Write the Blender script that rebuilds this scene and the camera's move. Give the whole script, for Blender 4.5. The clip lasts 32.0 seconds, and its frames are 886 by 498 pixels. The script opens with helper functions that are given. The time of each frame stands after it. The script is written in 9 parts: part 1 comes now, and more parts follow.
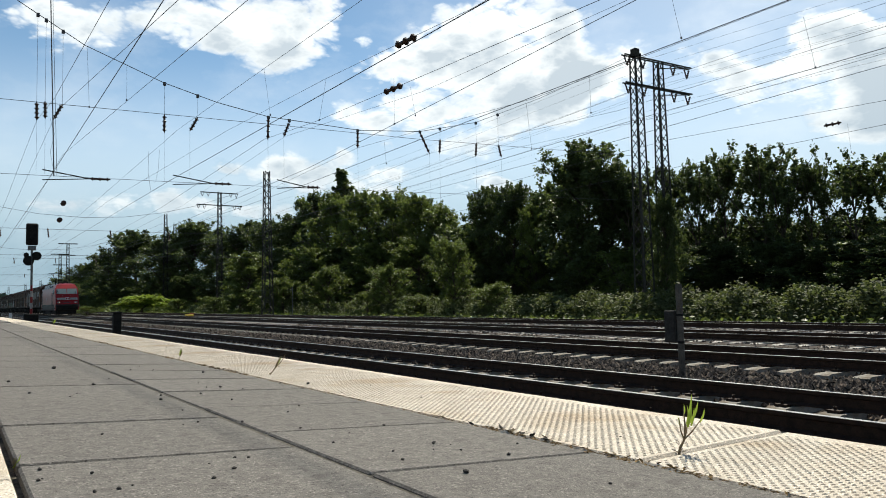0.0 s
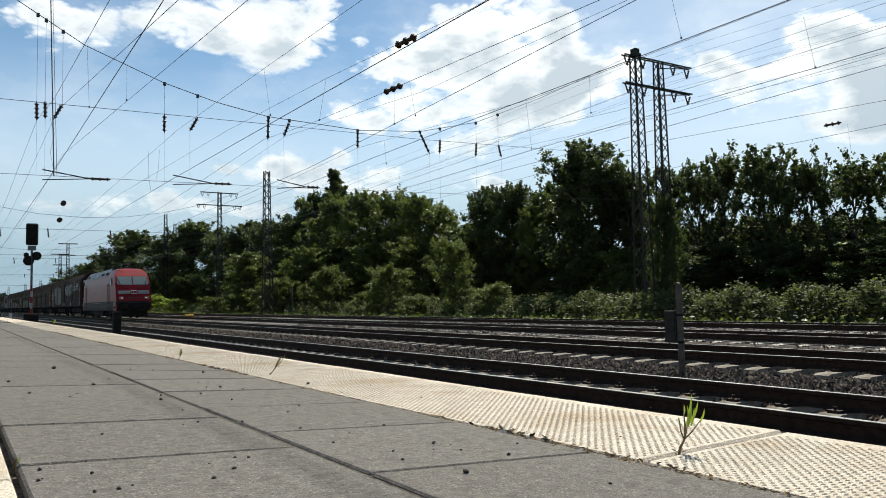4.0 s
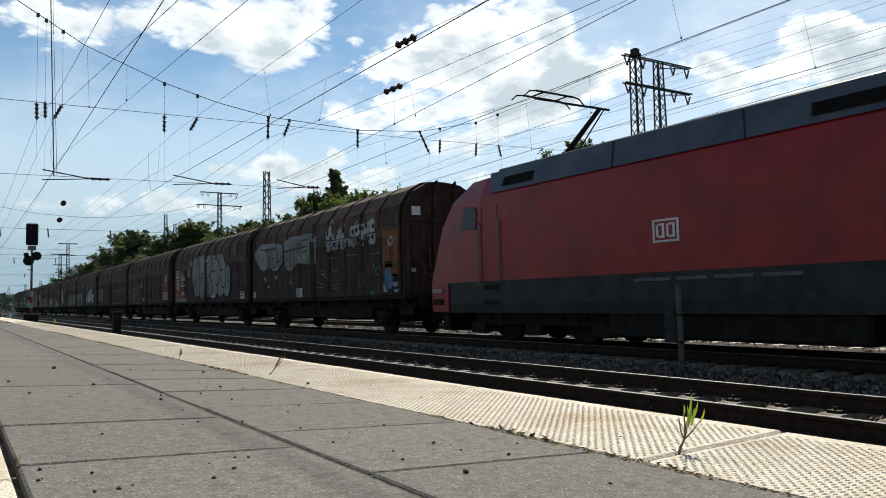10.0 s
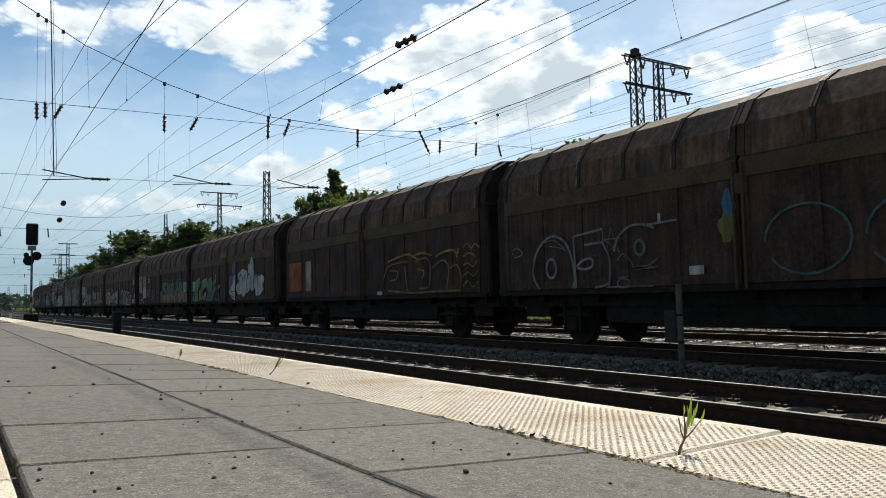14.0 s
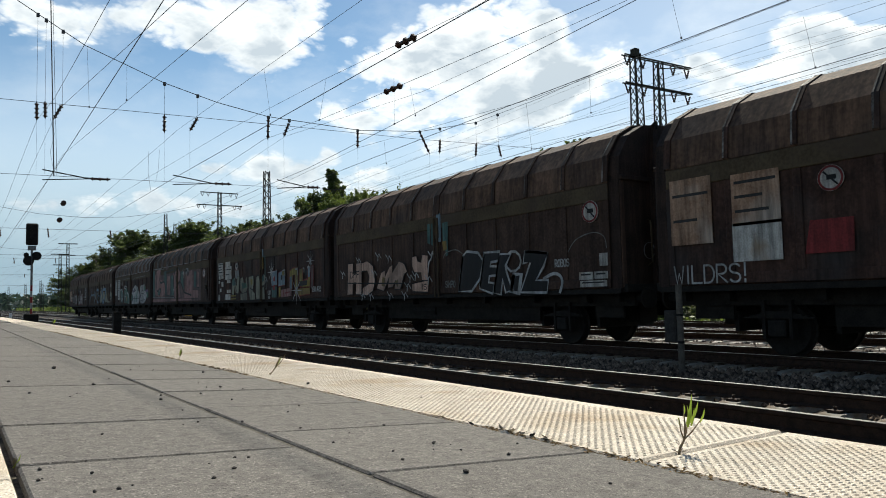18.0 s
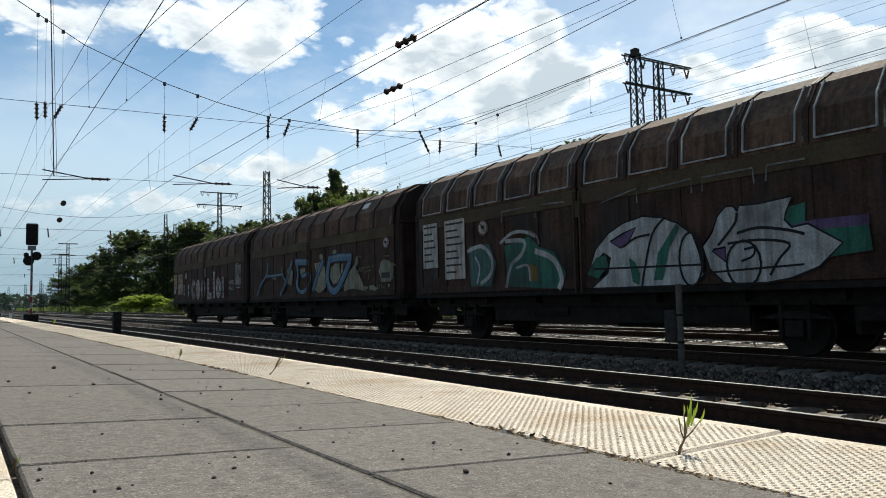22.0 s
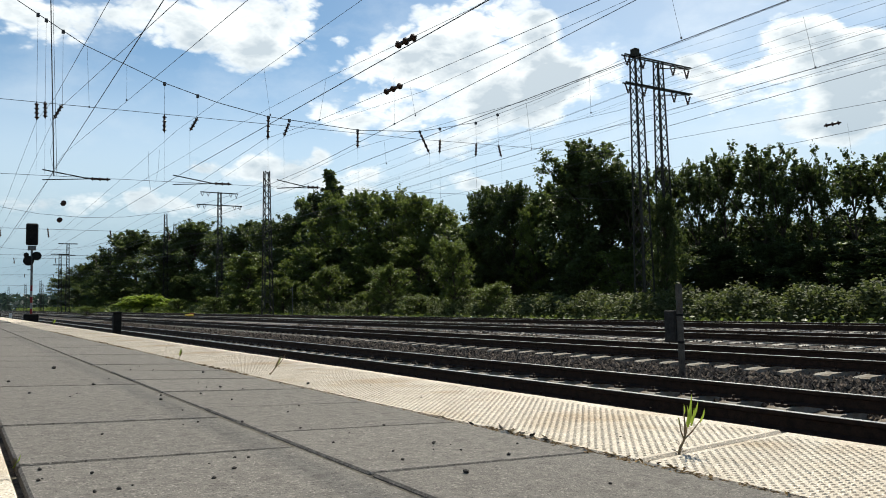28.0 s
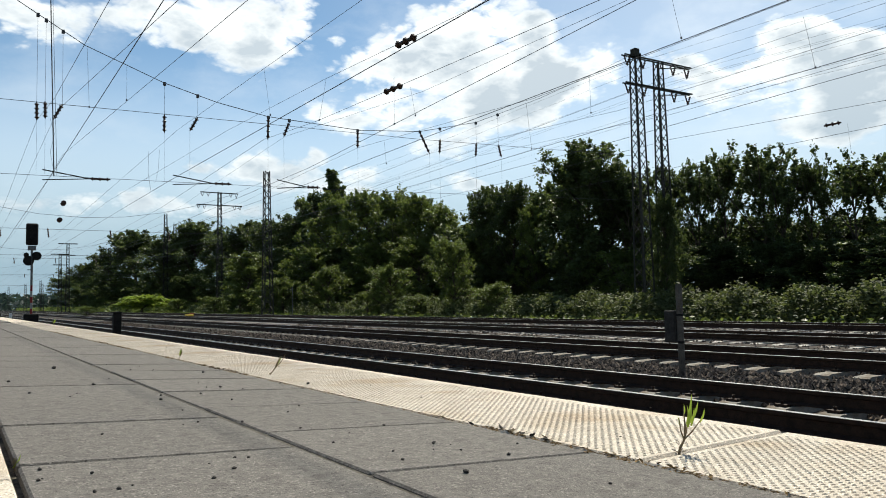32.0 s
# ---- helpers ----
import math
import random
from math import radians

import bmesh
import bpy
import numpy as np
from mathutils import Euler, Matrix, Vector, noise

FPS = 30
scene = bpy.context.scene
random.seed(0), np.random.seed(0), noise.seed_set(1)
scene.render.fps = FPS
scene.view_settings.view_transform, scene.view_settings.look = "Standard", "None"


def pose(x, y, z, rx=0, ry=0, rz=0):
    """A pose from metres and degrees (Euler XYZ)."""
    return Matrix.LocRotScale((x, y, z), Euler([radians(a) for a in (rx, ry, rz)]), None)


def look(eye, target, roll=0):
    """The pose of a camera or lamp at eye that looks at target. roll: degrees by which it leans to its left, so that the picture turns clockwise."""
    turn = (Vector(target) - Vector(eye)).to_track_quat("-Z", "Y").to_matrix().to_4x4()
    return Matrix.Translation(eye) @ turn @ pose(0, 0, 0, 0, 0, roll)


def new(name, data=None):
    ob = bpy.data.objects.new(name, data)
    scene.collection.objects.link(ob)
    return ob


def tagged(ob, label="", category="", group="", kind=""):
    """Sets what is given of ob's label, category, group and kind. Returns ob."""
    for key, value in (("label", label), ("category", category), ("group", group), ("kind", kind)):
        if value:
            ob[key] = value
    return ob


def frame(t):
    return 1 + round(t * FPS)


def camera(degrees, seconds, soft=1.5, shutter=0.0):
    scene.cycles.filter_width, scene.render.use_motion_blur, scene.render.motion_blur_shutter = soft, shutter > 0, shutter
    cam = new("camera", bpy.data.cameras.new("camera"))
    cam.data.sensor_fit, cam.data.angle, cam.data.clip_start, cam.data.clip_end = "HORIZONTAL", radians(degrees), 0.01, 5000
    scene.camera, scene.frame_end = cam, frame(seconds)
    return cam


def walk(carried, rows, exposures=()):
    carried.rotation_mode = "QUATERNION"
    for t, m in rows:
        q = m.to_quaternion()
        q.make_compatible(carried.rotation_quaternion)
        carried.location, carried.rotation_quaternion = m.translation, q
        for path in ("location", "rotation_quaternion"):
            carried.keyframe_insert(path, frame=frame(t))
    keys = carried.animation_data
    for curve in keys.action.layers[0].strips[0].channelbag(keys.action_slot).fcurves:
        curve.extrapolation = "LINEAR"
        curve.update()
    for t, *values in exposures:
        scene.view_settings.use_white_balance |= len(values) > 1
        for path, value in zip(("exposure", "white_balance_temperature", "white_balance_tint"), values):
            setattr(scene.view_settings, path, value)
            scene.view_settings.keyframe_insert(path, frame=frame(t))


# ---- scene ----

# The world: x across the tracks, y along them towards the far end, z = 0 at the top of the rails.
H = 1.094
cam = camera(62.2, 32.0, 0.95)
TURN, TILT = 0.5885, 0.0676
WAY = Vector((math.sin(TURN) * math.cos(TILT), math.cos(TURN) * math.cos(TILT), math.sin(TILT)))
EYE = Vector((0, 0, H))
walk(cam, [(0.0, look(EYE, EYE + WAY, -1.31)), (32.0, look(EYE, EYE + WAY, -1.31))], exposures=[(0.0, 0.5, 6500, 6), (32.0, 0.5, 6500, 6)])

# ---- light ----
SUN_EL, SUN_AZ = radians(50), 0.90
world = bpy.data.worlds.new("world")
scene.world = world
world.use_nodes = True
wn = world.node_tree.nodes
sky = wn.new("ShaderNodeTexSky")
sky.sky_type, sky.sun_disc, sky.sun_elevation, sky.sun_rotation = "NISHITA", False, SUN_EL, SUN_AZ
sky.air_density, sky.dust_density, sky.ozone_density, sky.altitude = 1.0, 0.0, 0.3, 900
clean_air = wn.new("ShaderNodeMix")
clean_air.data_type, clean_air.blend_type = "RGBA", "MULTIPLY"
clean_air.inputs[0].default_value, clean_air.inputs[7].default_value = 1.0, (0.90, 1.0, 0.99, 1)
world.node_tree.links.new(sky.outputs[0], clean_air.inputs[6])
world.node_tree.links.new(clean_air.outputs[2], wn["Background"].inputs[0])
wn["Background"].inputs[1].default_value = 0.083
sun = new("sun", bpy.data.lights.new("sun", "SUN"))
sun.data.energy, sun.data.angle, sun.data.color = 5.0, radians(0.53), (1.0, 0.94, 0.82)
sun_way = Vector((math.sin(SUN_AZ) * math.cos(SUN_EL), math.cos(SUN_AZ) * math.cos(SUN_EL), math.sin(SUN_EL)))
sun.matrix_world = look(sun_way * 50, (0, 0, 0))


# ---- materials ----
def surface(name, dark, light, scale=8.0, rough=0.8, metal=0.0, bump=0.15, fine=60.0, stain=None, amount=0.35, per=0.0, stretch=(1, 1, 1), sheen=0.2, streaks=0.0, flecks=0.0):
    """Two scales of noise between two colours, a stain colour in patches, and a fine relief."""
    m = bpy.data.materials.new(name)
    m.use_nodes = True
    n, l = m.node_tree.nodes, m.node_tree.links
    b = n["Principled BSDF"]
    tc, mp = n.new("ShaderNodeTexCoord"), n.new("ShaderNodeMapping")
    mp.inputs["Scale"].default_value = stretch
    l.new(tc.outputs["Object"], mp.inputs[0])
    a = n.new("ShaderNodeTexNoise")
    a.inputs["Scale"].default_value, a.inputs["Detail"].default_value = scale, 6
    f = n.new("ShaderNodeTexNoise")
    f.inputs["Scale"].default_value, f.inputs["Detail"].default_value = fine, 3
    for t in (a, f):
        l.new(mp.outputs[0], t.inputs[0])
    add = n.new("ShaderNodeMath")
    add.operation = "ADD"
    half = n.new("ShaderNodeMath")
    half.operation = "MULTIPLY_ADD"
    half.inputs[1].default_value, half.inputs[2].default_value = 0.8, -0.4
    l.new(f.outputs[0], half.inputs[0])
    l.new(a.outputs[0], add.inputs[0])
    l.new(half.outputs[0], add.inputs[1])
    r = n.new("ShaderNodeMapRange")
    r.inputs[1].default_value, r.inputs[2].default_value = 0.3, 0.7
    l.new(add.outputs[0], r.inputs[0])
    mix = n.new("ShaderNodeMix")
    mix.data_type = "RGBA"
    mix.inputs[6].default_value, mix.inputs[7].default_value = (*dark, 1), (*light, 1)
    l.new(r.outputs[0], mix.inputs[0])
    out = mix.outputs[2]
    if stain:
        s = n.new("ShaderNodeTexNoise")
        s.inputs["Scale"].default_value, s.inputs["Detail"].default_value = scale * 0.37, 8
        l.new(mp.outputs[0], s.inputs[0])
        sr = n.new("ShaderNodeMapRange")
        sr.inputs[1].default_value, sr.inputs[2].default_value = 0.62 - amount * 0.4, 0.78 - amount * 0.3
        l.new(s.outputs[0], sr.inputs[0])
        sm = n.new("ShaderNodeMix")
        sm.data_type = "RGBA"
        sm.inputs[7].default_value = (*stain, 1)
        l.new(sr.outputs[0], sm.inputs[0])
        l.new(out, sm.inputs[6])
        out = sm.outputs[2]
    if per:
        oi, hs = n.new("ShaderNodeObjectInfo"), n.new("ShaderNodeHueSaturation")
        pr = n.new("ShaderNodeMapRange")
        pr.inputs[3].default_value, pr.inputs[4].default_value = 1 - per, 1 + per
        l.new(oi.outputs["Random"], pr.inputs[0])
        l.new(pr.outputs[0], hs.inputs["Value"])
        l.new(out, hs.inputs["Color"])
        out = hs.outputs[0]
    if streaks:
        # grime that ran down the surface
        sc, st, rr, mu = n.new("ShaderNodeMapping"), n.new("ShaderNodeTexNoise"), n.new("ShaderNodeMapRange"), n.new("ShaderNodeHueSaturation")
        sc.inputs["Scale"].default_value = (5, 5, 0.45)
        st.inputs["Scale"].default_value, st.inputs["Detail"].default_value, st.inputs["Roughness"].default_value = 1.6, 7, 0.65
        rr.inputs[1].default_value, rr.inputs[2].default_value, rr.inputs[3].default_value, rr.inputs[4].default_value = 0.35, 0.66, 1 - streaks, 1 + streaks * 0.35
        l.new(tc.outputs["Object"], sc.inputs[0])
        l.new(sc.outputs[0], st.inputs[0])
        l.new(st.outputs[0], rr.inputs[0])
        l.new(rr.outputs[0], mu.inputs["Value"])
        l.new(out, mu.inputs["Color"])
        out = mu.outputs[0]
    if flecks:
        # pale and dark grains of the aggregate
        vo, sx, fr, fm = n.new("ShaderNodeTexVoronoi"), n.new("ShaderNodeSeparateColor"), n.new("ShaderNodeValToRGB"), n.new("ShaderNodeHueSaturation")
        vo.inputs["Scale"].default_value = flecks
        l.new(tc.outputs["Object"], vo.inputs["Vector"])
        l.new(vo.outputs["Color"], sx.inputs[0])
        fr.color_ramp.elements[0].position, fr.color_ramp.elements[0].color = 0.0, (0.18, 0.18, 0.18, 1)
        fr.color_ramp.elements[1].position, fr.color_ramp.elements[1].color = 1.0, (0.95, 0.95, 0.95, 1)
        for p, c in ((0.14, 0.45), (0.5, 0.5), (0.86, 0.53)):
            e = fr.color_ramp.elements.new(p)
            e.color = (c, c, c, 1)
        dbl = n.new("ShaderNodeMath")
        dbl.operation, dbl.inputs[1].default_value = "MULTIPLY", 2.0
        l.new(sx.outputs[0], fr.inputs[0])
        l.new(fr.outputs[0], dbl.inputs[0])
        l.new(dbl.outputs[0], fm.inputs["Value"])
        l.new(out, fm.inputs["Color"])
        out = fm.outputs[0]
    l.new(out, b.inputs["Base Color"])
    b.inputs["Roughness"].default_value, b.inputs["Metallic"].default_value, b.inputs["Specular IOR Level"].default_value = rough, metal, sheen
    if bump:
        bu = n.new("ShaderNodeBump")
        bu.inputs["Strength"].default_value, bu.inputs["Distance"].default_value = bump, 0.01
        l.new(f.outputs[0], bu.inputs["Height"])
        l.new(bu.outputs[0], b.inputs["Normal"])
    return m


def plain(name, colour, rough=0.6, metal=0.0, glow=0.0):
    m = surface(name, [c * 0.88 for c in colour], [min(1, c * 1.08) for c in colour], 5, rough, metal, 0.05, 40)
    if glow:
        b = m.node_tree.nodes["Principled BSDF"]
        b.inputs["Emission Color"].default_value, b.inputs["Emission Strength"].default_value = (*colour, 1), glow
    return m


def leafy(name, dark, light, through_colour, spread=0.45):
    m = bpy.data.materials.new(name)
    m.use_nodes = True
    n, l = m.node_tree.nodes, m.node_tree.links
    b = n["Principled BSDF"]
    g, mix = n.new("ShaderNodeNewGeometry"), n.new("ShaderNodeMix")
    mix.data_type = "RGBA"
    mix.inputs[6].default_value, mix.inputs[7].default_value = (*dark, 1), (*light, 1)
    l.new(g.outputs["Random Per Island"], mix.inputs[0])
    oi, hs, pr = n.new("ShaderNodeObjectInfo"), n.new("ShaderNodeHueSaturation"), n.new("ShaderNodeMapRange")
    pr.inputs[3].default_value, pr.inputs[4].default_value = 0.75, 1.25
    l.new(oi.outputs["Random"], pr.inputs[0])
    l.new(pr.outputs[0], hs.inputs["Value"])
    l.new(mix.outputs[2], hs.inputs["Color"])
    l.new(hs.outputs[0], b.inputs["Base Color"])
    b.inputs["Roughness"].default_value, b.inputs["Specular IOR Level"].default_value = spread, 0.12
    t, ms = n.new("ShaderNodeBsdfTranslucent"), n.new("ShaderNodeMixShader")
    t.inputs[0].default_value = (*through_colour, 1)
    ms.inputs[0].default_value = 0.3
    l.new(b.outputs[0], ms.inputs[1])
    l.new(t.outputs[0], ms.inputs[2])
    l.new(ms.outputs[0], n["Material Output"].inputs[0])
    return m


def glass(name, tint):
    m = plain(name, tint, 0.05)
    m.node_tree.nodes["Principled BSDF"].inputs["Specular IOR Level"].default_value = 0.8
    return m


M_SLAB = surface("grey_slab", (0.100, 0.090, 0.081), (0.150, 0.136, 0.122), 45, 0.9, 0, 0.35, 420, (0.086, 0.077, 0.069), 0.2, 0.05, flecks=330)
M_WHITE = surface("cream_concrete", (0.440, 0.375, 0.298), (0.550, 0.484, 0.402), 7, 0.85, 0, 0.15, 150, (0.380, 0.285, 0.190), 0.28, 0.05, flecks=380)
M_JOINT = surface("joint_dirt", (0.027, 0.023, 0.019), (0.115, 0.100, 0.077), 30, 0.95, 0, 0.6, 200)
M_CURB = surface("platform_wall", (0.10, 0.095, 0.085), (0.22, 0.21, 0.19), 3, 0.9, 0, 0.3, 40)
M_BALLAST = surface("ballast_bed", (0.016, 0.012, 0.009), (0.070, 0.055, 0.043), 22, 0.95, 0, 1.0, 34, (0.060, 0.043, 0.032), 0.3)
M_GROUND = surface("rough_grass", (0.035, 0.05, 0.018), (0.10, 0.12, 0.045), 0.6, 0.95, 0, 0.6, 6, (0.10, 0.08, 0.05), 0.3)
M_RAILSIDE = surface("rusty_rail", (0.017, 0.010, 0.007), (0.046, 0.026, 0.017), 12, 0.75, 0.2, 0.3, 90)
M_RAILHEAD = surface("polished_rail_head", (0.35, 0.34, 0.33), (0.55, 0.54, 0.53), 6, 0.28, 0.9, 0.03, 60)
M_SLEEPER = surface("concrete_sleeper", (0.170, 0.150, 0.126), (0.290, 0.265, 0.228), 10, 0.9, 0, 0.3, 90, (0.115, 0.085, 0.058), 0.3, 0.1)
M_SLEEPER_PALE = surface("pale_concrete_sleeper", (0.31, 0.29, 0.26), (0.46, 0.43, 0.39), 10, 0.8, 0, 0.3, 90, (0.20, 0.16, 0.12), 0.2, 0.1)
M_STEEL = surface("dark_lattice_steel", (0.026, 0.025, 0.022), (0.056, 0.053, 0.046), 4, 0.9, 0.0, 0.2, 30, sheen=0.08)
M_GREYSTEEL = surface("grey_galvanised_steel", (0.10, 0.10, 0.10), (0.19, 0.19, 0.185), 6, 0.6, 0.4, 0.2, 50)
M_WIRE = plain("copper_wire_dark", (0.085, 0.080, 0.080), 0.55, 0.4)
M_CERAMIC = plain("brown_glazed_insulator", (0.045, 0.022, 0.016), 0.35)
M_RED = surface("traffic_red_paint", (0.190, 0.0042, 0.0055), (0.262, 0.0072, 0.0090), 1.4, 0.33, 0, 0.02, 30, (0.140, 0.005, 0.007), 0.2, sheen=0.30, streaks=0.12)
M_ROOFGREY = surface("dusty_grey_roof", (0.050, 0.053, 0.060), (0.092, 0.096, 0.105), 1.5, 0.36, 0.1, 0.05, 30)
M_SKIRT = surface("dark_grey_skirt", (0.017, 0.016, 0.015), (0.038, 0.036, 0.034), 2.5, 0.6, 0.1, 0.08, 30)
M_BLACK = surface("sooty_black", (0.006, 0.005, 0.0045), (0.017, 0.015, 0.012), 5, 0.85, 0.0, 0.15, 40)
M_TRUNK = surface("bark", (0.04, 0.03, 0.022), (0.10, 0.08, 0.06), 5, 0.95, 0, 0.6, 25)
# the windscreen colour is lightened to stand in for reflected sky
M_GLASS = glass("sky_paled_cab_glass", (0.17, 0.20, 0.19))
M_SIDEGLASS = plain("dark_side_glass", (0.022, 0.030, 0.032), 0.08)
M_LAMP = plain("lit_headlight", (0.9, 0.70, 0.42), 0.3, 0, 0.40)
M_STRIPE = surface("dusty_white_stripe", (0.19, 0.18, 0.175), (0.28, 0.27, 0.26), 5, 0.6, 0, 0.05, 40)
M_PALE = surface("grubby_white_paint", (0.42, 0.42, 0.41), (0.62, 0.62, 0.60), 6, 0.6, 0, 0.05, 40)


# ---- mesh helpers ----
def mesh_of(name, bm, material):
    me = bpy.data.meshes.new(name)
    bm.to_mesh(me)
    bm.free()
    for m in material if isinstance(material, (list, tuple)) else [material]:
        me.materials.append(m)
    return me


def part(name, bm, material, parent=None, label="", smooth=False):
    """One mesh object under a thing or a part."""
    me = mesh_of(name, bm, material)
    if smooth:
        me.polygons.foreach_set("use_smooth", [True] * len(me.polygons))
    ob = new(name, me)
    ob.parent = parent
    return tagged(ob, label)


def thing(name, m, label, category, group="", kind=""):
    ob = new(name)
    ob.empty_display_size = 0.2
    ob.matrix_world = m
    return tagged(ob, label, category, group, kind)


def box(bm, x0, x1, y0, y1, z0, z1, bevel=0.0):
    v = [bm.verts.new(p) for p in ((x0, y0, z0), (x1, y0, z0), (x1, y1, z0), (x0, y1, z0), (x0, y0, z1), (x1, y0, z1), (x1, y1, z1), (x0, y1, z1))]
    f = [bm.faces.new([v[i] for i in q]) for q in ((3, 2, 1, 0), (4, 5, 6, 7), (0, 1, 5, 4), (1, 2, 6, 5), (2, 3, 7, 6), (3, 0, 4, 7))]
    if bevel:
        bmesh.ops.bevel(bm, geom=list({e for q in f for e in q.edges}), offset=bevel, segments=1, affect="EDGES")
    return bm


def rod(bm, a, b, r, seg=6, r2=None):
    """A tapered round bar from a to b."""
    a, b = Vector(a), Vector(b)
    d = (b - a).normalized()
    s = d.orthogonal().normalized()
    t = d.cross(s)
    r2 = r if r2 is None else r2
    ring = []
    for p, q in ((a, r), (b, r2)):
        ring.append([bm.verts.new(p + (s * math.cos(i * 2 * math.pi / seg) + t * math.sin(i * 2 * math.pi / seg)) * q) for i in range(seg)])
    for i in range(seg):
        bm.faces.new((ring[0][i], ring[0][(i + 1) % seg], ring[1][(i + 1) % seg], ring[1][i]))
    bm.faces.new(ring[0][::-1])
    bm.faces.new(ring[1])
    return bm


def lathe(bm, a, b, profile, seg=10):
    """A turned body between a and b; profile: (share of the way, radius)."""
    a, b = Vector(a), Vector(b)
    d = (b - a).normalized()
    s = d.orthogonal().normalized()
    t = d.cross(s)
    rings = [[bm.verts.new(a.lerp(b, k) + (s * math.cos(i * 2 * math.pi / seg) + t * math.sin(i * 2 * math.pi / seg)) * r) for i in range(seg)] for k, r in profile]
    for p, q in zip(rings, rings[1:]):
        for i in range(seg):
            bm.faces.new((p[i], p[(i + 1) % seg], q[(i + 1) % seg], q[i]))
    bm.faces.new(rings[0][::-1])
    bm.faces.new(rings[-1])
    return bm


def sweep(bm, profile, y0, y1, closed=True, caps=True):
    """Pull an (x, z) outline along y."""
    a = [bm.verts.new((x, y0, z)) for x, z in profile]
    b = [bm.verts.new((x, y1, z)) for x, z in profile]
    n = len(profile)
    for i in range(n if closed else n - 1):
        j = (i + 1) % n
        bm.faces.new((a[i], b[i], b[j], a[j]))
    if caps and closed:
        bm.faces.new(a)
        bm.faces.new(b[::-1])
    return bm


def quads_mesh(name, verts, faces_n, material):
    """A mesh of separate quads from an array of corners."""
    me = bpy.data.meshes.new(name)
    nv = len(verts)
    me.vertices.add(nv)
    me.vertices.foreach_set("co", np.asarray(verts, np.float32).ravel())
    me.loops.add(nv)
    me.loops.foreach_set("vertex_index", np.arange(nv, dtype=np.int32))
    me.polygons.add(nv // 4)
    me.polygons.foreach_set("loop_start", np.arange(0, nv, 4, dtype=np.int32))
    me.update(calc_edges=True)
    me.materials.append(material)
    return me


def leaf_quads(rng, centres, size, droop=0.3, flat=0.55):
    """A pointed leaf, folded off flat at random, at each centre."""
    n = len(centres)
    a = rng.normal(size=(n, 3))
    a[:, 2] = (a[:, 2] - droop) * flat
    a /= np.linalg.norm(a, axis=1)[:, None]
    up = rng.normal(size=(n, 3)) * np.array((flat, flat, 1.0))
    b = np.cross(a, up)
    b /= np.linalg.norm(b, axis=1)[:, None] + 1e-9
    s = size * rng.uniform(0.6, 1.3, n)[:, None]
    c = np.cross(a, b)
    return np.stack([centres - a * s * 0.5, centres + b * s * 0.33 + c * s * 0.1, centres + a * s * 0.55, centres - b * s * 0.33 + c * s * 0.1], 1).reshape(-1, 3)

# ---- ground, tracks, platform ----
def ground():
    bm = bmesh.new()
    xs = [-3000, -400, -60, -12, 1.5, 5, 28, 31, 45, 90, 400, 3000]
    ys = [-3000, -600, -300, -60, 0, 60, 140, 300, 700, 3000]
    rows = [[bm.verts.new((x, y, -0.75 if -12 < x < 28 else -0.45)) for x in xs] for y in ys]
    for p, q in zip(rows, rows[1:]):
        for i in range(len(xs) - 1):
            bm.faces.new((p[i], p[i + 1], q[i + 1], q[i]))
    tagged(part("ground", bm, M_GROUND), "rough grass and bare earth", "ground", kind="structure")
    bm = bmesh.new()
    top = [(1.9, -0.75), (2.1, -0.30), (5.9, -0.29), (8.6, -0.27), (9.4, -0.33), (10.3, -0.32), (11.0, -0.27), (13.8, -0.27), (15.2, -0.34), (16.4, -0.21), (19.2, -0.21), (20.6, -0.33), (22.0, -0.21), (25.0, -0.21), (26.5, -0.75)]
    sweep(bm, top, -300, 700, closed=False)
    tagged(part("ballast", bm, M_BALLAST), "grey crushed stone bed under the tracks", "ballast", kind="structure")


RAIL = [(-0.036, 0.0), (-0.036, -0.036), (-0.009, -0.05), (-0.009, -0.14), (-0.075, -0.16), (-0.075, -0.172), (0.075, -0.172), (0.075, -0.16), (0.009, -0.14), (0.009, -0.05), (0.036, -0.036), (0.036, 0.0)]


def sleeper_mesh():
    bm = bmesh.new()
    half, w = 1.30, 0.15
    outline = [(-half, -0.40), (-half, -0.215), (-half + 0.08, -0.195), (-0.5, -0.185), (-0.35, -0.225), (0.35, -0.225), (0.5, -0.185), (half - 0.08, -0.195), (half, -0.215), (half, -0.40)]
    a = [bm.verts.new((x, -w * (1.0 if z < -0.3 else 0.8), z)) for x, z in outline]
    b = [bm.verts.new((x, w * (1.0 if z < -0.3 else 0.8), z)) for x, z in outline]
    for i in range(len(outline) - 1):
        bm.faces.new((a[i], b[i], b[i + 1], a[i + 1]))
    bm.faces.new(a)
    bm.faces.new(b[::-1])
    bmesh.ops.recalc_face_normals(bm, faces=bm.faces[:])
    return bm


def clip_mesh():
    bm = bmesh.new()
    for r in (-0.7175, 0.7175):
        for s in (-1, 1):
            box(bm, r + s * 0.075, r + s * 0.17, -0.07, 0.07, -0.19, -0.155)
            rod(bm, (r + s * 0.13, 0, -0.18), (r + s * 0.13, 0, -0.115), 0.018, 5)
    bmesh.ops.recalc_face_normals(bm, faces=bm.faces[:])
    return bm


TRACKS = [7.083, 12.43, 17.8, 23.6]


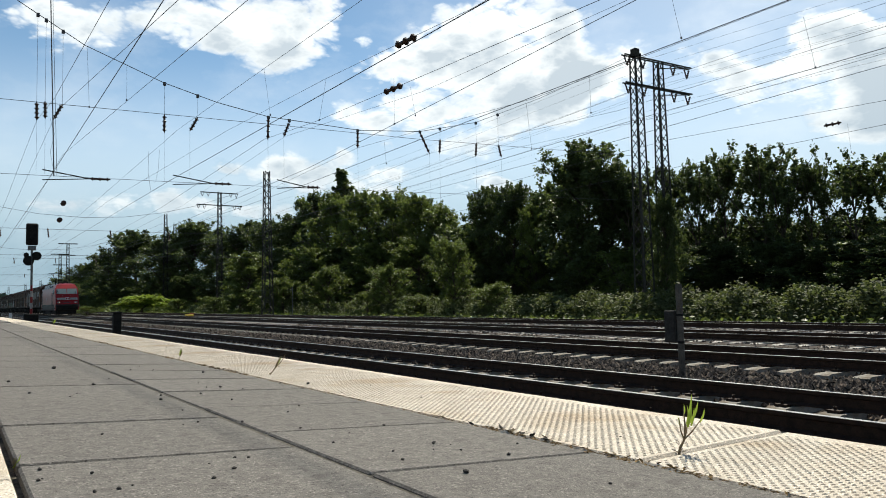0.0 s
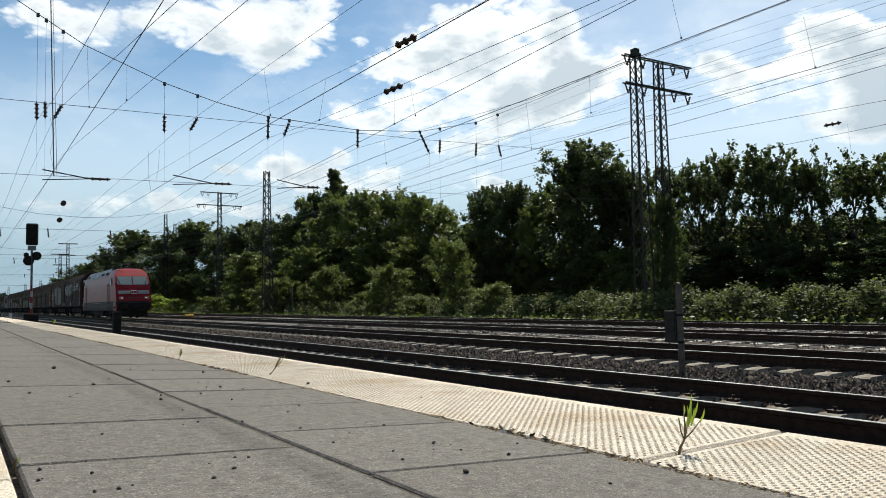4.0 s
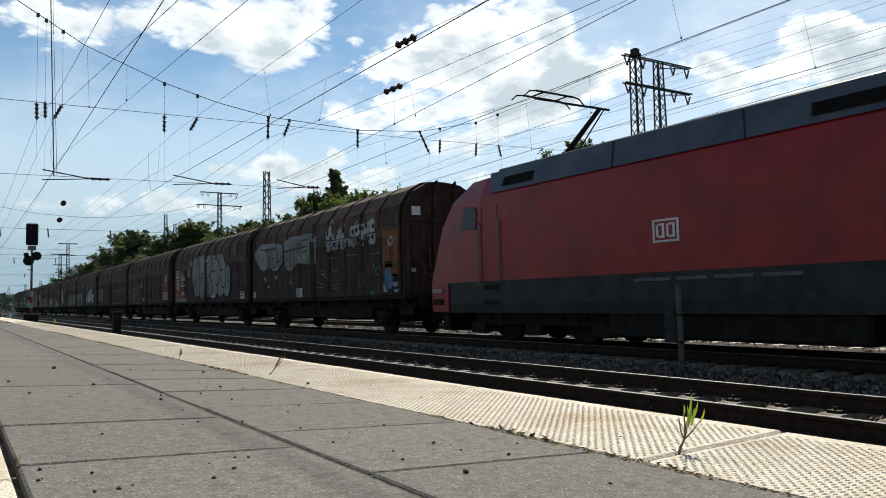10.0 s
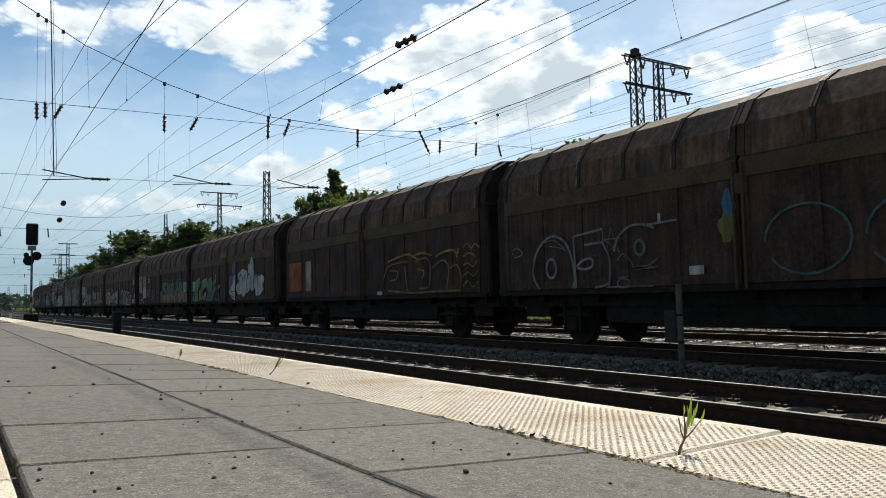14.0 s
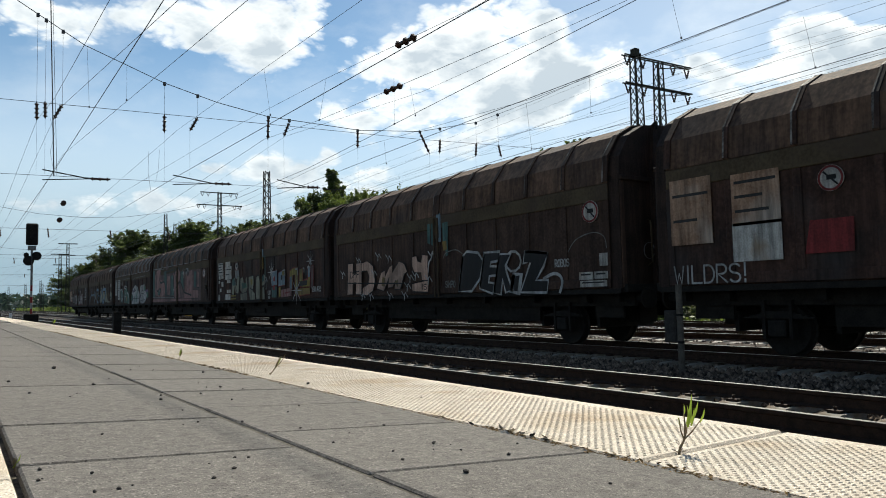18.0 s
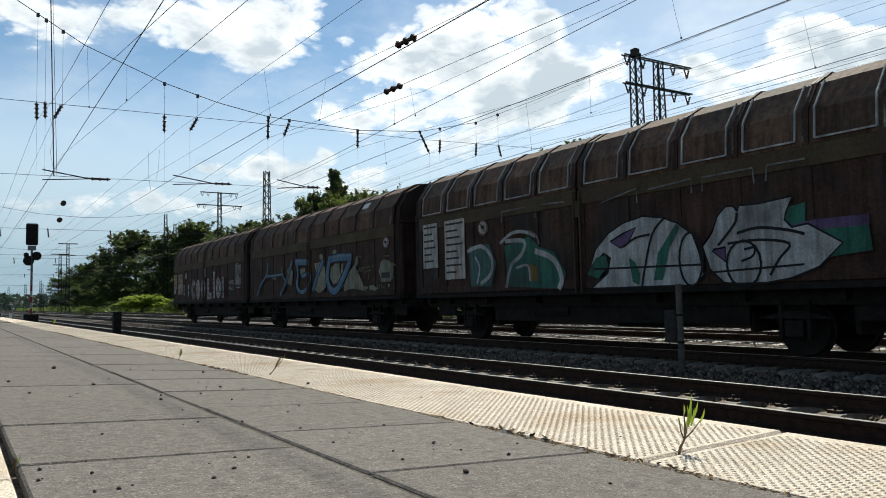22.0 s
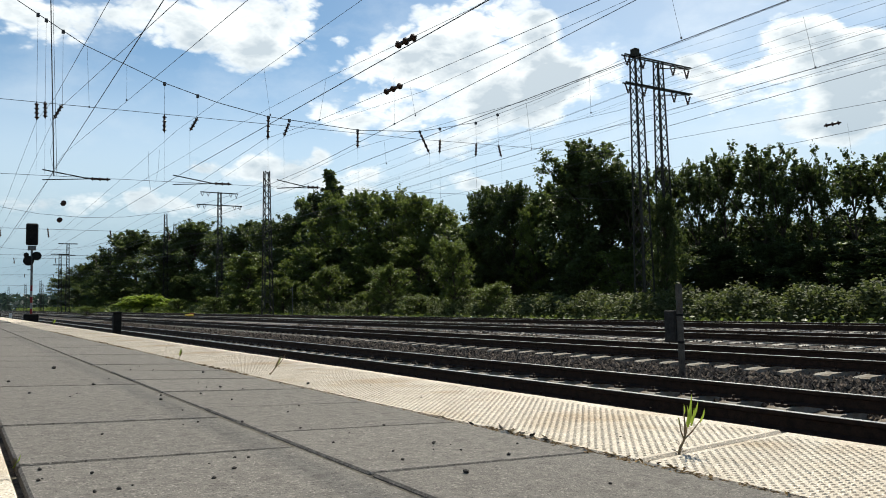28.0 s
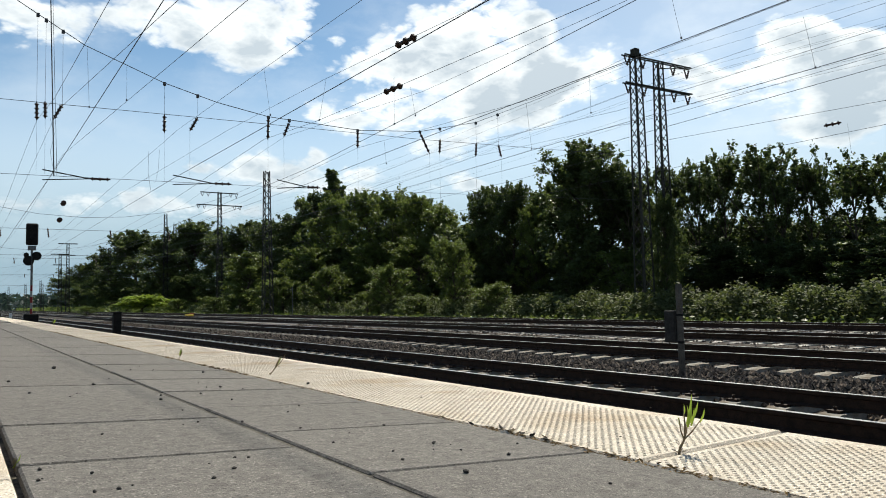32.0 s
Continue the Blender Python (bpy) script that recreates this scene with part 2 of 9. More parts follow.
def tracks():
    dull, pale = mesh_of("sleeper", sleeper_mesh(), M_SLEEPER), mesh_of("sleeper", sleeper_mesh(), M_SLEEPER_PALE)
    clip = mesh_of("fastening", clip_mesh(), M_RAILSIDE)
    for k, cx in enumerate(TRACKS):
        track = thing("track_%d" % (k + 1), pose(cx, 0, 0), "rusty steel rails on pale concrete sleepers", "track", kind="structure")
        for s in (-1, 1):
            bm = bmesh.new()
            sweep(bm, [(x + s * 0.7535, z) for x, z in RAIL], -300, 650)
            rail = part("rail", bm, M_RAILSIDE, track)
            bm = bmesh.new()
            box(bm, s * 0.7535 - 0.03, s * 0.7535 + 0.03, -300, 650, -0.001, 0.003)
            part("running_surface", bm, M_RAILHEAD, rail, "bright worn top of the rail")
        near = (6, 78) if k < 2 else (9, 60)
        phase = (0.0, 0.29, 0.2, 0.35)[k]
        n0, n1 = int(near[0] / 0.6) - 8, int(near[1] / 0.6)
        far = bmesh.new()
        for i in range(-60, 700):
            y = i * 0.6 + phase
            if n0 <= i < n1:
                ob = new("sleeper", dull if k < 2 else pale)
                ob.parent, ob.location = track, (random.uniform(-0.02, 0.02), y, 0)
                if k < 2:
                    c = new("fastening", clip)
                    c.parent = ob
            else:
                w = 0.13
                box(far, -1.3, 1.3, y - w, y + w, -0.35, -0.195)
        tagged(part("distant_sleeper", far, M_SLEEPER, track), kind="stuff")


def ballast_stones():
    """Loose crushed stones lying on the bed, thickest where it is seen nearest."""
    rng = np.random.default_rng(5)
    v0 = np.array([(1, 0, 0), (0, 1, 0), (-1, 0, 0), (0, -1, 0), (0, 0, 1), (0, 0, -0.6)], float)
    fc = [(0, 1, 4), (1, 2, 4), (2, 3, 4), (3, 0, 4), (1, 0, 5), (2, 1, 5), (3, 2, 5), (0, 3, 5)]
    spans = [(5.6, 15.4, 3.0, 16, 26000), (5.6, 15.4, 16, 32, 14000), (15.4, 26, 5, 40, 14000), (5.6, 15.4, 32, 70, 9000)]
    allv, n = [], 0
    for x0, x1, y0, y1, count in spans:
        x, y = rng.uniform(x0, x1, count), rng.uniform(y0, y1, count)
        keep = np.ones(count, bool)
        for cx in TRACKS:
            keep &= np.abs(np.abs(x - cx) - 0.7535) > 0.10
            on = (np.abs(x - cx) < (1.08 if cx == TRACKS[1] else 1.25)) & (np.abs(((y - (0.29 if cx == TRACKS[1] else 0)) + 0.3) % 0.6 - 0.3) < 0.13)
            keep &= ~(on & (rng.uniform(0, 1, count) < 0.93))
        x, y = x[keep], y[keep]
        z = np.interp(x, [5.6, 5.9, 8.6, 9.4, 10.3, 11.0, 13.8, 15.2, 16.5, 19.2, 20.6, 22, 25, 26], [-0.29, -0.29, -0.27, -0.33, -0.32, -0.27, -0.27, -0.34, -0.225, -0.225, -0.34, -0.225, -0.225, -0.5])
        s = rng.uniform(0.022, 0.055, len(x)) * (1 + 0.012 * y)
        p = v0[None] * rng.uniform(0.55, 1.15, (len(x), 6, 1)) * s[:, None, None]
        ang = rng.uniform(0, 6.28, len(x))
        c, sn = np.cos(ang)[:, None], np.sin(ang)[:, None]
        q = np.stack([p[..., 0] * c - p[..., 1] * sn, p[..., 0] * sn + p[..., 1] * c, p[..., 2]], -1)
        q += np.stack([x, y, z + s * 0.35], -1)[:, None]
        allv.append(q.reshape(-1, 3))
        n += len(x)
    verts = np.concatenate(allv)
    faces = (np.arange(n)[:, None, None] * 6 + np.array(fc)[None]).reshape(-1, 3)
    me = bpy.data.meshes.new("ballast_stones")
    me.from_pydata(verts.tolist(), [], faces.tolist())
    me.materials.append(M_STONE_MIX)
    ob = new("ballast_stones", me)
    tagged(ob, "loose grey-brown crushed stones between the rails", "ballast", kind="stuff")


def island_stone():
    m = surface("mixed_stone", (0.042, 0.030, 0.022), (0.142, 0.108, 0.082), 16, 0.92, 0, 0.3, 70)
    n, l = m.node_tree.nodes, m.node_tree.links
    b = n["Principled BSDF"]
    g, hs, pr = n.new("ShaderNodeNewGeometry"), n.new("ShaderNodeHueSaturation"), n.new("ShaderNodeMapRange")
    pr.inputs[3].default_value, pr.inputs[4].default_value = 0.15, 2.05
    src = b.inputs["Base Color"].links[0].from_socket
    l.new(g.outputs["Random Per Island"], pr.inputs[0])
    l.new(pr.outputs[0], hs.inputs["Value"])
    l.new(src, hs.inputs["Color"])
    l.new(hs.outputs[0], b.inputs["Base Color"])
    return m


M_STONE_MIX = island_stone()
PZ = 0.768


def grey_z(x):
    return PZ + 0.065 * (1.118 - x)


def slab_mesh(name, w, d, t, bevel, mat):
    bm = bmesh.new()
    box(bm, -w / 2, w / 2, -d / 2, d / 2, -t, 0, bevel)
    return mesh_of(name, bm, mat)


def studded_mesh():
    """A cream edge slab with staggered rows of small raised studs."""
    bm = bmesh.new()
    w, d = 0.494, 1.192
    box(bm, -w / 2, w / 2, -d / 2, d / 2, -0.10, 0, 0.006)
    p = 0.0225
    nx, ny = int((w - 0.05) / p), int((d - 0.03) / (p * 0.5))
    for j in range(ny):
        for i in range(nx):
            x, y = -w / 2 + 0.02 + (i + 0.5 * (j % 2)) * p, -d / 2 + 0.02 + j * p * 0.5
            r, h = 0.0078, 0.0020
            base = [bm.verts.new((x + a * r, y + b * r * 0.62, 0.0002)) for a, b in ((-1, 0), (0, -1), (1, 0), (0, 1))]
            top = [bm.verts.new((x + a * r * 0.5, y + b * r * 0.3, h)) for a, b in ((-1, 0), (0, -1), (1, 0), (0, 1))]
            for k in range(4):
                bm.faces.new((base[k], base[(k + 1) % 4], top[(k + 1) % 4], top[k]))
            bm.faces.new(top)
    return mesh_of("edge_slab", bm, M_WHITE)


def platform():
    base = thing("platform", pose(0, 0, 0), "railway platform of grey concrete slabs with a cream studded edge", "platform", kind="structure")
    bm = bmesh.new()
    sweep(bm, [(-4.2, -0.8), (-4.2, grey_z(-4.2) - 0.022), (1.105, PZ - 0.026), (1.60, PZ - 0.03), (1.60, -0.8)], -30, 160)
    part("platform_body", bm, M_CURB, base, "weathered concrete platform body with dirty joints")
    bm = bmesh.new()
    sweep(bm, [(0.06, grey_z(0.06) - 0.018), (0.10, grey_z(0.1) - 0.018), (0.10, grey_z(0.1) - 0.03), (0.06, grey_z(0.06) - 0.03)], -10, 60)
    part("dirt_joint", bm, M_JOINT, base, "dirt-filled gap between the slabs")
    bm = bmesh.new()
    sweep(bm, [(0.565, grey_z(0.565) - 0.005), (0.60, grey_z(0.6) - 0.005), (1.13, PZ - 0.005), (1.13, PZ - 0.025), (0.565, grey_z(0.565) - 0.025)], -10, 60)
    part("dirt_joint", bm, M_JOINT, base, "dirt-filled gap between the slabs")
    lean = -math.degrees(math.atan(0.065))
    grey = slab_mesh("slab", 0.486, 0.487, 0.05, 0.004, M_SLAB)
    wide = slab_mesh("slab", 0.518, 0.490, 0.05, 0.004, M_SLAB)
    pale = slab_mesh("slab", 0.494, 0.60, 0.05, 0.004, M_WHITE)
    edge = studded_mesh()
    smooth_edge = slab_mesh("edge_slab", 0.494, 1.192, 0.10, 0.006, M_WHITE)
    for i in range(-44, 62):
        for me, cx, y0 in ((grey, 0.336, 1.42), (wide, 0.853, 1.127)):
            ob = new("slab", me)
            ob.parent = base
            rx, ry = random.uniform(-0.2, 0.2), random.uniform(-0.15, 0.15)
            ob.matrix_local = pose(cx, y0 + (i + 0.5) * 0.5, grey_z(cx) + random.uniform(-0.001, 0.0012), rx, -lean + ry, 0)
    for i in range(-20, 40):
        ob = new("edge_slab", edge if -2 < i < 16 else smooth_edge)
        ob.parent = base
        ob.matrix_local = pose(1.370, 1.007 + (i + 0.5) * 1.2, PZ + random.uniform(-0.0015, 0.0015), random.uniform(-0.1, 0.1), 0, 0)
    for i in range(-36, 34):
        ob = new("slab", pale)
        ob.parent = base
        ob.matrix_local = pose(-0.167, 1.31 + (i + 0.5) * 0.606, grey_z(-0.167), 0, -lean, 0)
    bm = bmesh.new()
    for i in range(25, 120):
        y = 1.127 + i * 0.5 + 6.0
        box(bm, 0.10, 0.58, y, y + 0.494, grey_z(0.3) - 0.02, grey_z(0.3))
        box(bm, 0.60, 1.11, y, y + 0.494, grey_z(0.85) - 0.02, grey_z(0.85))
    far = part("far_slab", bm, M_SLAB, base)
    far["kind"] = "stuff"
    bm = bmesh.new()
    for i in range(40, 120):
        y = 1.007 + i * 1.2
        box(bm, 1.122, 1.617, y, y + 1.192, PZ - 0.06, PZ)
    far = part("far_edge_slab", bm, M_WHITE, base)
    far["kind"] = "stuff"
    bm = bmesh.new()
    sweep(bm, [(-4.2, grey_z(-4.2) - 0.01), (-4.2, grey_z(-4.2)), (-0.44, grey_z(-0.44)), (-0.44, grey_z(-0.44) - 0.01)], -30, 160)
    part("paving", bm, M_SLAB, base)


# ---- sky ----
def clouds():
    """A high shell of broken cumulus that drifts slowly with the wind; clear where no cloud stands."""
    m = bpy.data.materials.new("cumulus")
    m.use_nodes = True
    n, l = m.node_tree.nodes, m.node_tree.links
    n.remove(n["Principled BSDF"])

    def math_node(op, a, b=None, c=None):
        q = n.new("ShaderNodeMath")
        q.operation = op
        for i, v in enumerate((a, b, c)):
            if v is None:
                continue
            if isinstance(v, (int, float)):
                q.inputs[i].default_value = v
            else:
                l.new(v, q.inputs[i])
        return q.outputs[0]

    tc, nv = n.new("ShaderNodeTexCoord"), n.new("ShaderNodeVectorMath")
    nv.operation = "NORMALIZE"
    l.new(tc.outputs["Object"], nv.inputs[0])
    mp = n.new("ShaderNodeMapping")
    mp.inputs["Scale"].default_value = (1, 1, 1.9)
    l.new(nv.outputs[0], mp.inputs[0])

    def noise_node(scale, detail, rough, off):
        q, o = n.new("ShaderNodeTexNoise"), n.new("ShaderNodeVectorMath")
        o.operation = "ADD"
        o.inputs[1].default_value = (off, off * 0.7, off * 1.3)
        l.new(mp.outputs[0], o.inputs[0])
        l.new(o.outputs[0], q.inputs[0])
        q.inputs["Scale"].default_value, q.inputs["Detail"].default_value, q.inputs["Roughness"].default_value = scale, detail, rough
        return q.outputs[0]

    lump = noise_node(6.0, 8, 0.55, 3.1)
    vo = n.new("ShaderNodeTexVoronoi")
    vo.inputs["Scale"].default_value, vo.inputs["Detail"].default_value, vo.inputs["Roughness"].default_value = 22.0, 3.0, 0.55
    warp, shove, jig = n.new("ShaderNodeVectorMath"), n.new("ShaderNodeVectorMath"), n.new("ShaderNodeTexNoise")
    jig.inputs["Scale"].default_value, jig.inputs["Detail"].default_value = 18.0, 4.0
    l.new(mp.outputs[0], jig.inputs[0])
    shove.operation, shove.inputs[1].default_value = "SCALE", (0, 0, 0)
    shove.inputs["Scale"].default_value = 0.035
    l.new(jig.outputs["Color"], shove.inputs[0])
    l.new(mp.outputs[0], warp.inputs[0])
    l.new(shove.outputs[0], warp.inputs[1])
    l.new(warp.outputs[0], vo.inputs["Vector"])
    billow = math_node("SUBTRACT", 0.5, vo.outputs["Distance"])
    total = math_node("MULTIPLY_ADD", lump, 1.3, math_node("MULTIPLY_ADD", billow, 0.55, -1.02))
    for az, el, ra, re, wgt in CLOUDS:
        d = n.new("ShaderNodeVectorMath")
        d.operation = "SUBTRACT"
        c = Vector((math.sin(az) * math.cos(el), math.cos(az) * math.cos(el), math.sin(el)))
        l.new(nv.outputs[0], d.inputs[0])
        d.inputs[1].default_value = c
        s = n.new("ShaderNodeVectorMath")
        s.operation = "MULTIPLY"
        s.inputs[1].default_value = (1 / ra, 1 / ra, 1 / re)
        l.new(d.outputs[0], s.inputs[0])
        ln = n.new("ShaderNodeVectorMath")
        ln.operation = "DOT_PRODUCT"
        l.new(s.outputs[0], ln.inputs[0])
        l.new(s.outputs[0], ln.inputs[1])
        g = math_node("EXPONENT", math_node("MULTIPLY", ln.outputs["Value"], -1.0))
        total = math_node("MULTIPLY_ADD", g, wgt * (1.1 if el < 0.2 else 1.0 if az > 0.75 else 0.85), total)
    r = n.new("ShaderNodeMapRange")
    r.interpolation_type = "SMOOTHSTEP"
    r.inputs[1].default_value, r.inputs[2].default_value = -0.12, 0.30
    l.new(total, r.inputs[0])
    # a broad pale veil is painted in to brighten the sky towards the sun
    vd = n.new("ShaderNodeVectorMath")
    vd.operation = "DISTANCE"
    vd.inputs[1].default_value = (math.sin(1.0) * math.cos(0.36), math.cos(1.0) * math.cos(0.36), math.sin(0.36))
    l.new(nv.outputs[0], vd.inputs[0])
    veil = n.new("ShaderNodeMapRange")
    veil.inputs[1].default_value, veil.inputs[2].default_value, veil.inputs[3].default_value, veil.inputs[4].default_value = 0.0, 0.55, 0.30, 0.0
    l.new(vd.outputs["Value"], veil.inputs[0])
    wisp = n.new("ShaderNodeMapRange")
    wisp.inputs[1].default_value, wisp.inputs[2].default_value, wisp.inputs[3].default_value, wisp.inputs[4].default_value = 0.47, 0.75, 0.0, 0.20
    l.new(noise_node(7.0, 7, 0.6, 1.7), wisp.inputs[0])
    thin = math_node("ADD", veil.outputs[0], wisp.outputs[0])
    cover = math_node("MULTIPLY_ADD", r.outputs[0], math_node("SUBTRACT", 0.96, thin), thin)
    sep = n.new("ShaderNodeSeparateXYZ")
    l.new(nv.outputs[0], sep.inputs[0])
    # horizon haze is put into the shell's own glow colour
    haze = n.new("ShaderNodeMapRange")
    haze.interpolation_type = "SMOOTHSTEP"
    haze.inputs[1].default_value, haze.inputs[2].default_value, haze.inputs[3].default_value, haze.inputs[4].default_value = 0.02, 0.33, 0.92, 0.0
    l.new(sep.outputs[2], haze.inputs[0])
    clear = math_node("MULTIPLY", math_node("SUBTRACT", 1.0, cover), math_node("SUBTRACT", 1.0, haze.outputs[0]))
    # the clouds' shading is put into their glow: thick middles grey, rims and crowns white
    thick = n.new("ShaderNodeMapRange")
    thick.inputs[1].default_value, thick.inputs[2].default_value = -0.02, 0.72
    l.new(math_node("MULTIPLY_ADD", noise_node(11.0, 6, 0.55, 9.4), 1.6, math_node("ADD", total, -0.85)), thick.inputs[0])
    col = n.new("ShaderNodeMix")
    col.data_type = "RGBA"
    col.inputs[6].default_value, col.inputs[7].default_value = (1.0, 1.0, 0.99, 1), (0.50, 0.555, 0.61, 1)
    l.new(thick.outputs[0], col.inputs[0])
    em, tr, ms = n.new("ShaderNodeEmission"), n.new("ShaderNodeBsdfTransparent"), n.new("ShaderNodeMixShader")
    em.inputs[1].default_value = 0.93
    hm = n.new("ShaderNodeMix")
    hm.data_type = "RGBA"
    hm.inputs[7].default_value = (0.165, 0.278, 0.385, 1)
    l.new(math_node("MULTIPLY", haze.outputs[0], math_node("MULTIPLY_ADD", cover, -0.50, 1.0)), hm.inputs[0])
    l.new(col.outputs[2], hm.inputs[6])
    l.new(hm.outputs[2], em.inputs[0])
    l.new(math_node("SUBTRACT", 1.0, clear), ms.inputs[0])
    l.new(tr.outputs[0], ms.inputs[1])
    l.new(em.outputs[0], ms.inputs[2])
    l.new(ms.outputs[0], n["Material Output"].inputs[0])
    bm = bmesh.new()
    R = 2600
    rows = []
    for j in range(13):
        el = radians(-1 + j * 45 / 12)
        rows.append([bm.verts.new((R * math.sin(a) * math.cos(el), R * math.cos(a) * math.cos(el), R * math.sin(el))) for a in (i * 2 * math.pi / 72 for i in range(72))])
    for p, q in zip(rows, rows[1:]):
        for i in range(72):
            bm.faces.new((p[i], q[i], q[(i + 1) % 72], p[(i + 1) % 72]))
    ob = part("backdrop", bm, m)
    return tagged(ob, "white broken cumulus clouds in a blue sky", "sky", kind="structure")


CLOUDS = [
    (0.505, 0.289, 0.062, 0.044, 0.60),
    (0.466, 0.226, 0.062, 0.025, 0.50),
    (0.421, 0.266, 0.035, 0.022, 0.35),
    (0.589, 0.199, 0.053, 0.022, 0.50),
    (0.068, 0.336, 0.053, 0.035, 0.50),
    (0.240, 0.365, 0.053, 0.044, 0.70),
    (0.307, 0.355, 0.071, 0.053, 0.90),
    (0.373, 0.352, 0.066, 0.053, 0.90),
    (0.347, 0.320, 0.053, 0.019, 0.60),
    (0.422, 0.382, 0.031, 0.040, 0.60),
    (0.196, 0.367, 0.035, 0.027, 0.50),
    (0.091, 0.343, 0.080, 0.031, 0.55),
    (0.141, 0.347, 0.035, 0.027, 0.50),
    (0.068, 0.351, 0.053, 0.022, 0.40),
    (0.467, 0.344, 0.012, 0.011, 0.45),
    (0.537, 0.338, 0.044, 0.032, 0.75),
    (0.506, 0.318, 0.032, 0.021, 0.50),
    (0.593, 0.371, 0.034, 0.027, 0.70),
    (0.447, 0.251, 0.023, 0.019, 0.55),
    (0.485, 0.241, 0.053, 0.028, 0.65),
    (0.559, 0.248, 0.049, 0.032, 0.70),
    (0.572, 0.310, 0.044, 0.035, 0.70),
    (0.655, 0.351, 0.053, 0.053, 0.90),
    (0.738, 0.361, 0.040, 0.040, 0.90),
    (0.747, 0.307, 0.032, 0.053, 0.90),
    (0.650, 0.294, 0.071, 0.053, 0.80),
    (0.699, 0.255, 0.062, 0.040, 0.75),
    (0.636, 0.228, 0.071, 0.027, 0.50),
    (0.777, 0.291, 0.025, 0.023, 0.75),
    (0.825, 0.304, 0.034, 0.021, 0.75),
    (0.752, 0.267, 0.027, 0.035, 0.60),
    (0.822, 0.270, 0.040, 0.035, 0.60),
    (0.932, 0.291, 0.037, 0.028, 0.85),
    (0.966, 0.252, 0.027, 0.041, 0.80),
    (1.008, 0.268, 0.030, 0.018, 0.60),
    (0.902, 0.248, 0.044, 0.035, 0.50),
    (1.043, 0.318, 0.027, 0.025, 0.85),
    (1.086, 0.307, 0.032, 0.027, 0.85),
    (1.100, 0.274, 0.023, 0.044, 0.85),
    (1.059, 0.284, 0.035, 0.034, 0.70),
    (1.044, 0.239, 0.071, 0.035, 0.55),
    (1.140, 0.286, 0.021, 0.028, 0.80),
    (1.139, 0.238, 0.042, 0.046, 0.90),
    (1.117, 0.206, 0.053, 0.035, 0.80),
    (1.080, 0.194, 0.062, 0.027, 0.60),
    (1.178, 0.263, 0.035, 0.053, 0.80),
    (0.285, 0.173, 0.037, 0.011, 0.55),
    (0.364, 0.183, 0.055, 0.025, 0.80),
    (0.436, 0.190, 0.018, 0.016, 0.60),
    (0.397, 0.162, 0.062, 0.019, 0.60),
    (0.496, 0.168, 0.042, 0.021, 0.75),
    (0.565, 0.155, 0.049, 0.016, 0.65),
    (0.457, 0.139, 0.080, 0.016, 0.50),
    (0.155, 0.133, 0.071, 0.016, 0.60),
    (0.214, 0.136, 0.044, 0.016, 0.60),
    (0.278, 0.126, 0.053, 0.018, 0.60),
    (0.077, 0.123, 0.044, 0.014, 0.40),
    (0.131, 0.109, 0.080, 0.012, 0.40),
    (0.345, 0.117, 0.053, 0.016, 0.50),
    (0.638, 0.156, 0.035, 0.016, 0.75),
    (0.681, 0.143, 0.044, 0.014, 0.50),
    (0.066, 0.080, 0.027, 0.011, 0.40),
    (0.150, 0.077, 0.018, 0.007, 0.30),
]


# ---- trees and bushes ----
M_LEAF = leafy("tree_leaf", (0.024, 0.034, 0.013), (0.076, 0.096, 0.036), (0.135, 0.180, 0.046))
M_LEAF2 = leafy("pale_leaf", (0.038, 0.053, 0.014), (0.122, 0.154, 0.040), (0.205, 0.262, 0.052))
M_HEDGE = leafy("bramble_leaf", (0.024, 0.031, 0.011), (0.200, 0.215, 0.095), (0.140, 0.170, 0.048), 0.65)
M_LIME = leafy("lime_leaf", (0.130, 0.185, 0.016), (0.270, 0.340, 0.040), (0.300, 0.400, 0.045))


# distance haze is put into these leaves as a bluish colour
M_FAR_HAZE = leafy("haze_blue_leaf", (0.030, 0.045, 0.042), (0.055, 0.075, 0.068), (0.05, 0.08, 0.06))


def tree_meshes(seed, width, height, bare, leaves, leaf, mat, limbs=16, upright=0.5, loose=0.10, shoots=16):
    """Trunk, limbs, branches and twigs; the leaves sit in sprays along the twigs."""
    rng = np.random.default_rng(seed)
    bm = bmesh.new()
    base = 0.016 * height + 0.05
    pts = [np.array((0, 0, -0.4))]
    for i in range(1, 7):
        pts.append(np.array((rng.normal() * 0.035 * width, rng.normal() * 0.035 * width, height * 0.86 * i / 6)))
    for i in range(6):
        rod(bm, Vector(pts[i]), Vector(pts[i + 1]), base * (1 - i / 6.4), 6, base * (1 - (i + 1) / 6.4))
    hs = np.array([p[2] for p in pts])
    starts, ends = [], []

    def unit(v):
        return v / np.linalg.norm(v)

    for i in range(limbs):
        k = (i + rng.uniform(0, 1)) / limbs
        h = bare + (height * 0.84 - bare) * k
        p = np.array([np.interp(h, hs, [q[j] for q in pts]) for j in range(3)])
        a = i * 2.4 + rng.uniform(-0.5, 0.5)
        span = width * math.sqrt(max(0.06, 1 - (2 * abs(k - 0.36)) ** 2)) * rng.uniform(0.62, 1.08)
        d = unit(np.array((math.cos(a), math.sin(a), 0.15 + upright * (0.5 + 1.6 * k))))
        L = min(span / max(0.25, math.hypot(d[0], d[1])), (height - h) * 1.05 / max(0.2, d[2]))
        q = p + d * L
        rod(bm, Vector(p), Vector(q), base * 0.30, 5, 0.02)
        for j in range(7):
            f = 0.25 + 0.75 * (j + rng.uniform(0, 1)) / 7
            b0 = p + (q - p) * f
